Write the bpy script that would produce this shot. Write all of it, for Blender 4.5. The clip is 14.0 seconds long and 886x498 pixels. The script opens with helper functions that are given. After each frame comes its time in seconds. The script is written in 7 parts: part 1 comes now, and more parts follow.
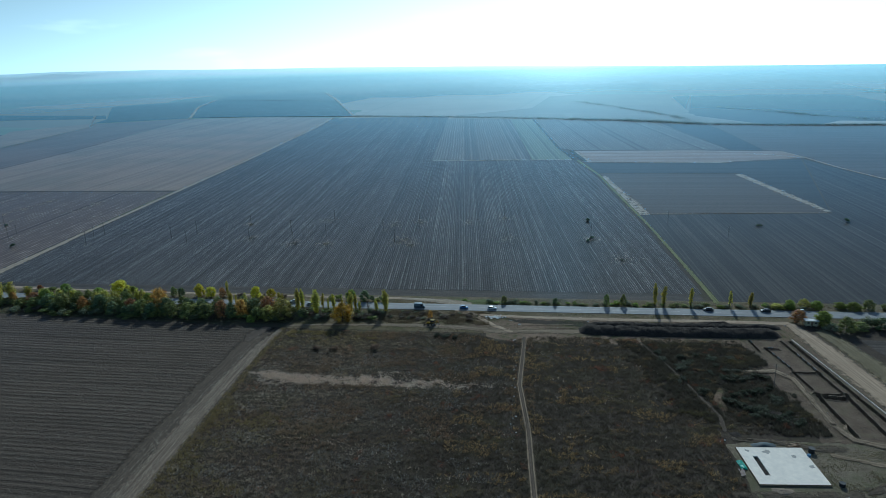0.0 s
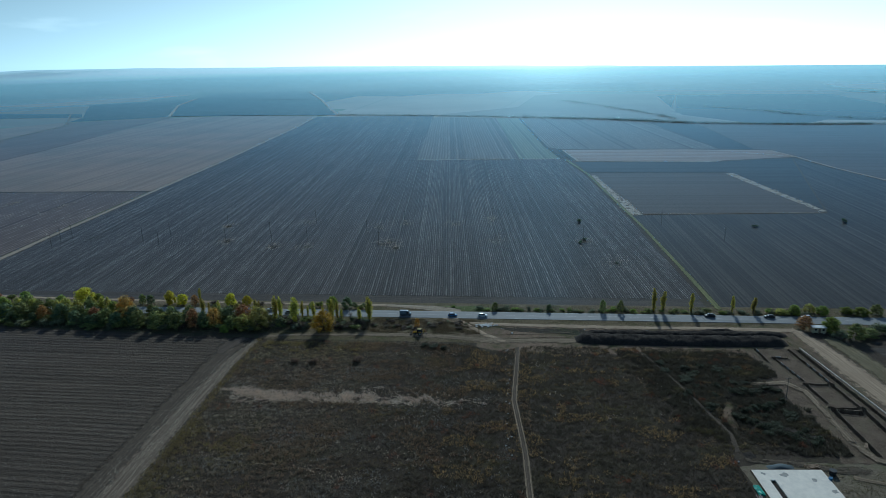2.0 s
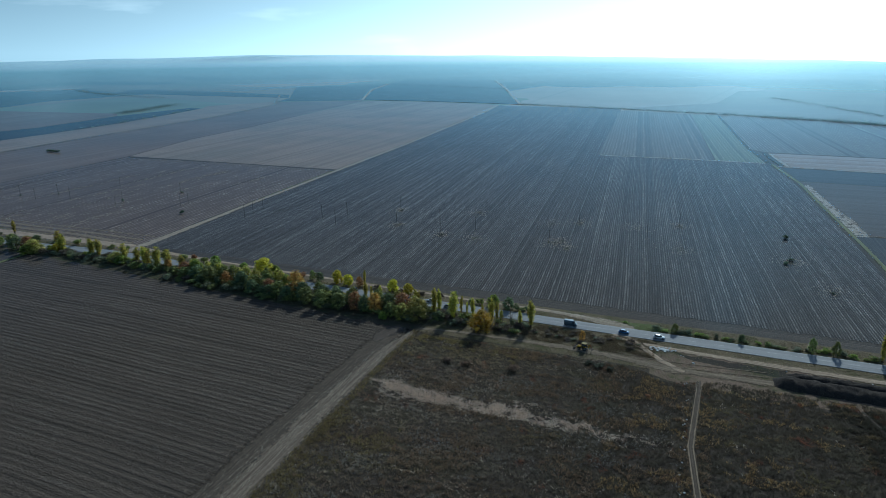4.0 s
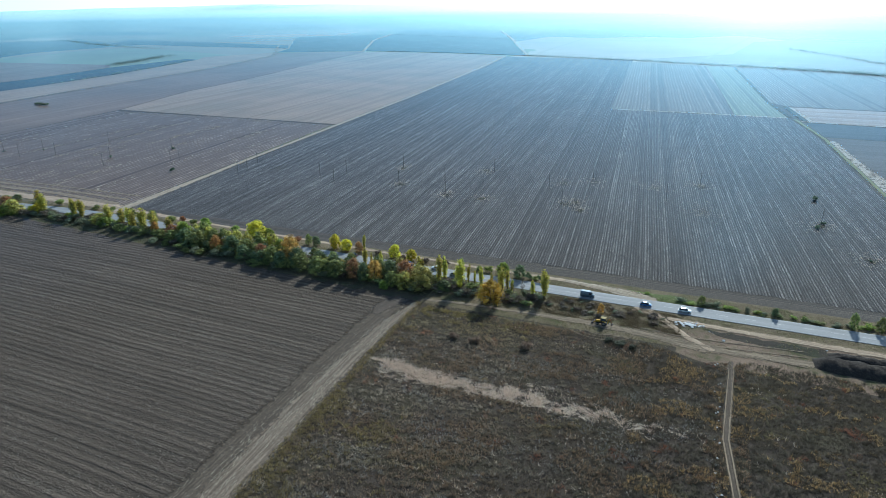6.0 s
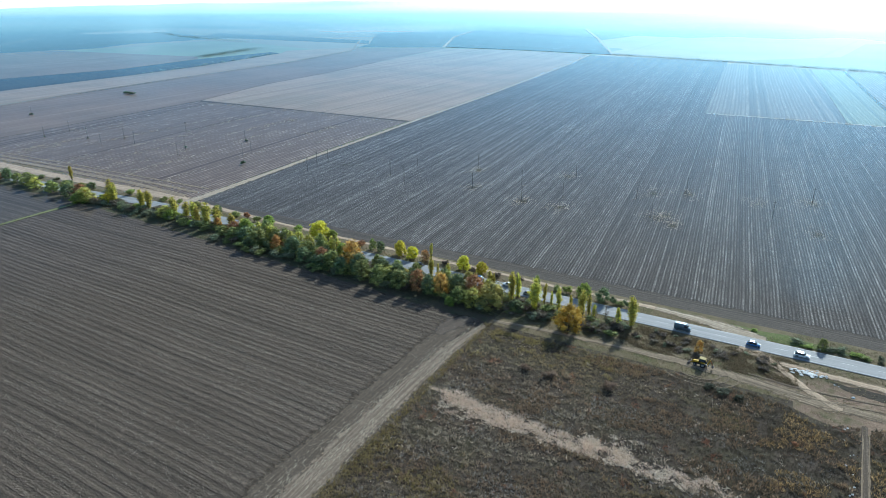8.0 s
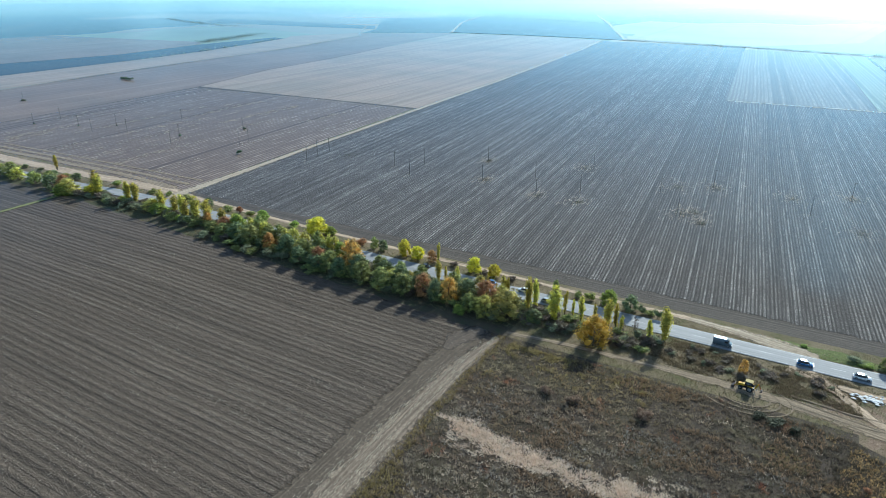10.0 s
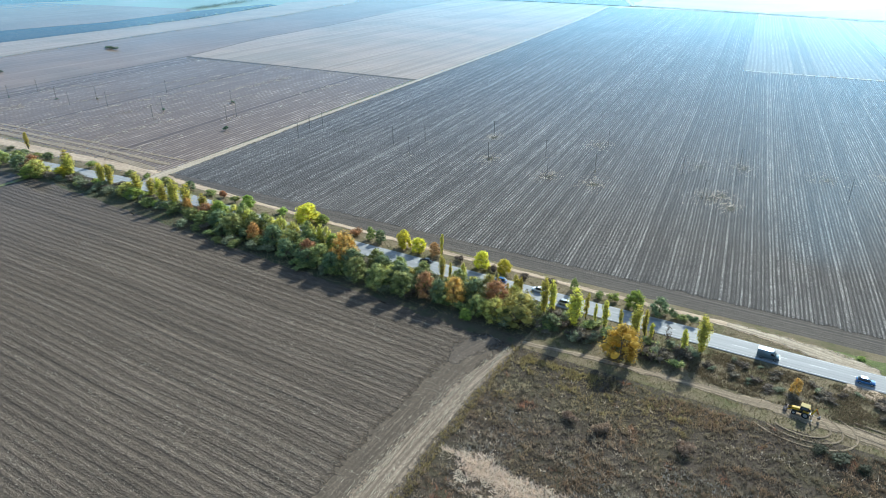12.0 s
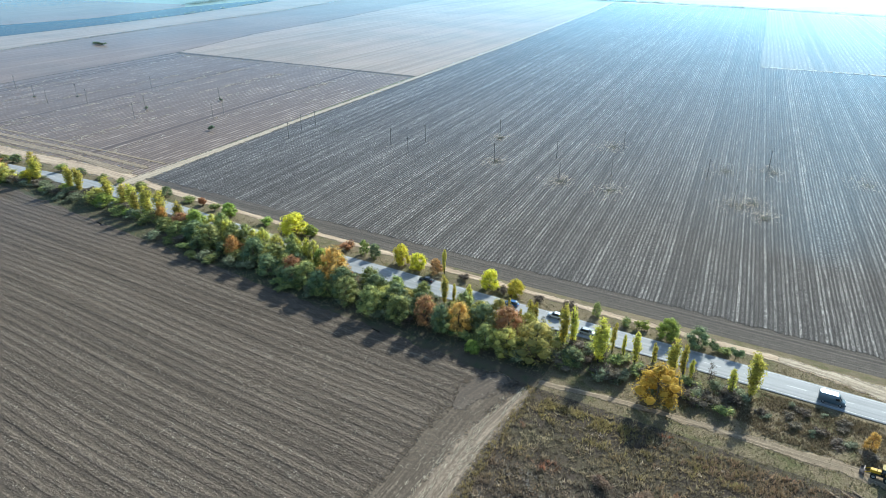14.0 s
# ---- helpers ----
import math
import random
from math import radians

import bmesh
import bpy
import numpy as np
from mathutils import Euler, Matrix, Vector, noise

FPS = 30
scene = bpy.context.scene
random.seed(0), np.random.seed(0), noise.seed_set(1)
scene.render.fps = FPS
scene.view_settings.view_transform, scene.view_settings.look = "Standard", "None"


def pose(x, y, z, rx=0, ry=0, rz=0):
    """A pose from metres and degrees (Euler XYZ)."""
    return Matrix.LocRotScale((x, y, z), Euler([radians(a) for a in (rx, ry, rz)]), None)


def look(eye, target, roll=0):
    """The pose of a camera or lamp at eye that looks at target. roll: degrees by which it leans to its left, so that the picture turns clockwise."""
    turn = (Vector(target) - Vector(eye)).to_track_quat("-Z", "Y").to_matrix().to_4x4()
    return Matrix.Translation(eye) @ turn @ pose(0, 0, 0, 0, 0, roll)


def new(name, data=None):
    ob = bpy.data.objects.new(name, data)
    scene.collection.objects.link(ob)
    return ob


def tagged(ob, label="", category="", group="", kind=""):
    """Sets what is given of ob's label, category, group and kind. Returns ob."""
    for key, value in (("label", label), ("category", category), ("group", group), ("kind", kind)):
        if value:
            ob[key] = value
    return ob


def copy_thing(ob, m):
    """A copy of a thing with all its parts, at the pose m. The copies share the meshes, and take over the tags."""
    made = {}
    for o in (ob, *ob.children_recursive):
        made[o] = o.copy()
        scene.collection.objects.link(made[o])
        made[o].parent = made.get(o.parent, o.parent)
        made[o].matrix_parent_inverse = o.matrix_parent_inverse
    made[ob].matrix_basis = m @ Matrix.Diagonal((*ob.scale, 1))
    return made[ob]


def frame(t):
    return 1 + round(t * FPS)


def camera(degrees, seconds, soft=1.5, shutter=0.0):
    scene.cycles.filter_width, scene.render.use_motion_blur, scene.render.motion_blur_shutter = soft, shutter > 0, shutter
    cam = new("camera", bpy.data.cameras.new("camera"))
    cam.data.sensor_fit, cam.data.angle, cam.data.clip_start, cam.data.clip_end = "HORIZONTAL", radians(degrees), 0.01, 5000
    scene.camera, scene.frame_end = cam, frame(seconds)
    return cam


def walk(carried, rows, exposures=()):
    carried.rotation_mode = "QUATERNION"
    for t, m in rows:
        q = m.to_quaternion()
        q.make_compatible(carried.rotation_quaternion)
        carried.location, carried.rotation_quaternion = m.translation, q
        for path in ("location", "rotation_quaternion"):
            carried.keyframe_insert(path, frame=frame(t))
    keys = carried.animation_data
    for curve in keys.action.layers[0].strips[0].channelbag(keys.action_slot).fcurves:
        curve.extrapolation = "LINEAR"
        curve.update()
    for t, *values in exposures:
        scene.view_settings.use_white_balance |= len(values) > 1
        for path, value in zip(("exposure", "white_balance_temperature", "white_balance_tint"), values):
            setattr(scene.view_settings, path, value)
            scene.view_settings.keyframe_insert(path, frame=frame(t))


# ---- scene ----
cam = camera(70.6, 14.0, soft=0.8)
PATH = [
    (0, (118.715, -278.247, 115.911), (118.475, -276.351, 115.322), -1.6),
    (0.5, (116.585, -275.425, 114.272), (116.487, -273.517, 113.68), -1.7),
    (1, (116.15, -271.16, 113.181), (116.027, -269.253, 112.589), -1.6),
    (1.5, (116.078, -266.321, 112.747), (115.934, -264.416, 112.155), -1.5),
    (2, (115.595, -261.286, 112.597), (115.403, -259.385, 112.006), -1.4),
    (2.5, (114.224, -255.682, 112.356), (113.952, -253.791, 111.766), -1.1),
    (3, (113.587, -251.209, 112.13), (113.113, -249.356, 111.545), -0.9),
    (3.5, (112.511, -246.169, 111.482), (111.845, -244.375, 110.899), -0.6),
    (4, (111.443, -241.375, 110.075), (110.732, -239.609, 109.465), -0.6),
    (4.2, (110.631, -239.499, 109.675), (109.92, -237.746, 109.024), -0.6),
    (6.3, (100.468, -217.621, 105.889), (99.759, -215.907, 105.139), -0.5),
    (6.5, (99.248, -215.147, 105.354), (98.488, -213.455, 104.605), -0.4),
    (7, (97.366, -209.072, 104.403), (96.487, -207.439, 103.654), -0.3),
    (7.5, (94.526, -204.167, 103.943), (93.639, -202.54, 103.193), -0.3),
    (8, (91.241, -199.185, 102.88), (90.337, -197.566, 102.131), -0.2),
    (10.3, (76.878, -175.697, 98.042), (75.963, -174.109, 97.241), -0.3),
    (10.5, (75.328, -173.484, 98.014), (74.418, -171.903, 97.195), -0.3),
    (11, (71.862, -168.224, 97.169), (70.955, -166.644, 96.346), -0.3),
    (11.5, (68.674, -162.905, 96.199), (67.768, -161.326, 95.37), -0.3),
    (12, (65.319, -157.566, 95.307), (64.423, -156.003, 94.438), -0.3),
    (12.5, (62.01, -152.231, 93.874), (61.115, -150.67, 93.002), -0.3),
    (13, (58.795, -146.904, 92.777), (57.9, -145.343, 91.904), -0.3),
    (13.5, (55.52, -141.44, 91.401), (54.625, -139.879, 90.528), -0.3),
    (14, (52.332, -136.114, 89.524), (51.436, -134.554, 88.65), -0.3),
]
EXPOSURES = [(0, -1.12, 5140, -6), (0.5, -1.26, 5120, -6), (1.5, -1.35, 5120, -6), (3, -1.41, 5180, -5), (4.2, -1.06, 5200, -4), (6.3, -0.02, 5460, -2), (8, 0.15, 5500, -2), (10.5, 0.34, 5700, -2), (12.5, 0.70, 5800, -2), (14, 0.72, 5850, -2)]
walk(cam, [(t, look(eye, target, roll)) for t, eye, target, roll in PATH], EXPOSURES)

# ---- light ----
SUN_AZ, SUN_EL = radians(4), radians(30)
HAZE_FAR, HAZE_SUN, HAZE_FALL = (16, 21.2, 24), (72, 90, 95), 7.6
GLOW_AZ = radians(12)
toward_sun = Vector((math.sin(SUN_AZ) * math.cos(SUN_EL), math.cos(SUN_AZ) * math.cos(SUN_EL), math.sin(SUN_EL)))
sun_data = bpy.data.lights.new("sun", "SUN")
sun_data.energy, sun_data.angle, sun_data.color = 5.0, radians(0.6), (1.0, 0.94, 0.86)
sun = new("sun", sun_data)
sun.matrix_world = look((0, 0, 300), Vector((0, 0, 300)) - toward_sun)

world = bpy.data.worlds.new("world")
scene.world = world
world.use_nodes = True
wt = world.node_tree
sky = wt.nodes.new("ShaderNodeTexSky")
sky.sky_type, sky.sun_disc = "NISHITA", False
sky.sun_elevation, sky.sun_rotation = SUN_EL, SUN_AZ
sky.air_density, sky.dust_density, sky.ozone_density, sky.altitude = 1.0, 1.2, 2.0, 100
coord = wt.nodes.new("ShaderNodeTexCoord")
split = wt.nodes.new("ShaderNodeSeparateXYZ")
wt.links.new(coord.outputs["Generated"], split.inputs[0])


def sky_math(op, a, b=0.0):
    m = wt.nodes.new("ShaderNodeMath")
    m.operation = op
    for socket, value in zip(m.inputs, (a, b)):
        if hasattr(value, "is_output"):
            wt.links.new(value, socket)
        else:
            socket.default_value = value
    return m.outputs[0]


join = wt.nodes.new("ShaderNodeCombineXYZ")
height = sky_math("MAXIMUM", split.outputs["Z"], 0.0)
wt.links.new(split.outputs["X"], join.inputs["X"])
wt.links.new(split.outputs["Y"], join.inputs["Y"])
wt.links.new(sky_math("ADD", sky_math("MULTIPLY", height, 0.9), 0.1), join.inputs["Z"])
wt.links.new(join.outputs[0], sky.inputs["Vector"])
# thin high cloud streaks
cmap = wt.nodes.new("ShaderNodeMapping")
cmap.inputs["Scale"].default_value = (2.2, 2.2, 14)
cnoise = wt.nodes.new("ShaderNodeTexNoise")
cnoise.inputs["Scale"].default_value, cnoise.inputs["Detail"].default_value = 2.6, 5
cramp = wt.nodes.new("ShaderNodeValToRGB")
cramp.color_ramp.elements[0].position, cramp.color_ramp.elements[1].position = 0.60, 0.80
cramp.color_ramp.elements[1].color = (0.55, 0.55, 0.55, 1)
cmix = wt.nodes.new("ShaderNodeMix")
cmix.data_type = "RGBA"
cmix.inputs["B"].default_value = (26, 27, 27.5, 1)
wt.links.new(join.outputs[0], cmap.inputs[0])
wt.links.new(cmap.outputs[0], cnoise.inputs["Vector"])
wt.links.new(cnoise.outputs["Fac"], cramp.inputs[0])
wt.links.new(cramp.outputs[0], cmix.inputs["Factor"])
deep = wt.nodes.new("ShaderNodeVectorMath")
deep.operation = "SCALE"
wt.links.new(sky_math("ADD", sky_math("MULTIPLY", height, 2.5), 1.1), deep.inputs["Scale"])
wt.links.new(sky.outputs[0], deep.inputs[0])
wt.links.new(deep.outputs[0], cmix.inputs["A"])
# pale haze that thickens all round towards the horizon, whiter under the sun
haze = wt.nodes.new("ShaderNodeMix")
haze.data_type, haze.blend_type = "RGBA", "ADD"
glow = wt.nodes.new("ShaderNodeMix")
glow.data_type = "RGBA"
glow.inputs["A"].default_value, glow.inputs["B"].default_value = (*HAZE_FAR, 1), (*HAZE_SUN, 1)
sunward = sky_math("ADD", sky_math("MULTIPLY", split.outputs["X"], math.sin(GLOW_AZ)), sky_math("MULTIPLY", split.outputs["Y"], math.cos(GLOW_AZ)))
wt.links.new(sky_math("POWER", sky_math("MAXIMUM", sunward, 0.0), 3.2), glow.inputs["Factor"])
wt.links.new(sky_math("POWER", 2.718, sky_math("MULTIPLY", height, -HAZE_FALL)), haze.inputs["Factor"])
wt.links.new(cmix.outputs["Result"], haze.inputs["A"])
wt.links.new(glow.outputs["Result"], haze.inputs["B"])
wt.links.new(haze.outputs["Result"], wt.nodes["Background"].inputs[0])
wt.nodes["Background"].inputs[1].default_value = 0.05


# ---- materials ----
class Nodes:
    """A short way to write a node material."""

    def __init__(self, name):
        self.mat = bpy.data.materials.new(name)
        self.mat.use_nodes = True
        self.t = self.mat.node_tree
        self.t.nodes.clear()

    def add(self, kind, **inputs):
        node = self.t.nodes.new("ShaderNode" + kind)
        for key, value in inputs.items():
            self.feed(node.inputs[key.replace("_", " ")], value)
        return node

    def feed(self, socket, value):
        if hasattr(value, "is_output"):
            self.t.links.new(value, socket)
        else:
            socket.default_value = value

    def place(self, sx=1.0, sy=1.0, sz=1.0, turn=0.0):
        m = self.add("Mapping", Vector=self.add("TexCoord").outputs["Object"], Scale=(sx, sy, sz), Rotation=(0, 0, turn))
        m.vector_type = "POINT"
        return m.outputs[0]

    def noise(self, where, scale=1.0, detail=3.0, rough=0.55):
        return self.add("TexNoise", Vector=where, Scale=scale, Detail=detail, Roughness=rough).outputs["Fac"]

    def math(self, op, a, b=0.0, clamp=False):
        m = self.add("Math")
        m.operation, m.use_clamp = op, clamp
        self.feed(m.inputs[0], a)
        self.feed(m.inputs[1], b)
        return m.outputs[0]

    def span(self, value, low, high, to_low=0.0, to_high=1.0):
        m = self.add("MapRange", Value=value)
        for n, v in zip((1, 2, 3, 4), (low, high, to_low, to_high)):
            m.inputs[n].default_value = v
        return m.outputs[0]

    def mix(self, fac, a, b, blend="MIX"):
        m = self.add("Mix")
        m.data_type, m.blend_type = "RGBA", blend
        self.feed(m.inputs["Factor"], fac)
        for key, v in (("A", a), ("B", b)):
            self.feed(m.inputs[key], v if hasattr(v, "is_output") else (*v, 1) if len(v) == 3 else v)
        return m.outputs["Result"]

    def bump(self, height, strength=0.5, distance=0.1):
        return self.add("Bump", Height=height, Strength=strength, Distance=distance).outputs[0]

    def surface(self, color, rough=0.85, normal=None, metal=0.0, spec=0.25, **more):
        p = self.add("BsdfPrincipled", Roughness=rough, Metallic=metal)
        self.feed(p.inputs["Base Color"], color if hasattr(color, "is_output") else (*color, 1))
        p.inputs["Specular IOR Level"].default_value = spec
        for key, v in more.items():
            self.feed(p.inputs[key.replace("_", " ")], v)
        if normal is not None:
            self.feed(p.inputs["Normal"], normal)
        return p.outputs[0]

    def out(self, shader):
        self.t.links.new(shader, self.add("OutputMaterial").inputs[0])
        return self.mat


HAZE_GLOSS = 0.034  # how fast the gloss standing in for haze thickens towards grazing views


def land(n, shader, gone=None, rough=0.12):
    """Open land: at very flat views a sky-reflecting gloss stands in for distance haze."""
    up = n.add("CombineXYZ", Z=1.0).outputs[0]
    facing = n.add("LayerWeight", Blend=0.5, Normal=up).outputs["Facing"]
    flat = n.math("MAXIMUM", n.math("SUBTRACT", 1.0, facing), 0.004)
    depth = n.math("MAXIMUM", n.math("SUBTRACT", n.math("DIVIDE", HAZE_GLOSS, flat), HAZE_GLOSS / 0.40), 0.0)
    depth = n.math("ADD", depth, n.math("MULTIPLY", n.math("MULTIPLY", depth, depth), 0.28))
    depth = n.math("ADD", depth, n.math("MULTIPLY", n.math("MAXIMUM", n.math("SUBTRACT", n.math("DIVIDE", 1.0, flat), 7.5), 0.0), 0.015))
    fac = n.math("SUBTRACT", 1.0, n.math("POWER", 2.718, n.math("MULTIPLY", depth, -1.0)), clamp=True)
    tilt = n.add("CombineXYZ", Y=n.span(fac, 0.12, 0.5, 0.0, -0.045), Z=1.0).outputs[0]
    # haze colours put into the gloss: blue when thin, near white at the horizon
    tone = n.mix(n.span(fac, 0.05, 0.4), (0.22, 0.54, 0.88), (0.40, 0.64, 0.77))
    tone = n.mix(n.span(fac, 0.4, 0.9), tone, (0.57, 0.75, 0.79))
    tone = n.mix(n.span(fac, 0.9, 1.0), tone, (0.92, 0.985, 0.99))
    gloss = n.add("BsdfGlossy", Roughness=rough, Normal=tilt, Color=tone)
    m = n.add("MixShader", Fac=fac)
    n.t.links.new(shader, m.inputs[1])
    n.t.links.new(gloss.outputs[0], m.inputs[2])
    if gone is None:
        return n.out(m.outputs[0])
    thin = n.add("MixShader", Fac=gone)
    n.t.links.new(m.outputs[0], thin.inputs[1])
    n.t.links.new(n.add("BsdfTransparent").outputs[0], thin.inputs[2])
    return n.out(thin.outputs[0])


def field_mat(name, soil, straw, rows="y", amount=0.5, speck=0.6, across=1.0, turn=0.0, patch=0.5, tint=None):
    """Ploughed or stubble land: straw lying in streaks along the rows, specks, broad stains."""
    n = Nodes(name)
    def stretched(a, b):
        return n.place(a, b, 1, turn) if rows == "y" else n.place(b, a, 1, turn)
    fine = n.noise(stretched(1.25 * across, 0.0014), 1.0, 2.0, 0.6)
    furrow = n.noise(stretched(0.42 * across, 0.0015), 1.0, 1.0, 0.5)
    broad = n.noise(stretched(0.3 * across, 0.0025), 1.0, 3.0, 0.6)
    bands = n.noise(stretched(0.06 * across, 0.004), 1.0, 2.0, 0.5)
    flecks = n.noise(n.place(), 3.3, 3.0, 0.7)
    clods = n.noise(n.place(), 0.55, 4.0, 0.65)
    stains = n.noise(n.place(), 0.02, 4.0, 0.6)
    streak = n.math("ADD", n.span(fine, 0.40, 0.66), n.math("MULTIPLY", n.span(broad, 0.42, 0.66), 0.12))
    streak = n.math("MULTIPLY", streak, n.span(bands, 0.32, 0.6, 0.88, 1.0))
    bits = n.math("MULTIPLY", n.span(flecks, 0.515, 0.585), n.math("ADD", 0.3, n.math("MULTIPLY", streak, 1.15)))
    fac = n.math("ADD", n.math("MULTIPLY", streak, amount), n.math("MULTIPLY", bits, speck), clamp=True)
    fac = n.math("MULTIPLY", fac, n.span(stains, 0.3, 0.7, 1.0 - patch, 1.0))
    base = n.mix(n.span(clods, 0.3, 0.7), tuple(c * 0.72 for c in soil), tuple(c * 1.22 for c in soil))
    if tint:
        base = n.mix(n.span(n.noise(n.place(), 0.011, 3.0), 0.42, 0.62), base, tint)
    col = n.mix(fac, base, straw)
    col = n.mix(n.span(furrow, 0.36, 0.48, 0.33, 0.0), col, tuple(c * 0.62 for c in soil))
    nor = n.bump(n.math("ADD", flecks, clods), 0.8, 0.25)
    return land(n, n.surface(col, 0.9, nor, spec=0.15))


def row_mat(name, soil, straw, period, turn=0.0, wander=0.3, line=0.8, between=0.25, gaps=0.12, speck=(2.6, 0.9), stain=0.35, along="y", bend=0.004, trough=0.45, bands=0.2, grain=(0.53, 0.62)):
    """Tilled land with straw in single drilled rows: every row its own strength, broken along its length, and some bare wheel furrows."""
    n = Nodes(name)
    at = n.add("SeparateXYZ", Vector=n.place(1, 1, 1, turn))
    u, v = (at.outputs[0], at.outputs[1]) if along == "y" else (at.outputs[1], at.outputs[0])
    def stretched(a, b):
        return n.place(a, b, 1, turn) if along == "y" else n.place(b, a, 1, turn)
    sway = n.math("MULTIPLY", n.math("SUBTRACT", n.noise(stretched(bend, bend), 1.0, 2.0), 0.5), wander * 12)
    sway = n.math("ADD", sway, n.math("MULTIPLY", n.math("SUBTRACT", n.noise(stretched(0.15, 0.05), 1.0, 2.0), 0.5), wander))
    uneven = n.noise(n.add("CombineXYZ", X=n.math("MULTIPLY", u, 0.45 / period)).outputs[0], 1.0, 3.0, 0.6)
    sway = n.math("ADD", sway, n.math("MULTIPLY", n.math("SUBTRACT", uneven, 0.5), period * 1.15))
    row = n.math("DIVIDE", n.math("ADD", u, sway), period)
    index = n.math("FLOOR", row)
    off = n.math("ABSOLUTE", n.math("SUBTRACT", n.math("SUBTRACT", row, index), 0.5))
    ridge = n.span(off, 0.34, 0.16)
    pick = n.add("TexWhiteNoise", Vector=n.add("CombineXYZ", X=index).outputs[0]).outputs["Value"]
    run = n.noise(n.add("CombineXYZ", X=n.math("MULTIPLY", index, 7.31), Y=n.math("MULTIPLY", v, 0.07)).outputs[0], 1.0, 3.0, 0.6)
    patch = n.noise(n.place(), 0.018, 4.0, 0.62)
    swath = n.noise(stretched(0.22, 0.006), 1.0, 3.0, 0.6)
    bits = n.span(n.noise(stretched(speck[0], speck[1]), 1.0, 3.0, 0.75), 0.47, 0.60)
    grit = n.span(n.noise(n.place(), 4.2, 2.0, 0.7), *grain)
    strength = n.math("MULTIPLY", n.span(pick, 0.0, 1.0, 0.15, 1.0), n.span(run, 0.32, 0.62, 0.25, 1.0))
    strength = n.math("MULTIPLY", strength, n.span(swath, 0.3, 0.65, 0.7, 1.15))
    fac = n.math("MULTIPLY", n.math("MULTIPLY", ridge, strength), n.math("ADD", 0.15, n.math("MULTIPLY", bits, 1.1)))
    fac = n.math("MULTIPLY", fac, line)
    fac = n.math("ADD", fac, n.math("MULTIPLY", n.math("MULTIPLY", grit, between), n.span(swath, 0.3, 0.65, 0.6, 1.15)), clamp=True)
    fac = n.math("MULTIPLY", fac, n.span(patch, 0.3, 0.65, 1.0 - stain, 1.0))
    clods = n.noise(n.place(), 0.7, 4.0, 0.7)
    base = n.mix(n.span(clods, 0.3, 0.7), tuple(c * 0.75 for c in soil), tuple(c * 1.25 for c in soil))
    base = n.mix(n.span(swath, 0.32, 0.66, bands, 0.0), base, tuple(c * 0.6 for c in soil))
    col = n.mix(fac, base, straw)
    if gaps:
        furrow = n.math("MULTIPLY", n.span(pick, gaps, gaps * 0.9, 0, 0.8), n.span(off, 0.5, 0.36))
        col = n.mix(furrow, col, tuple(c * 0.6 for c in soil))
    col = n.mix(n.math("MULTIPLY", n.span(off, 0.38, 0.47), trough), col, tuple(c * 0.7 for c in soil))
    nor = n.bump(n.math("ADD", n.math("ADD", bits, clods), ridge), 0.7, 0.2)
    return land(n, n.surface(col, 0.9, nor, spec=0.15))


def earth_mat(name, low, high, pale, scale=0.35, grass=None, grass_at=0.55, heaped=False):
    """Bare or trodden earth, with pale dust and, if given, patches of grass."""
    n = Nodes(name)
    a, b, c = n.noise(n.place(), scale, 5.0, 0.65), n.noise(n.place(), 2.5, 4.0, 0.7), n.noise(n.place(), 0.06, 3.0)
    col = n.mix(n.span(a, 0.3, 0.7), low, high)
    col = n.mix(n.math("MULTIPLY", n.span(b, 0.52, 0.72), 0.6), col, pale)
    if grass:
        col = n.mix(n.span(n.math("ADD", n.math("MULTIPLY", a, 0.5), n.math("MULTIPLY", c, 0.5)), grass_at - 0.06, grass_at + 0.06), col, grass)
    skin = n.surface(col, 0.92, n.bump(n.math("ADD", a, b), 0.9, 0.3), spec=0.12)
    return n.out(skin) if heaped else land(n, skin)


def track_mat(name, mid, pale, rut, bare=0.0):
    """A dirt track: wheel ruts and streaks run with it (u across, v along)."""
    n = Nodes(name)
    uv = n.add("TexCoord").outputs["UV"]
    m = n.add("Mapping", Vector=uv, Scale=(2.2, 0.035, 1)).outputs[0]
    s, f, g = n.noise(m, 1.0, 4.0, 0.6), n.noise(n.place(), 2.2, 4.0, 0.7), n.noise(n.place(), 0.15, 3.0)
    col = n.mix(n.span(s, 0.35, 0.62), rut, mid)
    col = n.mix(n.math("MULTIPLY", n.math("MULTIPLY", n.span(f, 0.42, 0.66), n.span(s, 0.42, 0.58, 0.3, 1.0)), n.span(g, 0.3, 0.65, 0.35, 1.0)), col, pale)
    skin = n.surface(col, 0.9, n.bump(n.math("ADD", s, f), 0.8, 0.15), spec=0.12)
    side = n.add("Attribute")
    side.attribute_name = "edge"
    worn = n.math("ADD", side.outputs["Fac"], n.math("MULTIPLY", n.math("SUBTRACT", n.noise(n.place(), 0.45, 5.0, 0.7), 0.5), 1.3))
    gone = n.span(worn, 0.55, 1.0)
    if bare:
        gone = n.math("MAXIMUM", gone, n.span(n.noise(n.place(), 0.28, 5.0, 0.7), bare - 0.04, bare + 0.04))
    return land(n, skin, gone)


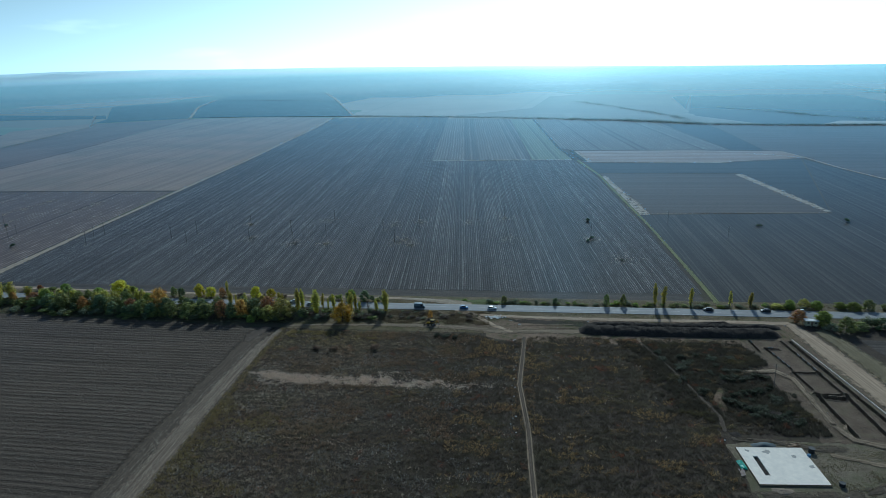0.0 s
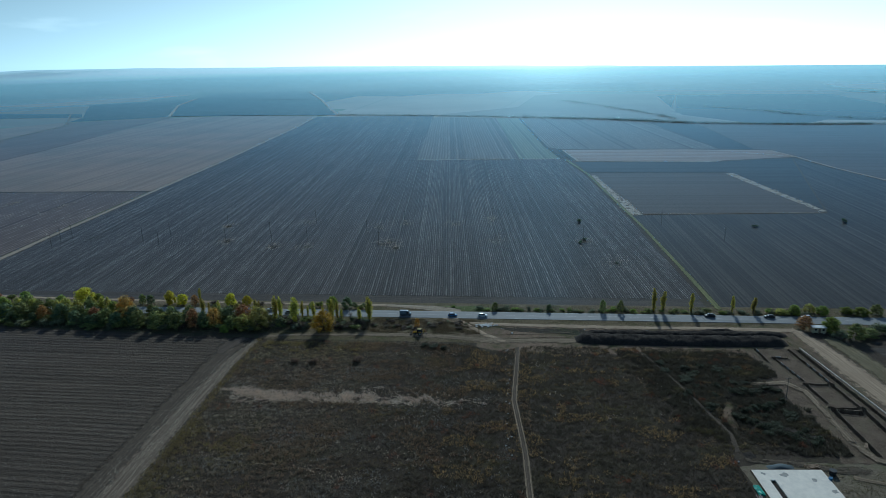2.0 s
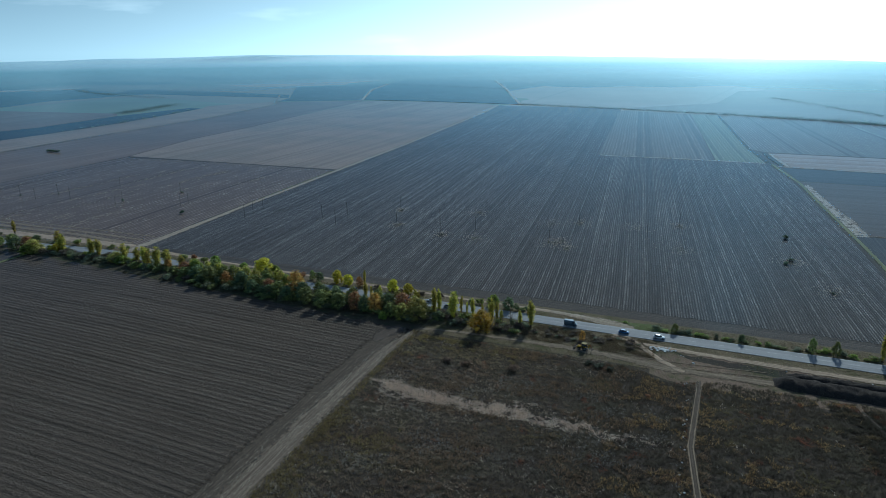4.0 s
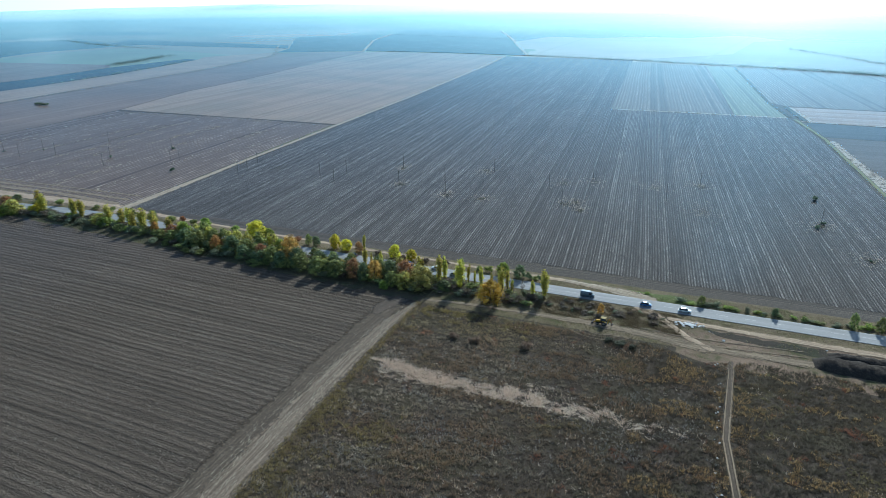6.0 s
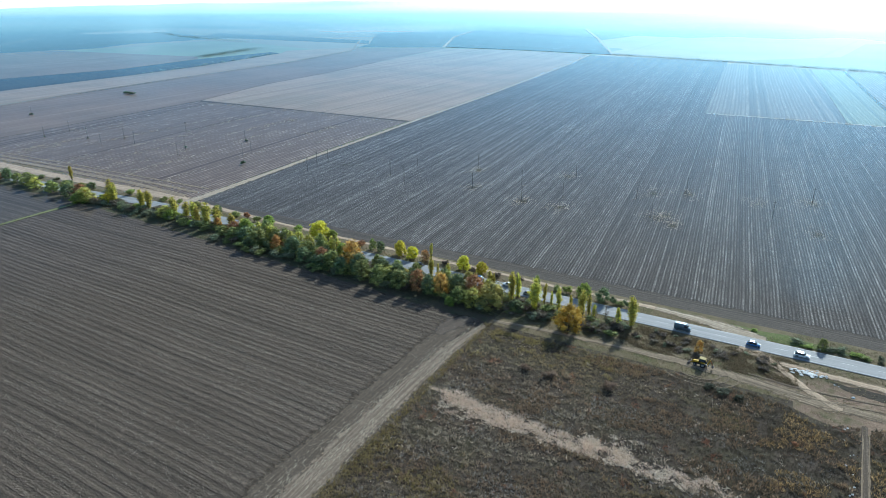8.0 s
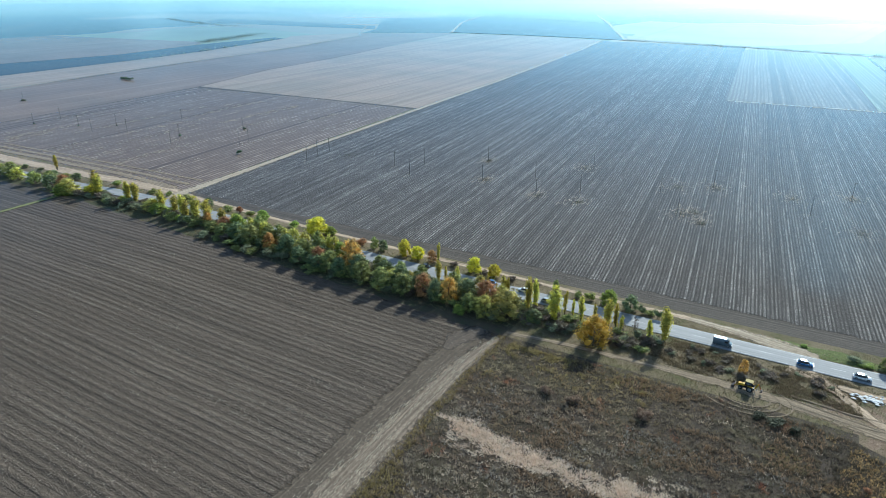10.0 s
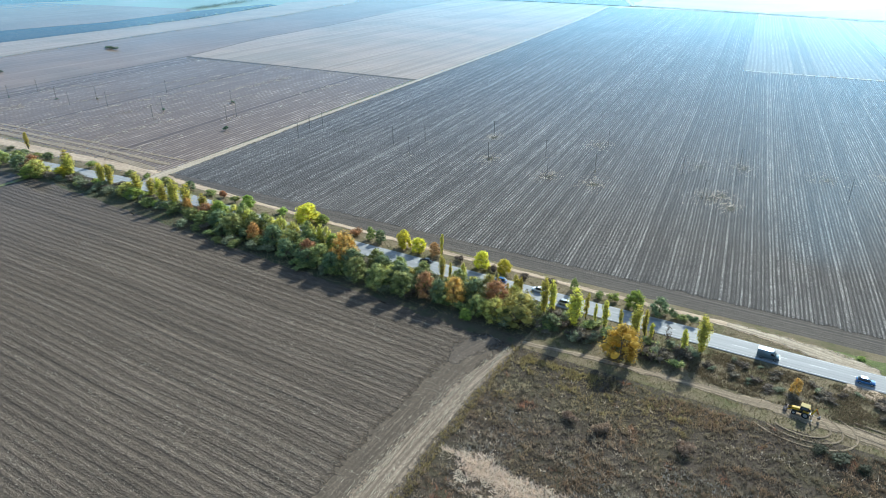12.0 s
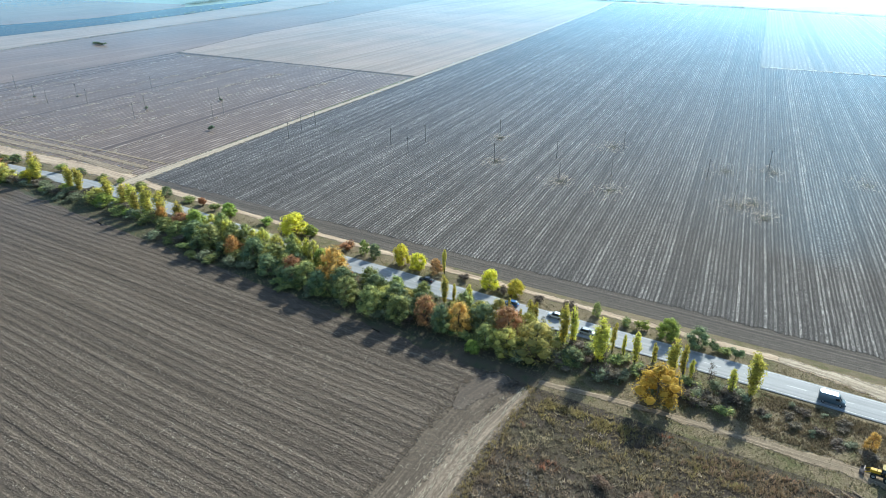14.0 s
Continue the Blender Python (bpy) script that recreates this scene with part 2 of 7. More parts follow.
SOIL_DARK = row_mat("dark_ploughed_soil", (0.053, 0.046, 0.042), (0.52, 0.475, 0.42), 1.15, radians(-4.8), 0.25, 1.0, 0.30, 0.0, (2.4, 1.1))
SOIL_HEAD = field_mat("headland_soil", (0.062, 0.052, 0.044), (0.25, 0.205, 0.16), "x", 0.3, 0.45, 1.0)
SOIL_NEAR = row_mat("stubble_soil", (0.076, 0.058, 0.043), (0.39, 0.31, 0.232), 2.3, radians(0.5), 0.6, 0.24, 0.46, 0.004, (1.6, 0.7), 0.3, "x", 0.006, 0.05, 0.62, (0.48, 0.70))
SOIL_RIGHT = field_mat("dark_rowed_soil", (0.038, 0.036, 0.036), (0.15, 0.135, 0.115), "y", 0.45, 0.4, 0.9, radians(-3))
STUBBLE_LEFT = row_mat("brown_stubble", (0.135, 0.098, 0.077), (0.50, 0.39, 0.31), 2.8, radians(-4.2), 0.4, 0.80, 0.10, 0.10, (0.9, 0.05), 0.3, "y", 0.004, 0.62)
STUBBLE_PALE = field_mat("pale_stubble", (0.295, 0.212, 0.150), (0.43, 0.325, 0.235), "y", 0.4, 0.3, 0.4, radians(-3), 0.5, (0.22, 0.17, 0.122))
STUBBLE_GREY = field_mat("grey_stubble", (0.188, 0.128, 0.094), (0.34, 0.248, 0.183), "y", 0.4, 0.3, 0.5, radians(-3), 0.5, (0.14, 0.102, 0.077))
STRIP_BROWN = row_mat("striped_stubble", (0.140, 0.122, 0.102), (0.40, 0.37, 0.31), 3.4, radians(-4.8), 0.4, 0.85, 0.12, 0.12, (0.8, 0.15), 0.3)
STRIP_GREEN = row_mat("green_stubble", (0.175, 0.195, 0.125), (0.38, 0.385, 0.27), 3.4, radians(-4.8), 0.4, 0.8, 0.12, 0.12, (0.8, 0.15), 0.3)
STRIP_PINK = field_mat("fallow_strip", (0.24, 0.165, 0.130), (0.60, 0.53, 0.43), "x", 0.5, 0.4, 0.35, radians(6))
BLOCK_BROWN = field_mat("brown_tilled", (0.098, 0.078, 0.062), (0.17, 0.14, 0.11), "x", 0.4, 0.2, 0.4)
BLOCK_DARK = field_mat("dark_tilled", (0.045, 0.046, 0.046), (0.085, 0.085, 0.08), "x", 0.4, 0.2, 0.4)
FAR_DARK = field_mat("far_dark_soil", (0.044, 0.040, 0.040), (0.075, 0.066, 0.06), "y", 0.5, 0.1, 0.2)
EARTH = earth_mat("rough_earth", (0.048, 0.037, 0.028), (0.095, 0.072, 0.053), (0.17, 0.132, 0.097), 0.5, (0.082, 0.068, 0.040), 0.54)
VERGE = earth_mat("verge_grass", (0.125, 0.098, 0.058), (0.235, 0.180, 0.108), (0.430, 0.335, 0.210), 0.3, (0.105, 0.098, 0.042), 0.54)
BELT = earth_mat("leaf_litter", (0.065, 0.052, 0.037), (0.120, 0.094, 0.064), (0.23, 0.18, 0.12), 0.4, (0.068, 0.072, 0.038), 0.5)
SITE = earth_mat("building_site_earth", (0.145, 0.115, 0.078), (0.265, 0.217, 0.150), (0.50, 0.41, 0.295), 0.25, (0.145, 0.132, 0.076), 0.51)
PLOT = earth_mat("dug_plot_earth", (0.100, 0.072, 0.050), (0.195, 0.143, 0.100), (0.42, 0.32, 0.225), 0.2, (0.16, 0.130, 0.080), 0.55)
TRODDEN = earth_mat("trodden_earth", (0.150, 0.102, 0.070), (0.300, 0.212, 0.145), (0.52, 0.395, 0.28), 0.3, (0.100, 0.092, 0.043), 0.54)
SPOIL_GROUND = earth_mat("dark_dug_ground", (0.035, 0.030, 0.023), (0.070, 0.056, 0.042), (0.13, 0.105, 0.08), 0.4, (0.050, 0.052, 0.030), 0.54)
SPOIL = earth_mat("dug_earth", (0.032, 0.027, 0.023), (0.066, 0.053, 0.043), (0.14, 0.112, 0.09), 0.6, heaped=True)
TRACK = track_mat("dirt_track", (0.260, 0.198, 0.132), (0.42, 0.325, 0.215), (0.126, 0.096, 0.066))
TRACK_DARK = track_mat("dark_dirt_track", (0.105, 0.082, 0.058), (0.20, 0.158, 0.11), (0.065, 0.051, 0.038), 0.54)
TRACK_MID = track_mat("pale_dirt_track", (0.45, 0.335, 0.225), (0.64, 0.505, 0.36), (0.22, 0.16, 0.108))
TRACK_BROWN = track_mat("turned_brown_earth", (0.105, 0.082, 0.064), (0.20, 0.16, 0.12), (0.075, 0.059, 0.047))
TRACK_BROKEN = track_mat("patchy_site_track", (0.260, 0.198, 0.132), (0.46, 0.36, 0.245), (0.120, 0.090, 0.062), 0.57)
TURNED = track_mat("turned_headland", (0.098, 0.076, 0.056), (0.235, 0.185, 0.135), (0.070, 0.054, 0.040))
TRACK_PALE = track_mat("dusty_track", (0.42, 0.34, 0.245), (0.58, 0.49, 0.36), (0.20, 0.155, 0.11))
TRACK_STRAW = track_mat("trodden_straw", (0.205, 0.156, 0.112), (0.45, 0.355, 0.262), (0.098, 0.075, 0.054))
LITTER = earth_mat("bleached_litter", (0.52, 0.405, 0.28), (0.74, 0.605, 0.44), (0.88, 0.765, 0.60), 0.9, heaped=True)
GREEN_GRASS = earth_mat("green_grass", (0.085, 0.105, 0.035), (0.15, 0.175, 0.055), (0.25, 0.23, 0.12), 0.8)
PATCHY_EDGE = track_mat("patchy_bleached_edge", (0.44, 0.39, 0.31), (0.68, 0.62, 0.52), (0.24, 0.20, 0.15), 0.56)
GRASS_LINE = track_mat("grass_strip", (0.20, 0.20, 0.075), (0.30, 0.28, 0.13), (0.10, 0.105, 0.045))
FRINGE = track_mat("dry_grass_fringe", (0.215, 0.180, 0.108), (0.38, 0.315, 0.20), (0.110, 0.092, 0.056))
DITCH = track_mat("ditch_grass", (0.045, 0.050, 0.030), (0.08, 0.08, 0.05), (0.03, 0.034, 0.024))


def far_land():
    """Distant farmland: a patchwork of large fields with pale lanes between them."""
    n = Nodes("far_farmland")
    where = n.place(1 / 420, 1 / 620, 1, radians(12))
    cells = n.add("TexVoronoi", Vector=where, Scale=1.0, Randomness=0.75)
    cells.distance = "CHEBYCHEV"
    edge = n.add("TexVoronoi", Vector=where, Scale=1.0, Randomness=0.75)
    edge.feature = "DISTANCE_TO_EDGE"
    pick = n.add("SeparateColor", Color=cells.outputs["Color"]).outputs[0]
    ramp = n.add("ValToRGB", Fac=pick)
    e = ramp.color_ramp
    e.interpolation = "CONSTANT"
    shades = [(0.0, (0.060, 0.066, 0.062)), (0.22, (0.25, 0.22, 0.165)), (0.42, (0.18, 0.215, 0.135)), (0.62, (0.21, 0.24, 0.16)), (0.82, (0.40, 0.34, 0.265))]
    e.elements[0].color = (*shades[0][1], 1)
    e.elements[1].position, e.elements[1].color = shades[1][0], (*shades[1][1], 1)
    for at, c in shades[2:]:
        e.elements.new(at).color = (*c, 1)
    col = n.mix(n.span(edge.outputs["Distance"], 0.0, 0.012, 0.6, 0.0), ramp.outputs[0], (0.30, 0.27, 0.21))
    col = n.mix(n.span(n.noise(n.place(), 0.004, 5.0), 0.35, 0.7, 0, 0.3), col, (0.09, 0.10, 0.085))
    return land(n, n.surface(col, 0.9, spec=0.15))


FAR_HILL = field_mat("far_hill_soil", (0.020, 0.022, 0.028), (0.034, 0.038, 0.044), "y", 0.5, 0.1, 0.2)
FAR_RISE = field_mat("far_rise_soil", (0.055, 0.060, 0.062), (0.085, 0.092, 0.090), "y", 0.5, 0.1, 0.2)
FAR_LAND = far_land()


def asphalt():
    n = Nodes("worn_asphalt")
    along, fine, blot = n.noise(n.place(0.02, 1.2, 1), 1.0, 3.0), n.noise(n.place(), 6.0, 3.0, 0.7), n.noise(n.place(), 0.12, 4.0)
    col = n.mix(n.span(along, 0.3, 0.7), (0.25, 0.248, 0.245), (0.36, 0.355, 0.345))
    col = n.mix(n.span(fine, 0.3, 0.75, 0, 0.4), col, (0.14, 0.14, 0.14))
    col = n.mix(n.span(blot, 0.55, 0.75, 0, 0.5), col, (0.16, 0.155, 0.15))
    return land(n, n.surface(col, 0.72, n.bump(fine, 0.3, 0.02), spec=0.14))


ASPHALT = asphalt()


def plain(name, color, rough=0.6, metal=0.0, vary=0.12, scale=3.0, spec=0.4):
    n = Nodes(name)
    a = n.noise(n.place(), scale, 4.0, 0.6)
    col = n.mix(n.span(a, 0.3, 0.7), tuple(c * (1 - vary) for c in color), tuple(min(1, c * (1 + vary)) for c in color))
    return n.out(n.surface(col, n.span(a, 0.3, 0.7, rough * 0.85, min(1, rough * 1.1)), None, metal, spec))


def leaf_mat(name, dark, mid, bright, through_leaf=0.5, distant=False):
    """Leaves: each its own shade, each tree a little different, lit through from behind."""
    n = Nodes(name)
    one = n.add("NewGeometry").outputs["Random Per Island"]
    tree = n.add("ObjectInfo").outputs["Random"]
    ramp = n.add("ValToRGB", Fac=one)
    e = ramp.color_ramp
    e.elements[0].color, e.elements[1].color = (*dark, 1), (*bright, 1)
    e.elements.new(0.5).color = (*mid, 1)
    hsv = n.add("HueSaturation", Color=ramp.outputs[0], Hue=n.span(tree, 0, 1, 0.485, 0.515), Value=n.span(tree, 0, 1, 0.95, 1.4))
    col = hsv.outputs[0]
    back = n.add("BsdfTranslucent", Color=col)
    m = n.add("MixShader", Fac=through_leaf)
    n.t.links.new(n.surface(col, 0.7, spec=0.12), m.inputs[1])
    n.t.links.new(back.outputs[0], m.inputs[2])
    # distant leaves get the same imitated haze as open land
    return land(n, m.outputs[0]) if distant else n.out(m.outputs[0])


LEAF = {
    "green": leaf_mat("green_leaves", (0.105, 0.135, 0.055), (0.230, 0.252, 0.088), (0.410, 0.405, 0.130), 0.35),
    "dark": leaf_mat("dark_green_leaves", (0.076, 0.108, 0.060), (0.148, 0.182, 0.088), (0.262, 0.284, 0.122), 0.33),
    "olive": leaf_mat("olive_leaves", (0.200, 0.205, 0.070), (0.410, 0.385, 0.115), (0.660, 0.590, 0.170)),
    "poplar": leaf_mat("yellow_green_leaves", (0.205, 0.195, 0.050), (0.425, 0.380, 0.085), (0.680, 0.570, 0.115)),
    "yellow": leaf_mat("yellow_leaves", (0.246, 0.232, 0.043), (0.522, 0.450, 0.058), (0.750, 0.652, 0.087)),
    "lime": leaf_mat("lime_leaves", (0.123, 0.160, 0.048), (0.255, 0.305, 0.075), (0.440, 0.470, 0.110)),
    "orange": leaf_mat("orange_leaves", (0.234, 0.141, 0.052), (0.435, 0.257, 0.086), (0.669, 0.419, 0.138)),
    "rust": leaf_mat("rust_leaves", (0.192, 0.112, 0.058), (0.349, 0.193, 0.094), (0.524, 0.306, 0.150)),
    "twig": leaf_mat("grey_twigs", (0.075, 0.060, 0.044), (0.135, 0.108, 0.080), (0.22, 0.175, 0.125), 0.3),
    "scrub": leaf_mat("grey_green_scrub", (0.115, 0.130, 0.080), (0.195, 0.210, 0.125), (0.315, 0.310, 0.185), 0.4),
    "brown": leaf_mat("dry_brown_leaves", (0.15, 0.105, 0.075), (0.235, 0.165, 0.118), (0.33, 0.235, 0.165), 0.5),
    # haze over the far field bushes is painted in as a bluish leaf colour
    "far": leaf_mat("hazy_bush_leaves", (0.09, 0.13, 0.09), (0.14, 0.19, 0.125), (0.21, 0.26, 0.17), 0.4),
    "black": leaf_mat("blackish_leaves", (0.030, 0.036, 0.022), (0.055, 0.060, 0.036), (0.095, 0.095, 0.055), 0.35),
    "gold": leaf_mat("golden_leaves", (0.22, 0.130, 0.030), (0.39, 0.245, 0.045), (0.58, 0.39, 0.08)),
}


def bark_mat():
    n = Nodes("bark")
    a = n.noise(n.place(6, 6, 1.2), 1.0, 4.0, 0.7)
    return n.out(n.surface(n.mix(n.span(a, 0.35, 0.65), (0.06, 0.048, 0.036), (0.17, 0.145, 0.115)), 0.9, n.bump(a, 0.6, 0.05)))


BARK = bark_mat()


def weed_mat(name, shade=1.0, dark=0.0):
    """Dry autumn weeds: broad drifts of purple-brown, rust, straw and olive, every blade its own shade."""
    n = Nodes(name)
    one = n.add("NewGeometry").outputs["Random Per Island"]
    drift, fine = n.noise(n.place(0.7, 1.5, 1), 0.05, 4.0, 0.6), n.noise(n.place(0.7, 1.3, 1), 0.15, 5.0, 0.65)
    clump = n.noise(n.place(0.7, 1.3, 1), 0.5, 4.0, 0.65)
    where = n.add("SeparateXYZ", Vector=n.place())
    c = lambda r, g, b: (r * shade, g * shade, b * shade)
    col = n.mix(n.span(drift, 0.38, 0.60), c(0.365, 0.308, 0.228), c(0.275, 0.190, 0.125))
    col = n.mix(n.span(where.outputs[0], 50, 100, 0, 0.88), col, c(0.072, 0.066, 0.049))
    olive = n.math("MULTIPLY", n.span(where.outputs[1], -54, -40), n.span(where.outputs[0], 75, 50))
    olive = n.math("ADD", n.math("MULTIPLY", olive, 0.45), n.span(n.noise(n.place(0.7, 1.3, 1), 0.06, 3.0), 0.56, 0.68, 0, 0.45), clamp=True)
    col = n.mix(olive, col, c(0.285, 0.236, 0.085))
    east = n.math("MULTIPLY", n.span(where.outputs[0], 90, 135), n.span(fine, 0.55, 0.64))
    col = n.mix(n.math("MULTIPLY", east, 0.7), col, c(0.40, 0.27, 0.13))
    col = n.mix(n.span(fine, 0.40, 0.50, 0.5, 0), col, c(0.115, 0.095, 0.070))
    col = n.mix(n.span(n.noise(n.place(), 0.13, 2.0), 0.62, 0.70, 0, 0.8), col, c(0.30, 0.115, 0.065))
    col = n.mix(n.span(clump, 0.43, 0.55, 0.85, 0), col, c(0.105, 0.088, 0.064))
    col = n.mix(n.math("MULTIPLY", n.span(one, 0.72, 1.0, 0, 0.5), n.span(where.outputs[0], 50, 100, 1.0, 0.25)), col, c(0.375, 0.335, 0.280))
    col = n.mix(n.span(one, 0.0, 0.3, 0.35, 0), col, c(0.110, 0.090, 0.070))
    if dark:
        col = n.mix(dark, col, (0.050, 0.054, 0.042))
    back = n.add("BsdfTranslucent", Color=col)
    m = n.add("MixShader", Fac=0.55)
    n.t.links.new(n.surface(col, 0.9, spec=0.04), m.inputs[1])
    n.t.links.new(back.outputs[0], m.inputs[2])
    return n.out(m.outputs[0])


WEEDS = weed_mat("dry_weeds", 1.3)
SCRUB_WEEDS = weed_mat("dark_scrub_weeds", 1.3, 0.4)
STRAW_DULL = leaf_mat("dull_straw", (0.17, 0.14, 0.105), (0.28, 0.235, 0.18), (0.44, 0.38, 0.295), 0.4)
STRAW = leaf_mat("bleached_grass", (0.60, 0.465, 0.33), (0.81, 0.675, 0.50), (0.91, 0.80, 0.64), 0.45)
GRASS = leaf_mat("verge_grass_blades", (0.10, 0.088, 0.050), (0.20, 0.165, 0.095), (0.36, 0.295, 0.18), 0.5)
GOLD_GRASS = leaf_mat("golden_dry_grass", (0.19, 0.115, 0.058), (0.33, 0.212, 0.108), (0.49, 0.335, 0.18), 0.5)
OLIVE_GRASS = leaf_mat("olive_dry_grass", (0.16, 0.13, 0.06), (0.30, 0.24, 0.10), (0.46, 0.38, 0.18), 0.5)
GREY_WEEDS = leaf_mat("grey_dead_weeds", (0.16, 0.14, 0.12), (0.28, 0.25, 0.215), (0.44, 0.40, 0.35), 0.45)
RUST_WEEDS = leaf_mat("rust_dead_weeds", (0.13, 0.085, 0.06), (0.235, 0.15, 0.10), (0.36, 0.24, 0.165), 0.45)


# ---- building helpers ----
def mesh_of(name, verts, faces, material, smooth=False):
    me = bpy.data.meshes.new(name)
    me.from_pydata(verts, [], faces)
    me.materials.append(material)
    if smooth:
        me.polygons.foreach_set("use_smooth", [True] * len(me.polygons))
    me.update()
    return me


def part(name, bm, material, parent, label=""):
    """Links a bmesh as one mesh object under a thing or a part."""
    me = bpy.data.meshes.new(name)
    bm.to_mesh(me)
    bm.free()
    me.materials.append(material)
    ob = new(name, me)
    ob.parent = parent
    return tagged(ob, label)


def mesh_part(name, me, parent, label=""):
    ob = new(name, me)
    ob.parent = parent
    return tagged(ob, label)


def thing(name, m, label, category, group=""):
    ob = new(name)
    ob.empty_display_size = 0.5
    ob.matrix_world = m
    return tagged(ob, label, category, group)


def box(bm, x0, x1, y0, y1, z0, z1, bevel=0.0, turn=None):
    r = bmesh.ops.create_cube(bm, size=1.0)
    vs = r["verts"]
    bmesh.ops.scale(bm, verts=vs, vec=(x1 - x0, y1 - y0, z1 - z0))
    bmesh.ops.translate(bm, verts=vs, vec=((x0 + x1) / 2, (y0 + y1) / 2, (z0 + z1) / 2))
    if bevel:
        es = list({e for v in vs for e in v.link_edges})
        r = bmesh.ops.bevel(bm, geom=es, offset=bevel, segments=2, affect="EDGES")
        vs = list({v for f in r["faces"] for v in f.verts} | {v for v in vs if v.is_valid})
    if turn is not None:
        bmesh.ops.transform(bm, matrix=turn, verts=vs)
    return vs


def rod(bm, a, b, r0, r1=None, sides=8):
    a, b = Vector(a), Vector(b)
    way = b - a
    m = Matrix.Translation((a + b) / 2) @ way.to_track_quat("Z", "Y").to_matrix().to_4x4()
    bmesh.ops.create_cone(bm, cap_ends=True, segments=sides, radius1=r0, radius2=r0 if r1 is None else r1, depth=way.length, matrix=m)


def structure(name, me, label, category):
    return tagged(new(name, me), label, category, "", "structure")


def road_mid(x):
    """Where the road's middle runs, across from its straight line."""
    k, far = min(max((-60 - x) / 130, 0), 1), min(max((-190 - x) / 90, 0), 1)
    return 5.0 * k * k * (3 - 2 * k) - 6.0 * far * far * (3 - 2 * far) - max(-280 - x, 0) * 0.03


# ---- the ground ----
HORIZON = ((-180, 20), (-60, 35), (-45, 62), (-37, 76), (-20, 55), (-5, 35), (10, 6), (27, -28), (60, -30), (180, 20))
PIT = (211.0, 240.0, -101.0, -28.5)  # the dug building site


def terrain(x, y):
    """Flat near the road; the far land swells to low ridges on the horizon."""
    r = math.hypot(x - 110, y + 250)
    k = min(max((r - 2300) / 2500, 0), 1)
    if k == 0:
        return 0.0
    az = math.degrees(math.atan2(x - 110, y + 250))
    top = np.interp(az, [a for a, _ in HORIZON], [h for _, h in HORIZON])
    wave = noise.noise((x / 900, y / 900, 0.3)) * 14 * math.sin(k * math.pi) + noise.noise((x / 500, y / 500, 4)) * 7 * k
    return (top * (0.25 * k + 0.75 * k * k) + wave) * 1.0


def ground():
    cuts = sorted({-4900, *range(-4700, 4900, 160), 4900})
    xs = sorted(set(cuts) | {PIT[0], PIT[1]})
    ys = sorted(set(cuts) | {PIT[2], PIT[3]})
    bm = bmesh.new()
    grid = []
    for x in xs:
        grid.append([bm.verts.new((x, y, terrain(x, y))) for y in ys])
    for i in range(len(xs) - 1):
        for j in range(len(ys) - 1):
            if PIT[0] <= xs[i] < PIT[1] and PIT[2] <= ys[j] < PIT[3]:
                continue
            f = bm.faces.new((grid[i][j], grid[i + 1][j], grid[i + 1][j + 1], grid[i][j + 1]))
            f.smooth = True
            f.material_index = 1 if max(abs(xs[i] - 100), abs(ys[j])) < 700 else 0
    me = bpy.data.meshes.new("ground")
    bm.to_mesh(me)
    bm.free()
    me.materials.append(FAR_LAND)
    me.materials.append(EARTH)
    structure("ground", me, "wide flat farmland reaching hazy low hills", "ground")


ground()


def sheet(name, outline, z, material, label, category="field"):
    me = mesh_of(name, [(x, y, z) for x, y in outline], [tuple(range(len(outline)))], material)
    if me.polygons[0].normal.z < 0:
        me.flip_normals()
    return structure(name, me, label, category)


def ragged_sheet(name, outline, z, material, label, category="ground", amount=1.2, step=1.5):
    """A flat patch of ground whose outline wanders."""
    pts = []
    for (x0, y0), (x1, y1) in zip(outline, outline[1:] + outline[:1]):
        n = max(1, int(math.hypot(x1 - x0, y1 - y0) / step))
        for k in range(n):
            x, y = x0 + (x1 - x0) * k / n, y0 + (y1 - y0) * k / n
            pts.append((x + noise.noise((x * 0.3, y * 0.3, 1)) * amount, y + noise.noise((x * 0.3, y * 0.3, 7)) * amount))
    return sheet(name, pts, z, material, label, category)


def edge_at(points, v):
    """The first coordinate of a boundary line at the second one."""
    return float(np.interp(v, [p[1] for p in points], [p[0] for p in points]))


def rowed(name, left, right, v0, v1, spacing, steps, height, material, label, z=0.13, ragged=0.0):
    """A field with real furrows: rows run in x from v0 to v1, side by side in y from the left to the right boundary."""
    vs = np.linspace(v0, v1, steps)
    count = int(abs(edge_at(right, v0) - edge_at(left, v0)) / spacing * 2)
    verts, faces = [], []
    rng = np.random.default_rng(len(label))
    lift = [height * (rng.normal() * 0.5 + noise.noise((i * 0.23, 3, 1)) * 1.6) for i in range(count + 1)]
    for j, v in enumerate(vs):
        a, b = edge_at(left, v), edge_at(right, v)
        wob = rng.uniform(-1, 1, count + 1) * height * 0.25
        for i in range(count + 1):
            u = a + (b - a) * i / count
            if ragged and i == count:
                u += noise.noise((v * 0.15, 3, 0)) * ragged
            h = z + lift[i] + wob[i]
            verts.append((v, u, h))
    w = count + 1
    for j in range(steps - 1):
        for i in range(count):
            q = (j * w + i, j * w + i + 1, (j + 1) * w + i + 1, (j + 1) * w + i)
            faces.append(q[::-1])
    me = mesh_of(name, verts, faces, material, True)
    return structure(name, me, label, "field")


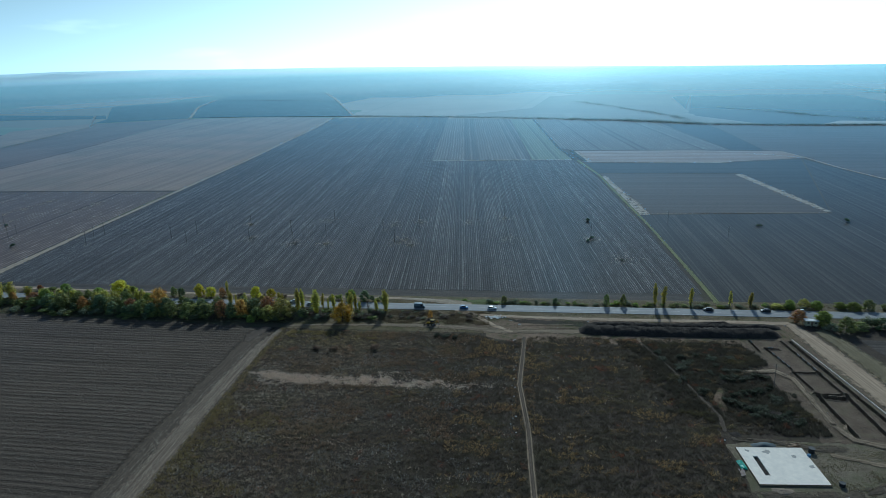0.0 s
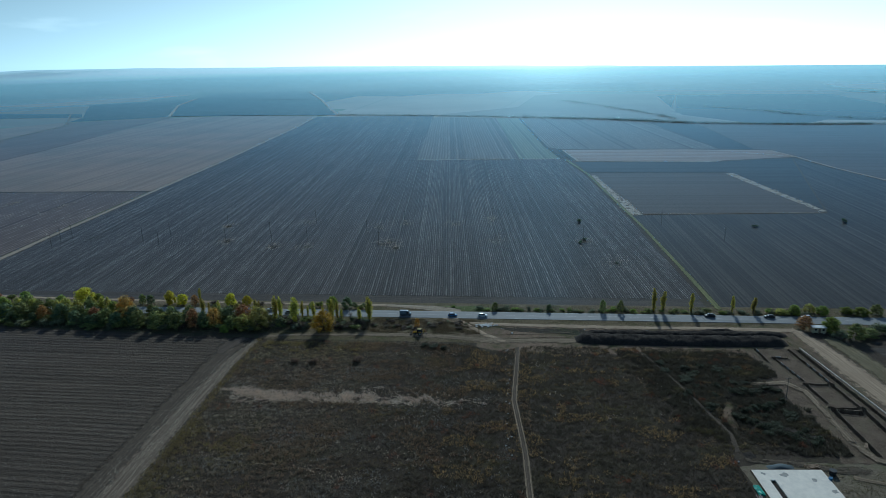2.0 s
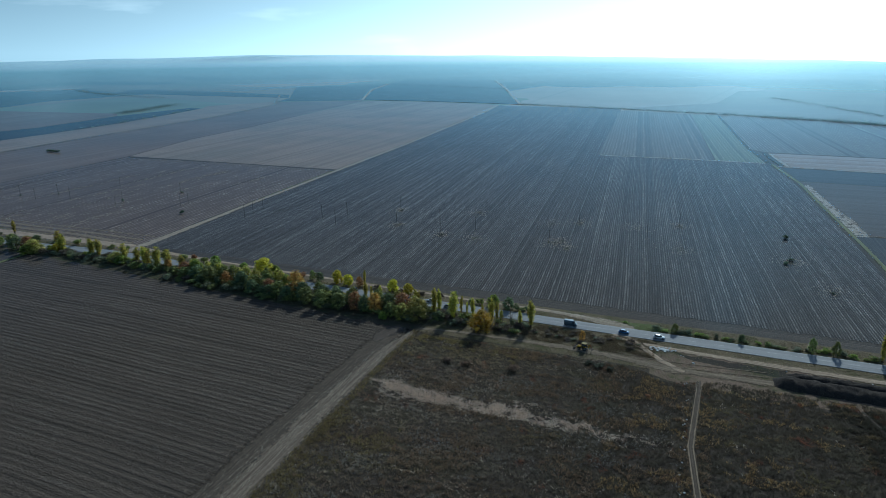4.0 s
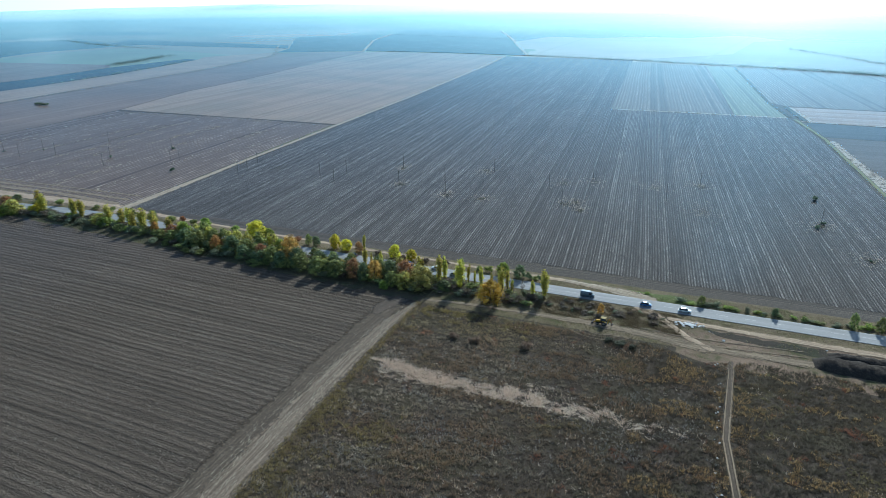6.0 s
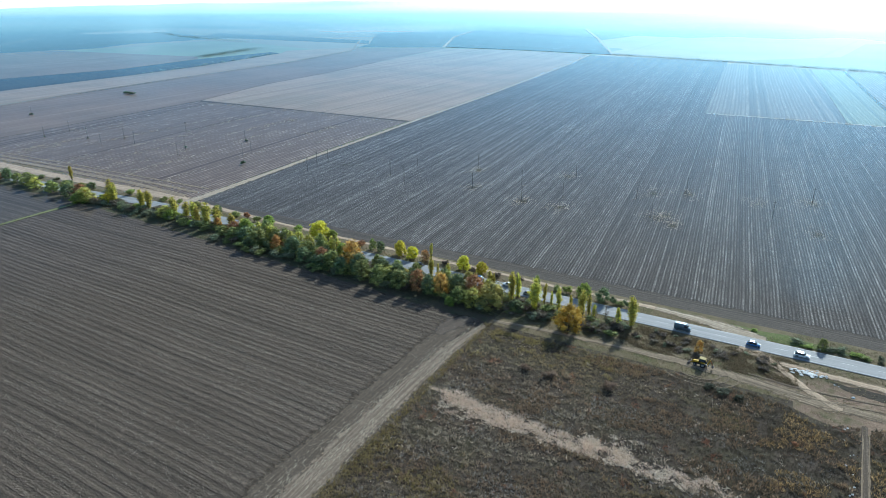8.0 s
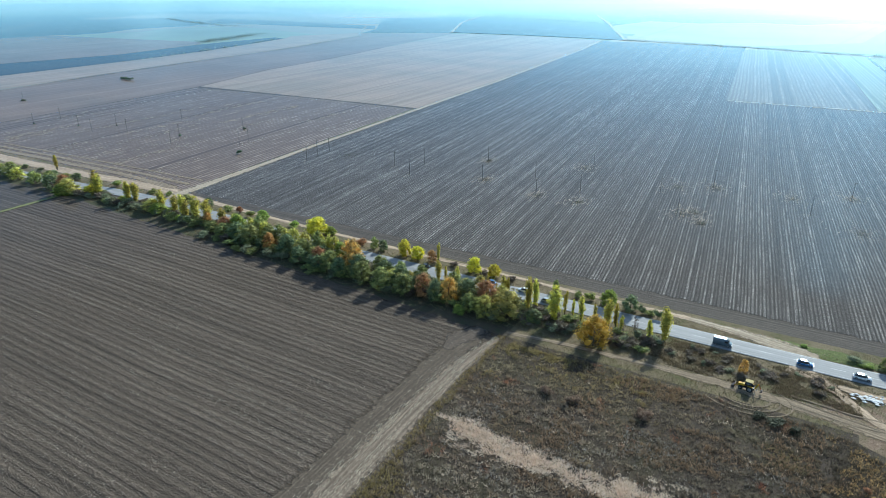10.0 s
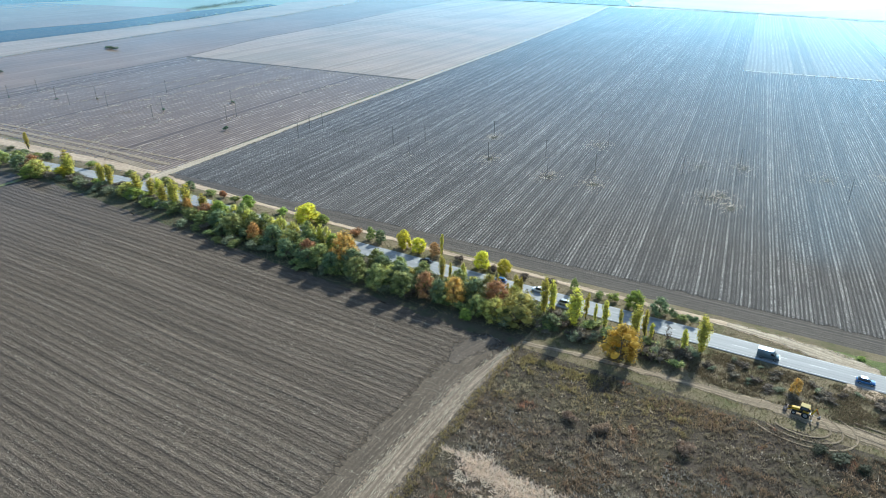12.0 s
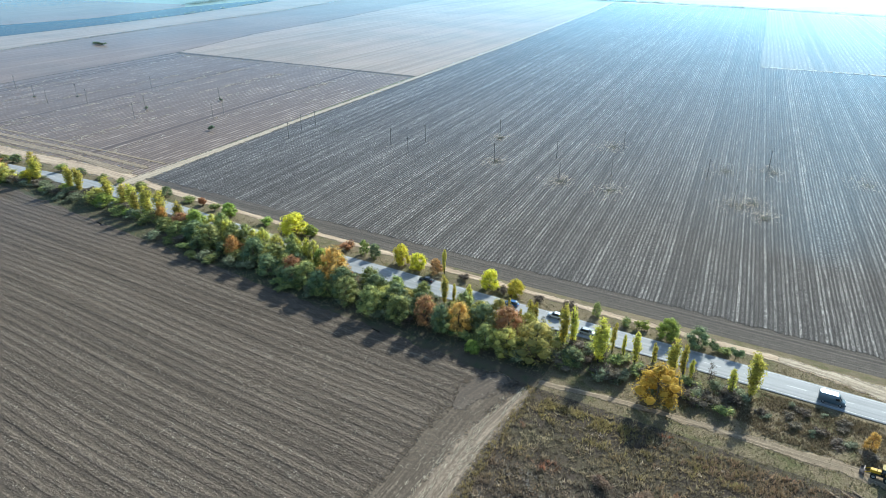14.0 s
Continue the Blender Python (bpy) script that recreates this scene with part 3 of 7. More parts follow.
def ribbon(name, points, z, material, label, category="dirt track", step=4.0, ragged=0.35):
    """A strip along a line of (x, y, width), with uneven edges and a slight crown."""
    line = []
    for (x0, y0, w0), (x1, y1, w1) in zip(points, points[1:]):
        n = max(1, int(math.hypot(x1 - x0, y1 - y0) / step))
        line += [(x0 + (x1 - x0) * k / n, y0 + (y1 - y0) * k / n, w0 + (w1 - w0) * k / n) for k in range(n)]
    line.append(points[-1])
    verts, faces, uvs, rim, far = [], [], [], [], 0.0
    for k, (x, y, w) in enumerate(line):
        xa, ya, _ = line[max(k - 1, 0)]
        xb, yb, _ = line[min(k + 1, len(line) - 1)]
        d = math.hypot(xb - xa, yb - ya) or 1
        nx, ny = (yb - ya) / d, -(xb - xa) / d
        for c, side in enumerate((-1, -0.5, 0, 0.5, 1)):
            off = side * w * 0.6
            if abs(side) == 1:
                off += side * noise.noise((x * 0.21 + side * 9, y * 0.21, 2)) * ragged
            verts.append((x + nx * off, y + ny * off, z + (0.03 if c in (1, 3) else 0.05 if c == 2 else 0)))
            uvs.append((side * w / 2, far))
            rim.append(1.3 if k in (0, len(line) - 1) else abs(side))
        far += step
    for k in range(len(line) - 1):
        for c in range(4):
            a = k * 5 + c
            faces.append((a, a + 1, a + 6, a + 5))
    me = mesh_of(name, verts, faces, material)
    if sum(p.normal.z for p in me.polygons) < 0:
        me.flip_normals()
    me.attributes.new("edge", "FLOAT", "POINT").data.foreach_set("value", rim)
    layer = me.uv_layers.new(name="UVMap")
    for loop in me.loops:
        layer.data[loop.index].uv = uvs[loop.vertex_index]
    return structure(name, me, label, category)


# boundaries of the fields beyond the road
LANE = ((-187, 20), (-191, 85), (-195, 133), (-198, 190), (-203, 271), (-213, 450), (-228, 636), (-243, 820), (-266, 1005))
GREEN = ((212, 14), (209.5, 75), (207, 143), (205, 188), (200, 265), (195.5, 345), (189, 390), (181.5, 437))
LEAN = math.tan(radians(-4.8))  # the rows of the middle field lean against the road's square


def rows_along(name, left, right, v0, v1, spacing, steps, height, material, label, z=0.13):
    """A field with furrows that all keep one direction and end at its slanting sides."""
    vs = np.linspace(v0, v1, steps)
    first, last = edge_at(left, v0) - 2, max(edge_at(right, v) - LEAN * (v - v0) for v in vs) + 2
    count = int((last - first) / spacing * 2)
    rng = np.random.default_rng(len(label))
    lift = rng.uniform(0.45, 1.0, count + 1) * height
    ends = [noise.noise((i * 1.7, 5, 0)) * 0.8 + noise.noise((i * 0.13, 8, 0)) * 0.9 for i in range(count + 1)]
    verts = []
    for j, v in enumerate(vs):
        a, b = edge_at(left, v), edge_at(right, v)
        us = np.clip(np.linspace(first, last, count + 1) + LEAN * (v - v0), a, b)
        hs = z + np.where(np.arange(count + 1) % 2, lift, -lift) * 0.5 + rng.uniform(-1, 1, count + 1) * height * 0.25
        verts += [(float(u), float(v) + (ends[i] if j == 0 else 0), float(h)) for i, (u, h) in enumerate(zip(us, hs))]
    w = count + 1
    faces = [(j * w + i, j * w + i + 1, (j + 1) * w + i + 1, (j + 1) * w + i) for j in range(steps - 1) for i in range(count)
             if verts[j * w + i][0] < verts[j * w + i + 1][0] - 1e-4 or verts[(j + 1) * w + i][0] < verts[(j + 1) * w + i + 1][0] - 1e-4]
    return structure(name, mesh_of(name, verts, faces, material, True), label, "field")


rows_along("field_middle", [(a + 3, b) for a, b in LANE], [(a - 2.5, b) for a, b in GREEN], 23, 437, 0.95, 60, 0.16, SOIL_DARK, "dark ploughed field with pale straw rows")
rows_along("field_middle_far", [(a + 3, b) for a, b in LANE], ((17, 437), (-21, 980)), 437, 992, 1.9, 30, 0.2, SOIL_DARK, "dark ploughed field running to a far tree line")
sheet("field_headland", ((-184, 14), (208, 14), (207, 24), (-186, 24)), 0.05, SOIL_HEAD, "bare brown headland turned along the road")
sheet("field_striped", ((17, 440), (132, 443), (101, 912), (-19, 945)), 0.08, STRIP_BROWN, "brown stubble strip with pale swaths")
sheet("field_green", ((133, 443), (178, 440), (167, 534), (142, 905), (102, 911)), 0.08, STRIP_GREEN, "pale green stubble strip between brown fields")
sheet("field_left", ((-189, 21), (-194, 110), (-201, 190), (-206, 269), (-310, 271), (-464, 264), (-457, 115), (-452, 22)), 0.08, STUBBLE_LEFT, "brown stubble field with pale rows and poles")
sheet("field_left_outer", ((-454, 34), (-459, 115), (-467, 268), (-643, 332), (-631, 227), (-624, 166), (-616, 34)), 0.08, STUBBLE_GREY, "grey stubble field beside a far lane")
sheet("field_beige", ((-206, 275), (-216, 450), (-231, 636), (-246, 820), (-268, 1002), (-350, 1030), (-460, 1040), (-582, 1022), (-550, 776), (-514, 549), (-501, 401), (-467, 271)), 0.08, STUBBLE_PALE, "large pale beige stubble field")
sheet("field_beige_west", ((-468, 270), (-503, 401), (-516, 549), (-552, 776), (-584, 1020), (-600, 1038), (-766, 950), (-720, 885), (-666, 620), (-650, 400), (-643, 329), (-466, 265)), 0.09, STUBBLE_GREY, "brown stubble field beside a far lane")
sheet("field_beige_outer", ((-624, 40), (-638, 227), (-653, 341), (-673, 620), (-727, 885), (-772, 952), (-845, 822), (-813, 768), (-755, 524), (-742, 380), (-738, 222), (-730, 40)), 0.08, STUBBLE_PALE, "long pale stubble strip beside a lane")
sheet("field_dark_outer", ((-732, 40), (-740, 222), (-744, 380), (-757, 524), (-815, 768), (-850, 780), (-857, 606), (-829, 429), (-861, 288), (-880, 40)), 0.08, FAR_DARK, "dark ploughed strip in the distance")
sheet("field_grey_outer", ((-882, 40), (-863, 288), (-831, 429), (-859, 606), (-900, 640), (-1300, 600), (-1400, 40)), 0.08, STUBBLE_GREY, "grey stubble field in the distance")
sheet("field_blue_west", ((-604, 1044), (-770, 962), (-808, 1062), (-960, 1300), (-1051, 1449), (-983, 1540), (-852, 1670), (-757, 1382)), 0.1, FAR_DARK, "dark ploughed field below a far rise")
sheet("field_strip_west", ((-812, 1064), (-875, 1155), (-1208, 1214), (-1500, 1240), (-1400, 1090), (-1078, 1066)), 0.1, FAR_DARK, "narrow dark strip of far ploughed land")
sheet("field_far_dark", ((-600, 1050), (-460, 1052), (-350, 1042), (-226, 1024), (-394, 1502), (-600, 1590), (-839, 1670), (-752, 1382)), 0.5, FAR_HILL, "dark ploughed field on a far rise")
sheet("field_far_rise", ((-842, 1676), (-600, 1596), (-396, 1508), (-570, 1965), (-760, 2120), (-980, 2160)), 0.5, FAR_RISE, "grey field on the crest of a far rise")
sheet("field_right", ((214, 14), (209, 143), (207, 184), (343, 190), (420, 430), (430, 377), (443, 310), (456, 240), (474, 130), (494, 14)), 0.08, SOIL_RIGHT, "dark field with faint rows")
sheet("field_right_outer", ((499, 14), (479, 130), (461, 240), (448, 310), (435, 377), (428, 440), (1300, 352), (1300, 14)), 0.08, BLOCK_BROWN, "grey-brown field beyond a thin pale lane")
sheet("field_block", ((207, 189), (343, 194), (327, 347), (198, 352)), 0.09, BLOCK_BROWN, "brown tilled block framed by pale edges")
sheet("field_block_dark", ((197, 355), (327, 350), (344, 196), (418, 430), (330, 411), (191, 418)), 0.085, BLOCK_DARK, "dark tilled field round a brown block")
sheet("field_fallow", ((193, 421), (328, 415), (425, 440), (417, 489), (328, 502), (183, 507)), 0.08, STRIP_PINK, "reddish fallow strip with bleached edges")
sheet("field_grey_right", ((183, 513), (328, 507), (367, 504), (348, 812), (286, 868), (144, 905), (169, 534)), 0.08, STRIP_BROWN, "grey-brown stubble field with streaks")
sheet("field_grey_middle", ((368, 504), (404, 497), (418, 744), (412, 786), (349, 811)), 0.08, BLOCK_DARK, "dark stubble strip between grey fields")
sheet("field_grey_east", ((405, 497), (418, 491), (430, 442), (1300, 352), (1300, 560), (663, 740), (594, 744), (515, 755), (413, 786), (419, 744)), 0.08, BLOCK_BROWN, "grey-brown stubble land below a far hedge")

ribbon("dirt_track_lane", [(-186, 6, 7), (-187, 20, 7), (-191, 85, 5), (-195, 133, 4.5), (-198, 190, 4.5), (-203, 271, 5), (-213, 450, 5), (-228, 636, 6), (-243, 820, 7), (-266, 1005, 9)], 0.2, TRACK_PALE, "pale dirt lane between two fields")
ribbon("lane_grass", [(-190, 30, 1.4), (-194.5, 100, 1.2), (-201.5, 190, 1.2), (-206.5, 271, 1.4)], 0.16, GRASS_LINE, "yellowish grass edge along a dirt lane", "grass")
ribbon("dirt_track_north", [(-700, 10, 10), (-330, 13, 10), (-280, 14.5, 9), (-240, 17, 9), (-205, 19, 12), (-178, 17, 5), (-120, 14, 2.8), (-50, 12, 2.5), (20, 10.4, 2.5), (60, 10.2, 2.8), (78, 8, 5), (92, 4.5, 8)], 0.12, TRACK_MID, "dusty farm track beside the road", "dirt track", 2.0, 0.9)
ribbon("dirt_track_field_edge", [(16, 438.5, 5), (100, 441, 5), (180, 439, 5)], 0.2, PATCHY_EDGE, "pale grassy field edge line")
ribbon("dirt_track_outer", [(-618, 40, 4), (-625, 166, 4), (-634, 227, 4), (-648, 341, 4), (-669, 620, 4), (-724, 885, 5), (-770, 955, 5), (-900, 1150, 6)], 0.2, TRACK, "far lane between stubble fields")
ribbon("dirt_track_rise", [(-224, 1022, 8), (-310, 1262, 8), (-394, 1502, 9), (-568, 1960, 10)], 0.6, TRACK_PALE, "pale lane climbing a far rise")
ribbon("dirt_track_rise_west", [(-600, 1044, 8), (-755, 1382, 8), (-846, 1672, 10)], 0.6, TRACK_PALE, "pale lane along a far dark field")
ribbon("dirt_track_east", [(418, 490, 4), (427, 440, 4), (433, 377, 3.5), (446, 310, 3.5), (459, 240, 3), (477, 130, 3), (497, 14, 3)], 0.2, TRACK_PALE, "pale field lane")
ribbon("field_edge_dark", [(-452.5, 40, 1.6), (-458, 115, 1.6), (-465.5, 266, 1.3), (-310, 273, 0.6), (-204, 273, 0.6)], 0.14, TURNED, "dark field boundary furrow", "ditch")
ribbon("field_edge_pale", [(-460, 259, 1.4), (-310, 265.5, 1.4), (-207, 266, 1.4)], 0.14, TRACK, "pale strip beside a boundary furrow", "field edge")
for k, (y, w) in enumerate(((26, 5.0), (32, 3.4), (38, 2.0))):
    ribbon("headland_swath", [(-420, y - 6, w), (-330, y - 2, w), (-250, y, w), (-196 + k * 1.5, y - 3 + k * 2, w)], 0.15, TRACK, "pale straw swath turned along the headland", "field edge", 3.0, 1.0)
ribbon("grass_strip", [(213, 8, 3.2), (211, 75, 2.6), (208.5, 143, 2.6), (206, 188, 2.8), (201, 265, 3), (196.5, 345, 3.2), (190, 390, 3.5), (183, 437, 4)], 0.18, GRASS_LINE, "yellow-green grass strip between fields", "grass")
ribbon("ditch_far", [(181, 442, 4), (175, 480, 3.5), (168, 534, 3), (143, 905, 4)], 0.16, DITCH, "dark grassy ditch between strips", "ditch")
ribbon("ditch_short", [(192, 424, 5), (187, 465, 6), (182, 512, 5)], 0.17, DITCH, "short dark ditch at a fallow strip", "ditch")
ribbon("pale_edge_block", [(210, 183, 11), (208, 222, 11), (205, 262, 8), (200, 340, 5)], 0.16, PATCHY_EDGE, "patchy bleached edge of a tilled field", "field edge", 2.0, 2.5)
ribbon("pale_edge_block_east", [(343, 194, 5), (337, 246, 8), (327, 347, 9)], 0.15, PATCHY_EDGE, "patchy bleached edge of a tilled field", "field edge", 2.0, 2.5)
ribbon("pale_edge_block_south", [(209, 187.5, 1.8), (343, 193, 1.8)], 0.16, TRACK, "thin pale field edge", "field edge")
ribbon("pale_edge_fallow", [(186, 424, 4), (250, 419, 4), (330, 414, 6), (345, 418, 4)], 0.15, PATCHY_EDGE, "bleached edge of a fallow strip", "field edge", 3.0, 1.5)
ribbon("pale_edge_fallow_east", [(372, 478, 5), (400, 462, 7), (425, 440, 6)], 0.15, PATCHY_EDGE, "bleached corner of a fallow strip", "field edge", 3.0, 1.5)
ribbon("pale_edge_fallow_west", [(186, 505, 6), (190, 470, 6), (196, 424, 5)], 0.15, PATCHY_EDGE, "bleached end of a fallow strip", "field edge", 3.0, 1.5)

# the road and its verges
def road():
    xs = list(range(-1500, 1501, 10))
    verts, faces = [], []
    profile = ((-3.9, 0.16), (-3.65, 0.24), (0, 0.31), (3.65, 0.24), (3.9, 0.16))
    for x in xs:
        for y, z in profile:
            e = noise.noise((x * 0.13, y, 7)) * 0.18 if abs(y) > 3.8 else 0
            verts.append((x, road_mid(x) + y + e, z))
    for k in range(len(xs) - 1):
        for c in range(4):
            a = k * 5 + c
            faces.append((a, a + 5, a + 6, a + 1))
    structure("road", mesh_of("road", verts, faces, ASPHALT), "worn pale grey two-lane asphalt road", "road")


road()
PAINT = plain("road_paint", (0.50, 0.495, 0.475), 0.6, 0, 0.25, 1.5)


def markings():
    lines = new("road_markings", None)
    tagged(lines, "faded white centre dashes and edge lines", "road marking", "", "structure")
    dash = mesh_of("centre_dash", [(0, -0.07, 0), (4, -0.07, 0), (4, 0.07, 0), (0, 0.07, 0)], [(0, 1, 2, 3)], PAINT)
    for k in range(-34, 30):
        ob = new("centre_dash", dash)
        x = k * 9.0
        ob.parent, ob.location = lines, (x, road_mid(x + 2), 0.318)
        ob.rotation_euler = (0, 0, math.atan2(road_mid(x + 4) - road_mid(x), 4))
    for side in (-1, 1):
        verts, faces = [], []
        for x in range(-600, 601, 10):
            for w in (-0.05, 0.05):
                verts.append((x, road_mid(x) + side * 3.3 + w, 0.257))
        for k in range(len(verts) // 2 - 1):
            a = 2 * k
            faces.append((a, a + 2, a + 3, a + 1))
        ob = new("edge_line", mesh_of("edge_line", verts, faces, PAINT))
        ob.parent = lines


markings()

sheet("verge_north", ((-1500, 2), (1500, 2), (1500, 14), (210, 14), (-180, 14), (-186, 34), (-1500, 34)), 0.03, VERGE, "rough grass verge beyond the road", "verge")
sheet("verge_belt", ((-1500, 6), (14, 1), (14, -31), (-100, -26), (-236, -18), (-1500, -18)), 0.03, BELT, "leaf litter under the roadside trees", "verge")
sheet("verge_south", ((14, 1), (1500, 1), (1500, -12), (238, -12), (105, -9), (105, -30), (14, -30)), 0.035, VERGE, "patchy dry grass beside the road", "verge")
sheet("earth_trodden", ((100, -8.5), (240, -11.5), (240, -28.5), (211, -28.5), (211, -36), (118, -36), (110, -34), (103, -30.5), (98, -24), (97, -15)), 0.04, TRODDEN, "dark trodden earth and weeds by the road", "ground")

# the near fields
rowed("field_near", ((-300, -236), (-300, 24)), ((-13, -236), (-20, -120), (-26, -30), (-29.5, 16)), -236, 14, 1.15, 70, 0.05, SOIL_NEAR, "brown stubble field with straw rows", 0.13, 2.2)
sheet("field_near_west", ((-239, -14), (-239, -300), (-1300, -300), (-1300, -14)), 0.06, SOIL_HEAD, "dark brown harrowed field", "field")
sheet("field_near_back", ((-1300, -300), (-1300, -1400), (1300, -1400), (1300, -300)), 0.05, SOIL_NEAR, "brown stubble land", "field")
ribbon("grass_strip_west", [(-238, -9, 4), (-238, -40, 3), (-238, -120, 3), (-238, -300, 3)], 0.22, GRASS_LINE, "dry grass strip between fields", "grass")
ribbon("dirt_track_near", [(13, -29, 2.2), (11.8, -36, 3.4), (10.2, -45, 5.4), (9, -70, 7.4), (9.1, -97, 8), (9.6, -120, 9), (10, -145, 10), (13, -220, 12), (17, -300, 13)], 0.22, TRACK_STRAW, "trodden straw-littered track beside the field", "dirt track", 2.0, 1.6)
ragged_sheet("earth_scrub", ((176, -40), (208, -44), (209, -66), (209, -95), (198, -92), (184, -80), (172, -62)), 0.06, SPOIL_GROUND, "dark dug ground under scrub", "ground")
sheet("earth_weeds", ((9, -28), (9, -60), (9, -143), (12, -300), (300, -300), (300, -101), (240, -101), (211, -101), (211, -36), (105, -36), (105, -28)), 0.045, EARTH, "rough fallow ground under dry weeds", "ground")
ribbon("dirt_track_south", [(13, -26, 2.0), (32, -23.5, 2.1), (57, -22.4, 2.2), (76, -22, 4), (95, -23, 5), (112, -26, 5), (132, -25, 4), (150, -24, 4)], 0.11, TRACK, "dirt track trodden along the weeds", "dirt track", 1.4, 1.3)
ribbon("dirt_track_turn", [(89, -3.5, 8), (96, -7, 5), (102, -13, 3.4), (108, -20, 3), (117, -27, 2.4)], 0.15, TRACK_MID, "earth ramp leaving the road", "dirt track", 1.0, 1.8)
ribbon("dirt_track_site", [(100, -9, 3), (118, -10, 3.2), (160, -11, 3.4), (200, -10.4, 3.4), (238, -11, 4)], 0.2, TRACK_MID, "pale dirt track along the building site", "dirt track", 2.0, 0.9)
for k, off in enumerate((-0.7, 0.7)):
    ribbon("wheel_rut", [(121.5 + off, -35, 0.4), (119.5 + off, -72, 0.55), (122.3 + off, -101, 0.55), (123.6 + off, -134, 0.6), (127 + off, -200, 0.6), (130 + off, -290, 0.6)], 0.14, TRACK, "pale wheel rut through weeds", "wheel rut", 1.2, 0.35)
ribbon("dirt_track_weeds", [(121.5, -31, 1.9), (119.5, -72, 1.6), (122.3, -101, 1.6), (123.6, -134, 1.8), (127, -200, 1.8), (130, -290, 1.8)], 0.09, TURNED, "narrow track through the weeds", "dirt track", 1.0, 1.1)
ribbon("grass_fringe", [(246, -16, 6), (249, -31, 8), (251.5, -45, 9), (254, -72, 10), (257, -95, 11), (268, -135, 13), (290, -230, 14)], 0.12, FRINGE, "dry grass fringe beside a dusty track", "grass", 2.0, 0.8)
ribbon("dirt_track_east_site", [(236, -11, 5), (238.4, -24, 7.5), (240, -34, 9), (241.2, -47, 10), (244.6, -75, 10.5), (247.2, -93, 10.5), (253.8, -125, 12), (272, -220, 15)], 0.26, TRACK_MID, "wide dusty track beside the site", "dirt track", 1.5, 0.25)
ribbon("dirt_track_slab", [(184, -101, 2.5), (196, -101.6, 2.6), (208, -104.5, 3), (218, -104, 3)], 0.2, TRACK_DARK, "muddy track behind the slab", "dirt track", 1.5, 0.9)
ribbon("dirt_track_slab", [(176, -128, 3), (195, -126.6, 3), (208, -126, 3), (220, -121.3, 3), (236, -117, 3), (252, -113, 4)], 0.2, TRACK_DARK, "muddy track before the slab", "dirt track", 1.5, 0.9)
ribbon("dirt_track_slab", [(210, -107, 2), (222, -111, 2), (236, -113.5, 2)], 0.2, TRACK, "faint pale track over rough grass", "dirt track", 1.5, 0.9)
ribbon("dirt_track_inner", [(200, -57, 1.2), (207, -56.4, 2), (214, -55.6, 3.4), (218.4, -61.4, 2.6), (218.8, -77.7, 2.2), (218.9, -91.8, 2.4), (221.6, -99, 2.8), (228, -101.8, 3), (238, -102.4, 3.2), (247, -101, 4)], 0.30, TRACK_BROKEN, "dirt track curving through the site", "dirt track", 1.0, 0.7)
ragged_sheet("earth_dark", ((113, -12.6), (150, -13.4), (150, -19), (132, -18), (120, -16.5)), 0.06, SPOIL_GROUND, "dark turned earth beside the site track", "ground", 1.5)
for k, (a, b, c, d) in enumerate(((-20.5, -23, -25.5, -27), (-23.2, -25.0, -23.2, -20.5), (-19.0, -20.5, -19.5, -17.0))):
    ribbon("wheel_rut", [(90, a, 0.5), (104, b, 0.6), (120, c, 0.6), (144, d, 0.5)], 0.19, TRACK, "pale wheel rut in trodden earth", "wheel rut", 1.0, 0.3)
ribbon("dirt_track_junction", [(60, 10.2, 2.4), (72, 9.2, 3.2), (82, 7.2, 5), (90, 5.2, 6.5), (97, 4.0, 4)], 0.17, TRACK_PALE, "pale dirt pull-off joining the road", "dirt track", 1.2, 1.2)
ribbon("earth_turning", [(6, -27, 8), (4.5, -40, 10), (3.5, -60, 10), (3, -90, 9), (3, -125, 9), (4, -180, 9)], 0.2, TURNED, "trodden headland with straw where tractors turn", "ground", 1.5, 3.0)
ribbon("earth_turning", [(7, -27, 4), (4, -32, 8), (2, -38, 7), (2, -44, 3)], 0.24, TRACK_BROWN, "bare brown earth where tractors turn", "ground", 1.5, 2.5)
ribbon("foot_trail", [(169, -33, 0.6), (175, -50, 0.5), (179, -64, 0.9), (182.4, -78, 1.6), (185, -88, 1.4), (184, -98, 2)], 0.12, TURNED, "thin pale trail through dark weeds", "dirt track", 1.0, 0.6)
ribbon("grass_green", [(84, 8.5, 2), (92, 8, 4), (102, 7.5, 5), (114, 7, 3), (122, 6.8, 1.5)], 0.07, GREEN_GRASS, "fresh green grass on the verge", "grass", 1.5, 1.2)
for r in (4.0, 5.6, 7.4):
    ribbon("wheel_rut", [(80 + math.cos(a) * r * 1.5, -25 + math.sin(a) * r, 0.5) for a in np.linspace(-2.6, 0.9, 16)], 0.17, TRACK, "curved wheel rut in bare earth", "wheel rut", 1.0, 0.2)
sheet("field_near_east", ((258, -26), (1300, -26), (1300, -300), (300, -300)), 0.06, SOIL_HEAD, "dark harrowed field east of the track", "field")
ragged_sheet("earth_site_south", ((206, -101), (300, -101), (300, -200), (186, -200), (183, -130), (182, -104), (192, -102)), 0.055, SITE, "patchy grass and earth round the slab", "ground")


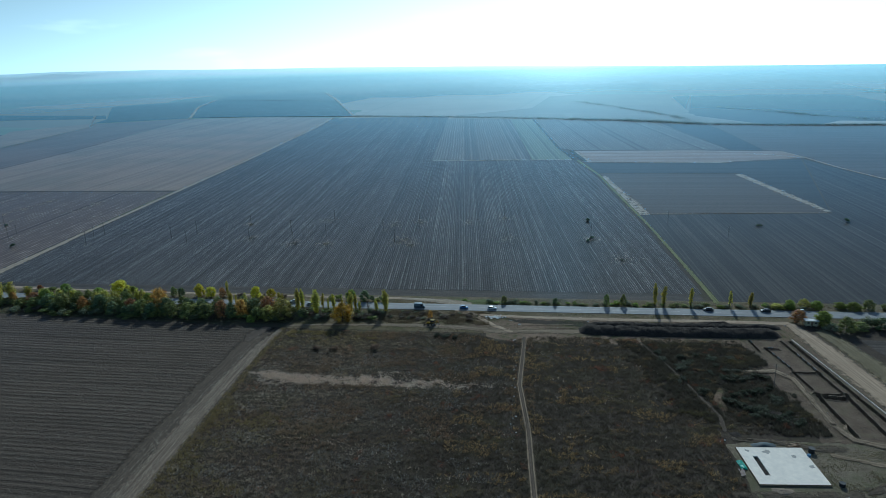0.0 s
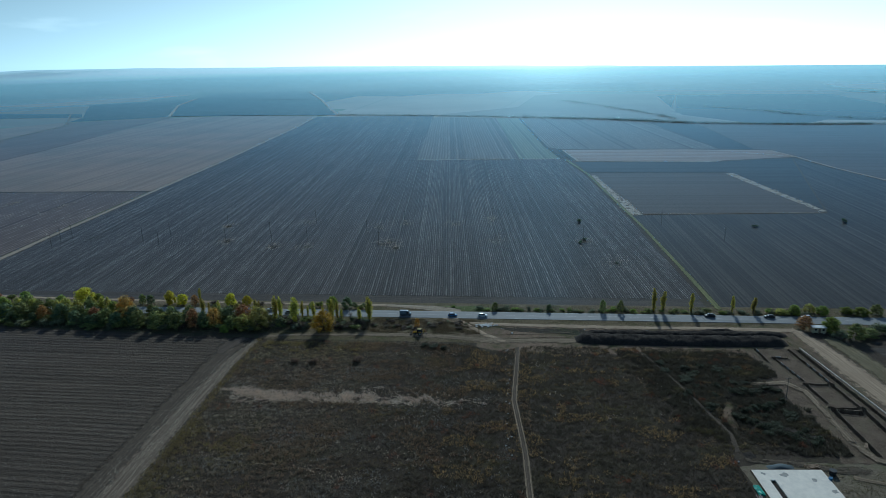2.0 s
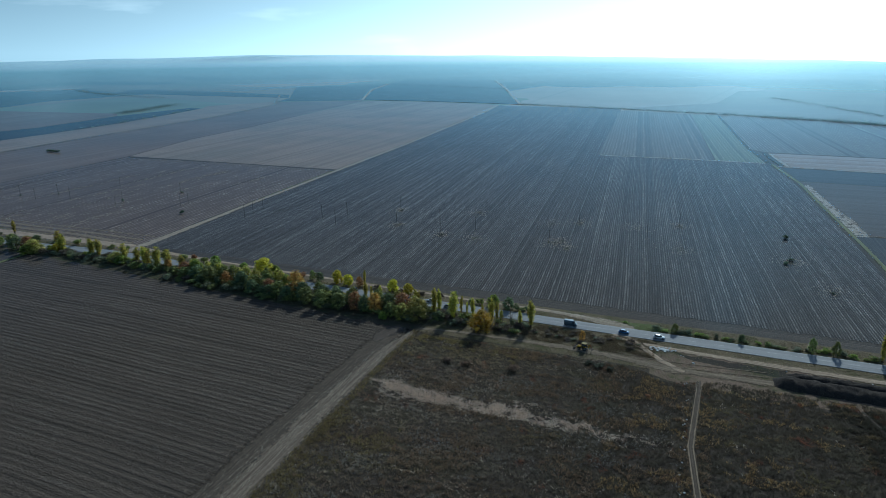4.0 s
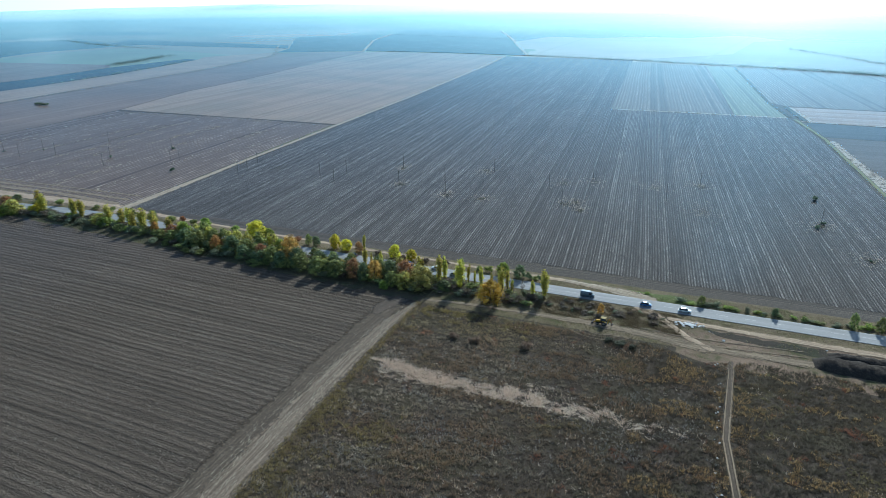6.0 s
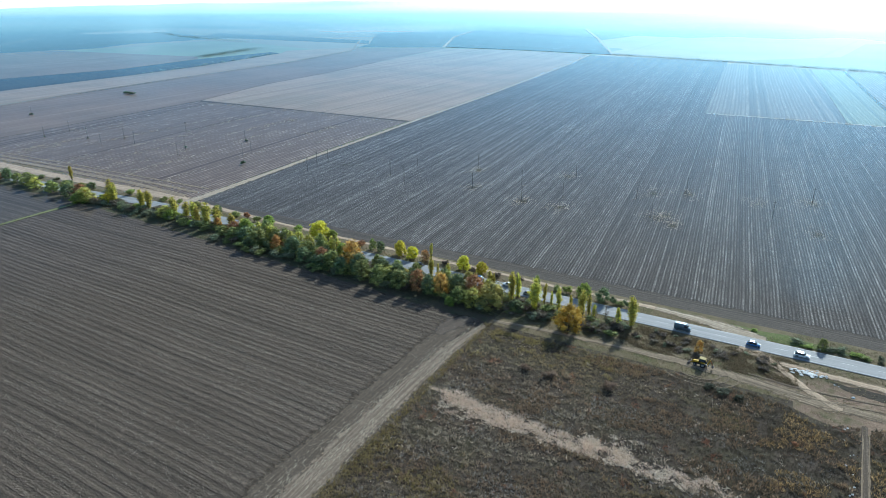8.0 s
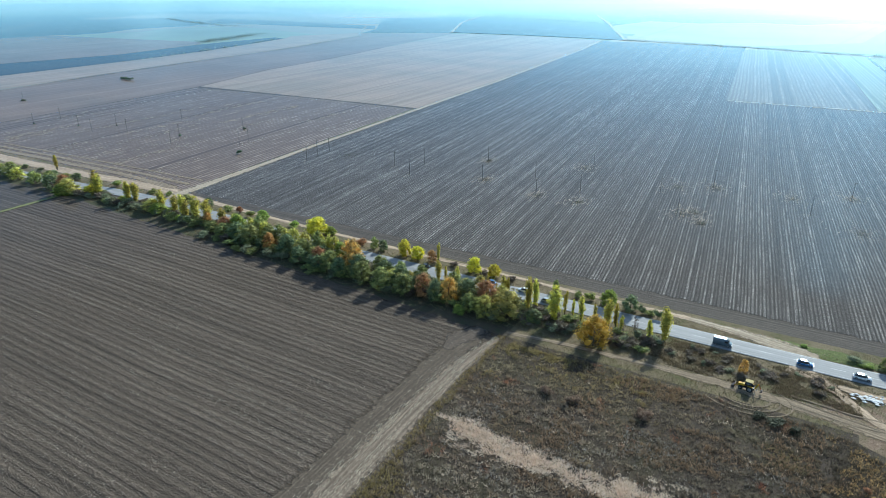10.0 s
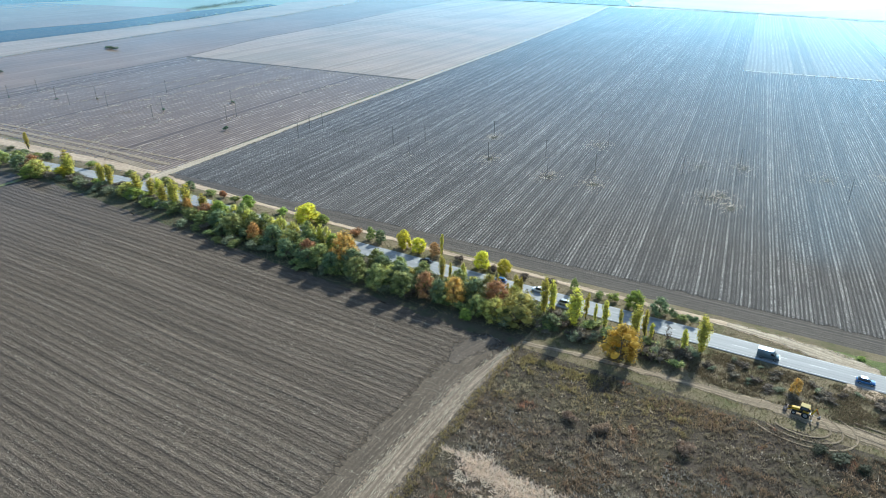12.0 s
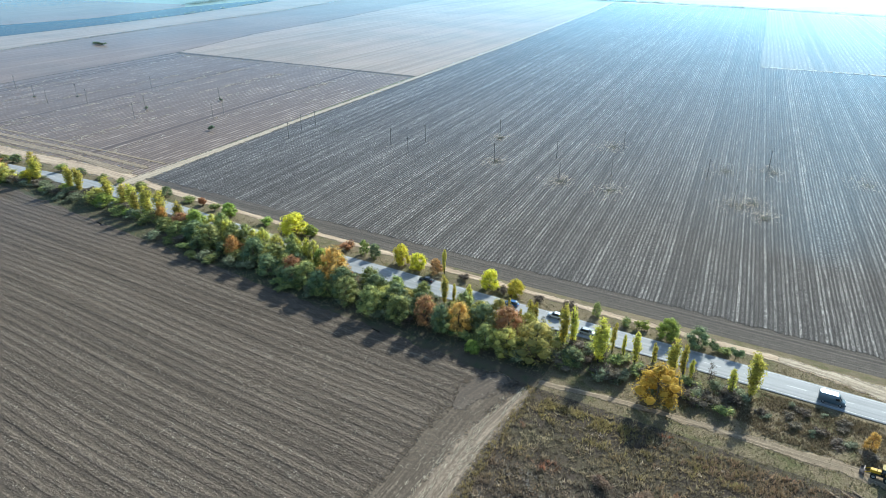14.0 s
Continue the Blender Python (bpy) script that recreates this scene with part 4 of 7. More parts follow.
# ---- trees ----
def leaves(rng, centers, radii, counts, size, lean=0.0, tall=1.0, level=False):
    """Leaf blades strewn through and round blobs; returns vertices and faces."""
    verts, faces = [], []
    for c, r, count in zip(centers, radii, counts):
        d = rng.normal(size=(count, 3))
        d /= np.linalg.norm(d, axis=1)[:, None]
        p = np.array(c) + d * np.array(r) * (rng.uniform(0.35, 1.06, (count, 1)) ** 0.5)
        a = rng.normal(size=(count, 3)) + d * 0.4
        a[:, 2] *= tall
        a /= np.linalg.norm(a, axis=1)[:, None]
        b = np.cross(a, np.array((0, 0, 1.0)) + rng.normal(size=(count, 3)) * 0.2 if level else rng.normal(size=(count, 3)))
        b /= np.linalg.norm(b, axis=1)[:, None]
        s = size * rng.uniform(0.6, 1.25, (count, 1))
        quad = np.stack([p - a * s * 0.5, p + b * s * 0.33, p + a * s * 0.5, p - b * s * 0.33], 1).reshape(-1, 3)
        at = len(verts)
        verts += quad.tolist()
        faces += [(at + 4 * k, at + 4 * k + 1, at + 4 * k + 2, at + 4 * k + 3) for k in range(count)]
    return verts, faces


def inner(rng, verts, faces, centers, radii, part_of=0.72):
    """Added balls under each clump's outer leaves, standing in for twigs, that block light."""
    ball = bmesh.new()
    bmesh.ops.create_icosphere(ball, subdivisions=1, radius=1.0)
    unit, tris = np.array([v.co[:] for v in ball.verts]), [[v.index for v in f.verts] for f in ball.faces]
    ball.free()
    for c, r in zip(centers, radii):
        at = len(verts)
        verts += (np.array(c) + unit * np.array(r) * part_of * rng.uniform(0.7, 1.1, (len(unit), 1))).tolist()
        faces += [tuple(at + k for k in f) for f in tris]


def stem(rng, height, radius, limbs, spread, low=0.25, rise=0.6):
    """A tapered, slightly bent trunk with limbs and twigs."""
    bm = bmesh.new()
    at, steps = Vector((0, 0, -0.15)), 5
    for k in range(steps):
        to = Vector((rng.normal() * 0.03 * height * 0.5, rng.normal() * 0.03 * height * 0.5, height * (k + 1) / steps))
        rod(bm, at, to, radius * (1 - k / steps * 0.85), radius * (1 - (k + 1) / steps * 0.85), 6)
        at = to
    for k in range(limbs):
        z = height * rng.uniform(low, 0.85)
        a = rng.uniform(0, 2 * math.pi)
        out = spread * rng.uniform(0.5, 0.95) * (1.15 - z / height * 0.6)
        tip = Vector((math.cos(a) * out, math.sin(a) * out, min(z + out * rise, height * 0.98)))
        rod(bm, (0, 0, z * 0.9), tip, radius * 0.34, radius * 0.1, 5)
        mid = Vector((0, 0, z * 0.9)).lerp(tip, 0.6)
        rod(bm, mid, mid + Vector((rng.normal() * 0.3 * out, rng.normal() * 0.3 * out, out * 0.45)), radius * 0.16, radius * 0.05, 4)
    return bm


def tree(name, kind, leaf, height, width, seed, label, category="tree", dense=1.0):
    """One tree with a trunk and a crown of leaves, standing at the origin."""
    rng = np.random.default_rng(seed)
    ob = thing(name, Matrix(), label, category)
    if kind == "poplar":
        trunk = stem(rng, height * 0.96, 0.02 * height, 7, width * 0.45, 0.12, 2.6)
        centers, radii, counts = [], [], []
        spires = 4 if width > 2.6 else 2
        for k in range(spires):
            a = rng.uniform(0, 6.28)
            off = width * (0.0 if k == 0 else 0.2)
            top = height * (1.0 if k == 0 else rng.uniform(0.74, 0.95))
            for m in range(7):
                f = (m + 0.5) / 7
                r = width * 0.36 * float(np.interp(f, (0, 0.3, 0.65, 0.85, 1), (0.35, 0.72, 1.0, 0.85, 0.45)))
                centers.append((math.cos(a) * off * (0.5 + f * 0.6) + rng.normal() * 0.12, math.sin(a) * off * (0.5 + f * 0.6) + rng.normal() * 0.12, top * (0.10 + 0.86 * f)))
                radii.append((r, r, height * 0.085))
                counts.append(int(70 * dense * (0.5 if f < 0.25 else 1.0)))
        verts, faces = leaves(rng, centers, radii, counts, 0.32, 0, 1.6)
        inner(rng, verts, faces, centers, radii, 0.55)
    elif kind == "shrub":
        trunk = stem(rng, height * 0.7, 0.025 * height, 7, width * 0.45, 0.05, 0.8)
        centers, radii, counts = [], [], []
        for k in range(7):
            a, d = rng.uniform(0, 6.28), rng.uniform(0.05, 0.36) * width
            r = rng.uniform(0.17, 0.27) * width
            centers.append((math.cos(a) * d, math.sin(a) * d, max(r * 0.5, height * rng.uniform(0.25, 0.72))))
            radii.append((r, r, r * 0.8))
            counts.append(int(68 * dense))
        verts, faces = leaves(rng, centers, radii, counts, 0.35)
        inner(rng, verts, faces, centers, radii, 0.6)
    elif kind == "bare":
        trunk = stem(rng, height, 0.014 * height, 16, width * 0.5, 0.1, 1.6)
        verts, faces = leaves(rng, [(0, 0, height * 0.55)], [(width * 0.4, width * 0.4, height * 0.42)], [120], 0.34, 0, 2.5)
    else:
        trunk = stem(rng, height * 0.8, 0.022 * height, 7, width * 0.45, 0.2, 0.7)
        centers, radii, counts = [], [], []
        for k in range(24):
            a = k * 2.4 + rng.uniform(-0.4, 0.4)
            f = 0.06 + 0.9 * ((k + rng.random()) / 24)
            d = width * 0.36 * math.sin(min(1, f * 0.85 + 0.2) * math.pi) ** 0.5 * rng.uniform(0.55, 1.05)
            r = width * rng.uniform(0.13, 0.20)
            centers.append((math.cos(a) * d, math.sin(a) * d, max(height * (0.04 + 0.86 * f), r * 0.6)))
            radii.append((r, r, r * 0.9))
            counts.append(int(88 * dense))
        verts, faces = leaves(rng, centers, radii, counts, 0.35)
        inner(rng, verts, faces, centers, radii, 0.62)
    part("trunk", trunk, BARK, ob)
    mesh_part("crown", mesh_of("crown", verts, faces, LEAF[leaf]), ob)
    return ob


MAKES = {
    # kind: (shape, leaves, height, width, name, label, category)
    "poplar": ("poplar", "poplar", 10, 3.4, "poplar", "slender poplar with yellow-green autumn leaves", "tree"),
    "thin": ("poplar", "poplar", 8, 1.8, "young_poplar", "thin young poplar with yellow-green leaves", "tree"),
    "yellow": ("round", "yellow", 6, 6, "maple_tree", "round tree with bright yellow autumn leaves", "tree"),
    "lime": ("round", "lime", 6, 5, "ash_tree", "small round tree with lime-green leaves", "tree"),
    "gold": ("round", "gold", 9, 9, "oak_tree", "round tree with golden orange autumn leaves", "tree"),
    "orange": ("round", "orange", 9, 7.5, "oak_tree", "round tree with orange autumn leaves", "tree"),
    "rust": ("round", "rust", 9, 7, "oak_tree", "tree with rust-brown autumn leaves", "tree"),
    "olive": ("round", "olive", 9, 9, "elm_tree", "broad tree with olive-yellow leaves", "tree"),
    "green": ("round", "green", 8, 7.5, "elm_tree", "dense green roadside tree", "tree"),
    "dark": ("round", "dark", 8, 7.5, "elm_tree", "dense dark green roadside tree", "tree"),
    "bare": ("bare", "twig", 6, 2, "bare_tree", "nearly leafless young tree with grey twigs", "tree"),
    "scrub": ("shrub", "scrub", 3, 4.5, "shrub", "grey-green shrub among roadside trees", "shrub"),
    "twig": ("shrub", "twig", 2.6, 4.2, "shrub", "grey-brown leafless shrub beside the road", "shrub"),
    "bush": ("shrub", "green", 2.8, 3.6, "bush", "low green bush beside the road", "bush"),
    "limebush": ("shrub", "lime", 2.4, 3.4, "bush", "low yellow-green bush on the verge", "bush"),
    "rustbush": ("shrub", "rust", 2.6, 3.4, "bush", "low rust-red autumn bush on a verge", "bush"),
    "brownbush": ("shrub", "brown", 2.2, 3.6, "bush", "reddish-brown dry bush among weeds", "bush"),
    "blackbush": ("shrub", "black", 3.0, 3.4, "bush", "low dark scrub over dug earth", "bush"),
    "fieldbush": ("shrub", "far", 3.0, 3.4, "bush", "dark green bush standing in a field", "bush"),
    "darkbush": ("shrub", "dark", 3.0, 3.4, "bush", "dark green bush standing in a field", "bush"),
}
STOCK, COUNT = {}, {}
plant_rng = random.Random(11)


def plant(kind, x, y, height, width, label=""):
    """Stands one tree of a kind at a place, at its own height and width."""
    shape, leaf, h, w, name, text, category = MAKES[kind]
    variants = 2 if shape in ("bare", "shrub") else 3
    COUNT[kind] = COUNT.get(kind, -1) + 1
    v = COUNT[kind] % variants
    group = {"tree": "roadside trees", "shrub": "roadside shrubs", "bush": "roadside bushes"}[category]
    m = Matrix.LocRotScale((x, y, 0.03), Euler((plant_rng.uniform(-0.04, 0.04), plant_rng.uniform(-0.04, 0.04), plant_rng.uniform(0, 6.28))), None)
    if (kind, v) not in STOCK:
        ob = tree(name, shape, leaf, h, w, 100 + len(STOCK) * 7 + v, text, category)
        tagged(ob, group=group)
        STOCK[kind, v] = ob
        made = ob
    else:
        made = copy_thing(STOCK[kind, v], m)
    broad = 1.22 if shape == "round" else 1.12
    made.matrix_basis = m @ Matrix.Diagonal((width * broad / w, width * broad / w, height * 1.02 / h, 1))
    if label:
        tagged(made, label)
    return made


# poplars along the near side of the road: x, y, height, width
for x, y, h, w in ((-221, -3, 11, 5.8), (-227, -1, 12, 5.6), (-199, -3, 10.8, 5), (-195, -2, 10.5, 5), (-174, -3, 10.5, 5.2), (-164, -3.5, 9.6, 4.4), (-159, -3.6, 10.6, 4.8),
                   (-148.5, -4.5, 11.8, 5.6), (-141.5, -4, 11, 5.6), (-154, -5, 9, 4.4), (-132, -4.5, 9, 4), (-75, -6, 8.4, 3), (-70, -6, 9.5, 3.8), (23.4, -12, 13, 4.6), (13.7, -10, 12.5, 2.8), (16, -9.5, 12, 2.6),
                   (39.5, -8.7, 10.9, 3.5), (56.2, -7.7, 11.6, 4.3), (-21.7, -6.5, 9.5, 2.6)):
    plant("poplar", x, y, h, w)
for x, y, h, w in ((-30.4, 8.7, 8.3, 1.7), (-19, -6, 7, 1.5), (-14.2, -6, 8.2, 1.8), (3.6, -7.5, 9, 2.6), (-2, -7, 8, 1.4), (5.2, -6.5, 8.4, 1.3), (25.1, -6.5, 8.8, 1.6), (28, -7, 6.5, 1.4), (31.3, -9, 9.2, 2.5),
                   (35, -8, 7, 1.4), (42, -8.2, 9.4, 2.2), (43.5, -8.5, 5.6, 1.5), (52.4, -10.3, 7.6, 2.2), (1.2, -7, 5.5, 1.3), (-75, -4.5, 6, 1.6), (182.8, 6.3, 11.6, 2.7), (187, 6.5, 10.4, 2.7),
                   (199.2, 6.5, 9.4, 2.4), (216.6, 6.2, 8.6, 2.0), (226, 7, 7.8, 3), (-285, 13, 9, 3)):
    plant("thin", x, y, h, w)
for x, y, h, w in ((47.8, -8.4, 6.2, 2.1), (44.5, -9, 4.5, 1.6), (-110, -5, 7, 4), (0, -8, 5, 1.6), (8, -8.5, 6.5, 1.8)):
    plant("bare", x, y, h, w)
for kind, x, y, h, w in (("gold", 38.7, -20.5, 10, 9.5), ("orange", -55.3, -12, 12.6, 9.6), ("orange", -94.6, -14, 8.3, 6), ("rust", -67.9, -16, 8.4, 6.4), ("rust", -20.4, -18, 9.3, 6.4),
                         ("orange", -11.7, -17, 9.6, 6.6), ("rust", 0.7, -14, 9.8, 7.4), ("olive", 9.3, -17, 9.6, 11.5), ("olive", 3, -19.5, 7.5, 7), ("rust", -126.6, -8, 7, 7.5), ("orange", -140, -5.5, 6.2, 4.6),
                         ("olive", -177.5, -5.5, 6, 9), ("lime", -172, -6.5, 5, 7), ("yellow", -225, -4.5, 5.6, 7), ("olive", -236, -10, 8.6, 11), ("rust", -247, -6, 8, 8), ("lime", -238, -12, 6, 9)):
    plant(kind, x, y, h, w)
# dense green belt
for kind, x, y, h, w in (("green", -106, -13, 9, 9), ("dark", -116, -11, 7.5, 8), ("green", -100, -9, 7, 7), ("dark", -86, -14, 9, 8), ("green", -80, -11, 7, 7), ("dark", -77, -17, 7, 7), ("green", -62, -17, 8.5, 7.5),
                         ("dark", -50, -15, 9, 8), ("green", -46, -19, 8, 7), ("dark", -41, -12, 7, 7), ("green", -37, -20, 8.6, 8), ("dark", -32, -15, 8, 8), ("green", -28, -20, 8.4, 7), ("dark", -25, -13, 6.5, 6)):
    plant(kind, x, y, h, w)
for kind, x, y, h, w in (("dark", -16, -19, 8.4, 6), ("green", -14, -12, 7, 5), ("dark", -6.5, -13.5, 8.6, 7.6), ("green", -3, -19, 6.5, 6), ("dark", -70, -11, 6.5, 6), ("green", -90, -9, 6.5, 6.5), ("dark", -57, -18, 7, 7),
                         ("green", -123, -12, 6, 7), ("green", -132, -10, 4.8, 7), ("lime", -4.7, -23, 3.6, 3.6), ("dark", -66, -19, 6.5, 6.5), ("dark", 18, -15, 4.2, 6), ("green", -73, -13.5, 6.5, 5)):
    plant(kind, x, y, h, w)
for k in range(26):
    x = -122 + k * 5.3 + plant_rng.uniform(-2, 2)
    plant(plant_rng.choice(("green", "dark", "green", "dark", "olive")), x, plant_rng.uniform(-20, -9) + (3 if x < -95 else 0), plant_rng.uniform(3.4, 6.4), plant_rng.uniform(4.2, 6.6))
for k in range(15):
    x = -124 + k * 4.7 + plant_rng.uniform(-1.5, 1.5)
    plant(plant_rng.choice(("green", "lime", "green", "olive")), x, road_mid(x) - plant_rng.uniform(6.6, 8.4), plant_rng.uniform(7.6, 10.0), plant_rng.uniform(4.8, 6.4))
for x, y, h, w in ((-14, -9, 7.6, 5.4), (-4, -8.8, 8.2, 5.6), (4.5, -9.5, 7.4, 5), (-27, -9, 7, 5.4), (-36, -8.6, 6.2, 5), (-45, -9, 7, 5.6)):
    plant("green" if x < -10 else "olive", x, y, h, w)
# the far side of the road
for kind, x, y, h, w in (("rustbush", -138.7, 11.5, 4, 4.9), ("bush", -131, 10.5, 3.2, 5), ("lime", -122.6, 10, 5, 5.8), ("yellow", -90.3, 9.6, 7.5, 10), ("lime", -84.5, 10.8, 4, 4.6), ("limebush", -104, 10, 3, 5),
                         ("rustbush", -65.9, 8.2, 3.4, 6), ("green", -59.8, 8, 5.4, 3.4), ("dark", -55.4, 8, 4.8, 4.4), ("yellow", -45.2, 8, 7, 5.2), ("yellow", -39, 7.4, 5.7, 5), ("rust", -32.8, 7.6, 5.4, 4.2),
                         ("yellow", -14.6, 7.4, 6.4, 5.4), ("yellow", -6.5, 7.2, 5.4, 4.6), ("green", 16.8, 8, 4.4, 2.6), ("lime", 35.8, 6.6, 5.9, 5.3)):
    plant(kind, x, y, h, w)
for kind, x, y, h, w in (("dark", 42.7, 6, 5.8, 5.9), ("darkbush", 46.3, 6.2, 3.5, 2.8), ("darkbush", 51.6, 5.6, 3.2, 3.2), ("bush", 49, 6.5, 2, 4), ("twig", -10.5, 7, 2.2, 4), ("twig", 0, 7, 2.4, 4), ("twig", 9, 7.5, 2.4, 4.5),
                         ("bush", 25, 7.5, 2.2, 4), ("limebush", 29, 7, 2.6, 4), ("twig", -24, 8, 2, 4), ("green", 160.5, 6, 6.2, 3), ("green", 168.2, 6, 6.2, 3), ("darkbush", 136.5, 6, 4.6, 2.4), ("lime", 92.5, 9.4, 0.8, 2), ("green", 112, 6.5, 4.2, 3)):
    plant(kind, x, y, h, w)
for k in range(48):
    x = 106 + k * 3.0 + plant_rng.uniform(-1.5, 1.5)
    plant(plant_rng.choice(("limebush", "bush", "scrub", "scrub")), x, plant_rng.uniform(5.4, 7.6), plant_rng.uniform(0.9, 2.2), plant_rng.uniform(3.0, 5.0))
for k in range(14):
    x = -150 - k * 13 + plant_rng.uniform(-4, 4)
    plant(plant_rng.choice(("bush", "green", "dark", "scrub")), x, road_mid(x) + plant_rng.uniform(6, 9), plant_rng.uniform(2.2, 4.2), plant_rng.uniform(4, 6.5))
# low undergrowth of the belt
for k in range(46):
    x = -232 + k * 5.4 + plant_rng.uniform(-2, 2)
    back = -9 if x < -130 else -20 if x < 12 else -15
    plant(plant_rng.choice(("scrub", "scrub", "bush", "twig")), x, road_mid(x) * 0.5 + plant_rng.uniform(back - 2, back + 4), plant_rng.uniform(2.2, 3.6), plant_rng.uniform(4.5, 7))
for k in range(34):
    x = -120 + k * 4.0 + plant_rng.uniform(-2, 2)
    plant(plant_rng.choice(("scrub", "bush", "bush", "rustbush")), x, road_mid(x) + plant_rng.uniform(-9.5, -6.5), plant_rng.uniform(2.0, 3.4), plant_rng.uniform(3.5, 5.5))
for k in range(44):
    x = 12 + plant_rng.uniform(0, 43)
    plant(plant_rng.choice(("twig", "scrub", "twig", "scrub", "bush")), x, plant_rng.uniform(-18, -8.5), plant_rng.uniform(1.8, 3.2), plant_rng.uniform(4.5, 6.5))
for k in range(26):
    x = 58 + plant_rng.uniform(0, 42)
    plant(plant_rng.choice(("twig", "scrub", "twig")), x, plant_rng.uniform(-17, -7), plant_rng.uniform(0.6, 1.3), plant_rng.uniform(2.0, 4.0))
for k in range(44):
    x = -233 + k * 2.5 + plant_rng.uniform(-1.5, 1.5)
    plant(plant_rng.choice(("scrub", "scrub", "twig", "bush", "limebush")), x, plant_rng.uniform(-11, -2.5), plant_rng.uniform(2.0, 3.4), plant_rng.uniform(4.5, 7))
# trees along the road to the east and the west
for k in range(20):
    x = 250 + k * 5.5 + plant_rng.uniform(-2, 2)
    plant(plant_rng.choice(("green", "dark", "green", "scrub")), x, plant_rng.uniform(-19, -8), plant_rng.uniform(4, 8), plant_rng.uniform(6, 9))
for k in range(16):
    x = 236 + k * 7 + plant_rng.uniform(-2, 2)
    plant(plant_rng.choice(("lime", "olive", "bush", "green")), x, plant_rng.uniform(6, 10), plant_rng.uniform(2.5, 5), plant_rng.uniform(5, 7))
plant("rust", 241, -8.5, 6, 6.5)
plant("lime", 250, -11, 6.6, 7)
for k in range(18):
    x = -254 - k * 8 + plant_rng.uniform(-3, 3)
    plant(plant_rng.choice(("green", "olive", "rust", "green", "dark")), x, plant_rng.uniform(-9, -2), plant_rng.uniform(4.5, 8.5), plant_rng.uniform(6, 9))
# young tree and bushes on the verge by the loader
plant("orange", 78.5, -14, 4.6, 2.6)
for x, y in ((64, -11), (70, -13), (67, -8.5), (74, -9), (84, -12)):
    plant("twig", x, y, 1.2, 3.2)
for x, y, w in ((84, -32, 5), (88, -33.5, 6), (92, -35, 4.5)):
    plant("blackbush", x, y, 1.5, w * 0.8, "low dark bramble bush among weeds")
for x, y, h, w in ((42.6, -49, 2.0, 4.2), (59.8, -46, 2.2, 5.2), (35.3, -48.6, 1.8, 3.8)):
    plant("brownbush", x, y, h, w)
plant("rustbush", 105.9, -48.4, 1.0, 2.2, "low orange-red bush among dry weeds")
# scrub over the dug heaps
for k in range(40):
    x, y = plant_rng.uniform(174, 208), plant_rng.uniform(-96, -42)
    if x + y * 0.3 > 154 and not (-97 < y < -67 and 184 < x < 192):
        plant("blackbush", x, y, plant_rng.uniform(0.8, 1.6), plant_rng.uniform(3.0, 6.0), "low dark scrub over dug earth")
for k in range(16):
    x = 190 + k * 1.3
    plant("blackbush", x, -81 - (x - 191) * 0.6 + plant_rng.uniform(-2.6, 2.6), plant_rng.uniform(1.2, 1.9), plant_rng.uniform(3, 4.5))
for k in range(18):
    x = 193 + k * 0.95
    plant("blackbush", x, np.interp(x, (193, 202, 210), (-64.5, -62, -61) if k % 2 else (-75.5, -72, -67.5)) + plant_rng.uniform(-1.4, 1.4), plant_rng.uniform(1.3, 2.0), plant_rng.uniform(2.6, 4.2))
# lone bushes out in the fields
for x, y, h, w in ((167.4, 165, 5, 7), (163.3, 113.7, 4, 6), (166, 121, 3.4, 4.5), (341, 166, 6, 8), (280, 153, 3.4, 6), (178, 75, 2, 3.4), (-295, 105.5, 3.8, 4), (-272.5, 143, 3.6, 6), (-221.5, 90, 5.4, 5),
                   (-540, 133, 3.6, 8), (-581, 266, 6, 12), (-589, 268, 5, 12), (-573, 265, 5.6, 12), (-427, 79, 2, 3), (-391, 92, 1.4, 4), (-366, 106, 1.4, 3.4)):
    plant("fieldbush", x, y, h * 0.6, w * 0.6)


def clump_row(name, line, count, height, width, size, seed, label, material, spread=6.0):
    """A far hedge or wood: leaf clumps along a line."""
    rng = np.random.default_rng(seed)
    centers, radii, counts = [], [], []
    for k in range(count):
        f = rng.uniform(0, len(line) - 1)
        i = int(f)
        (x0, y0), (x1, y1) = line[i], line[min(i + 1, len(line) - 1)]
        g = f - i
        h = height * rng.uniform(0.35, 1.1)
        x, y = x0 + (x1 - x0) * g + rng.normal() * spread * 0.4, y0 + (y1 - y0) * g + rng.normal() * spread
        centers.append((x, y, terrain(x, y) + h * 0.45))
        radii.append((width * rng.uniform(0.4, 0.8), width * 0.5, h * 0.55))
        counts.append(21)
    verts, faces = leaves(rng, centers, radii, counts, size, 0, 0.25, True)
    ob = new(name, mesh_of(name, verts, faces, material))
    return tagged(ob, label, "hedge", "", "stuff")


# far leaves painted paler for haze, on top of the haze gloss
HAZY = leaf_mat("haze_paled_leaves", (0.20, 0.25, 0.20), (0.28, 0.34, 0.26), (0.37, 0.43, 0.31), 0.5, True)
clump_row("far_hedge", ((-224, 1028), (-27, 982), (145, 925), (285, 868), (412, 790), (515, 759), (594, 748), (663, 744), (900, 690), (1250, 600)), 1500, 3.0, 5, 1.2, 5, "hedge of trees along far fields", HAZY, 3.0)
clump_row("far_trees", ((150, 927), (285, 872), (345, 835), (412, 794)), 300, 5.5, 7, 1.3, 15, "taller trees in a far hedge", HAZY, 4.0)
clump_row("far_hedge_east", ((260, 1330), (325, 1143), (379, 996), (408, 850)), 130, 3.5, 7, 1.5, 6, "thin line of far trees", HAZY)
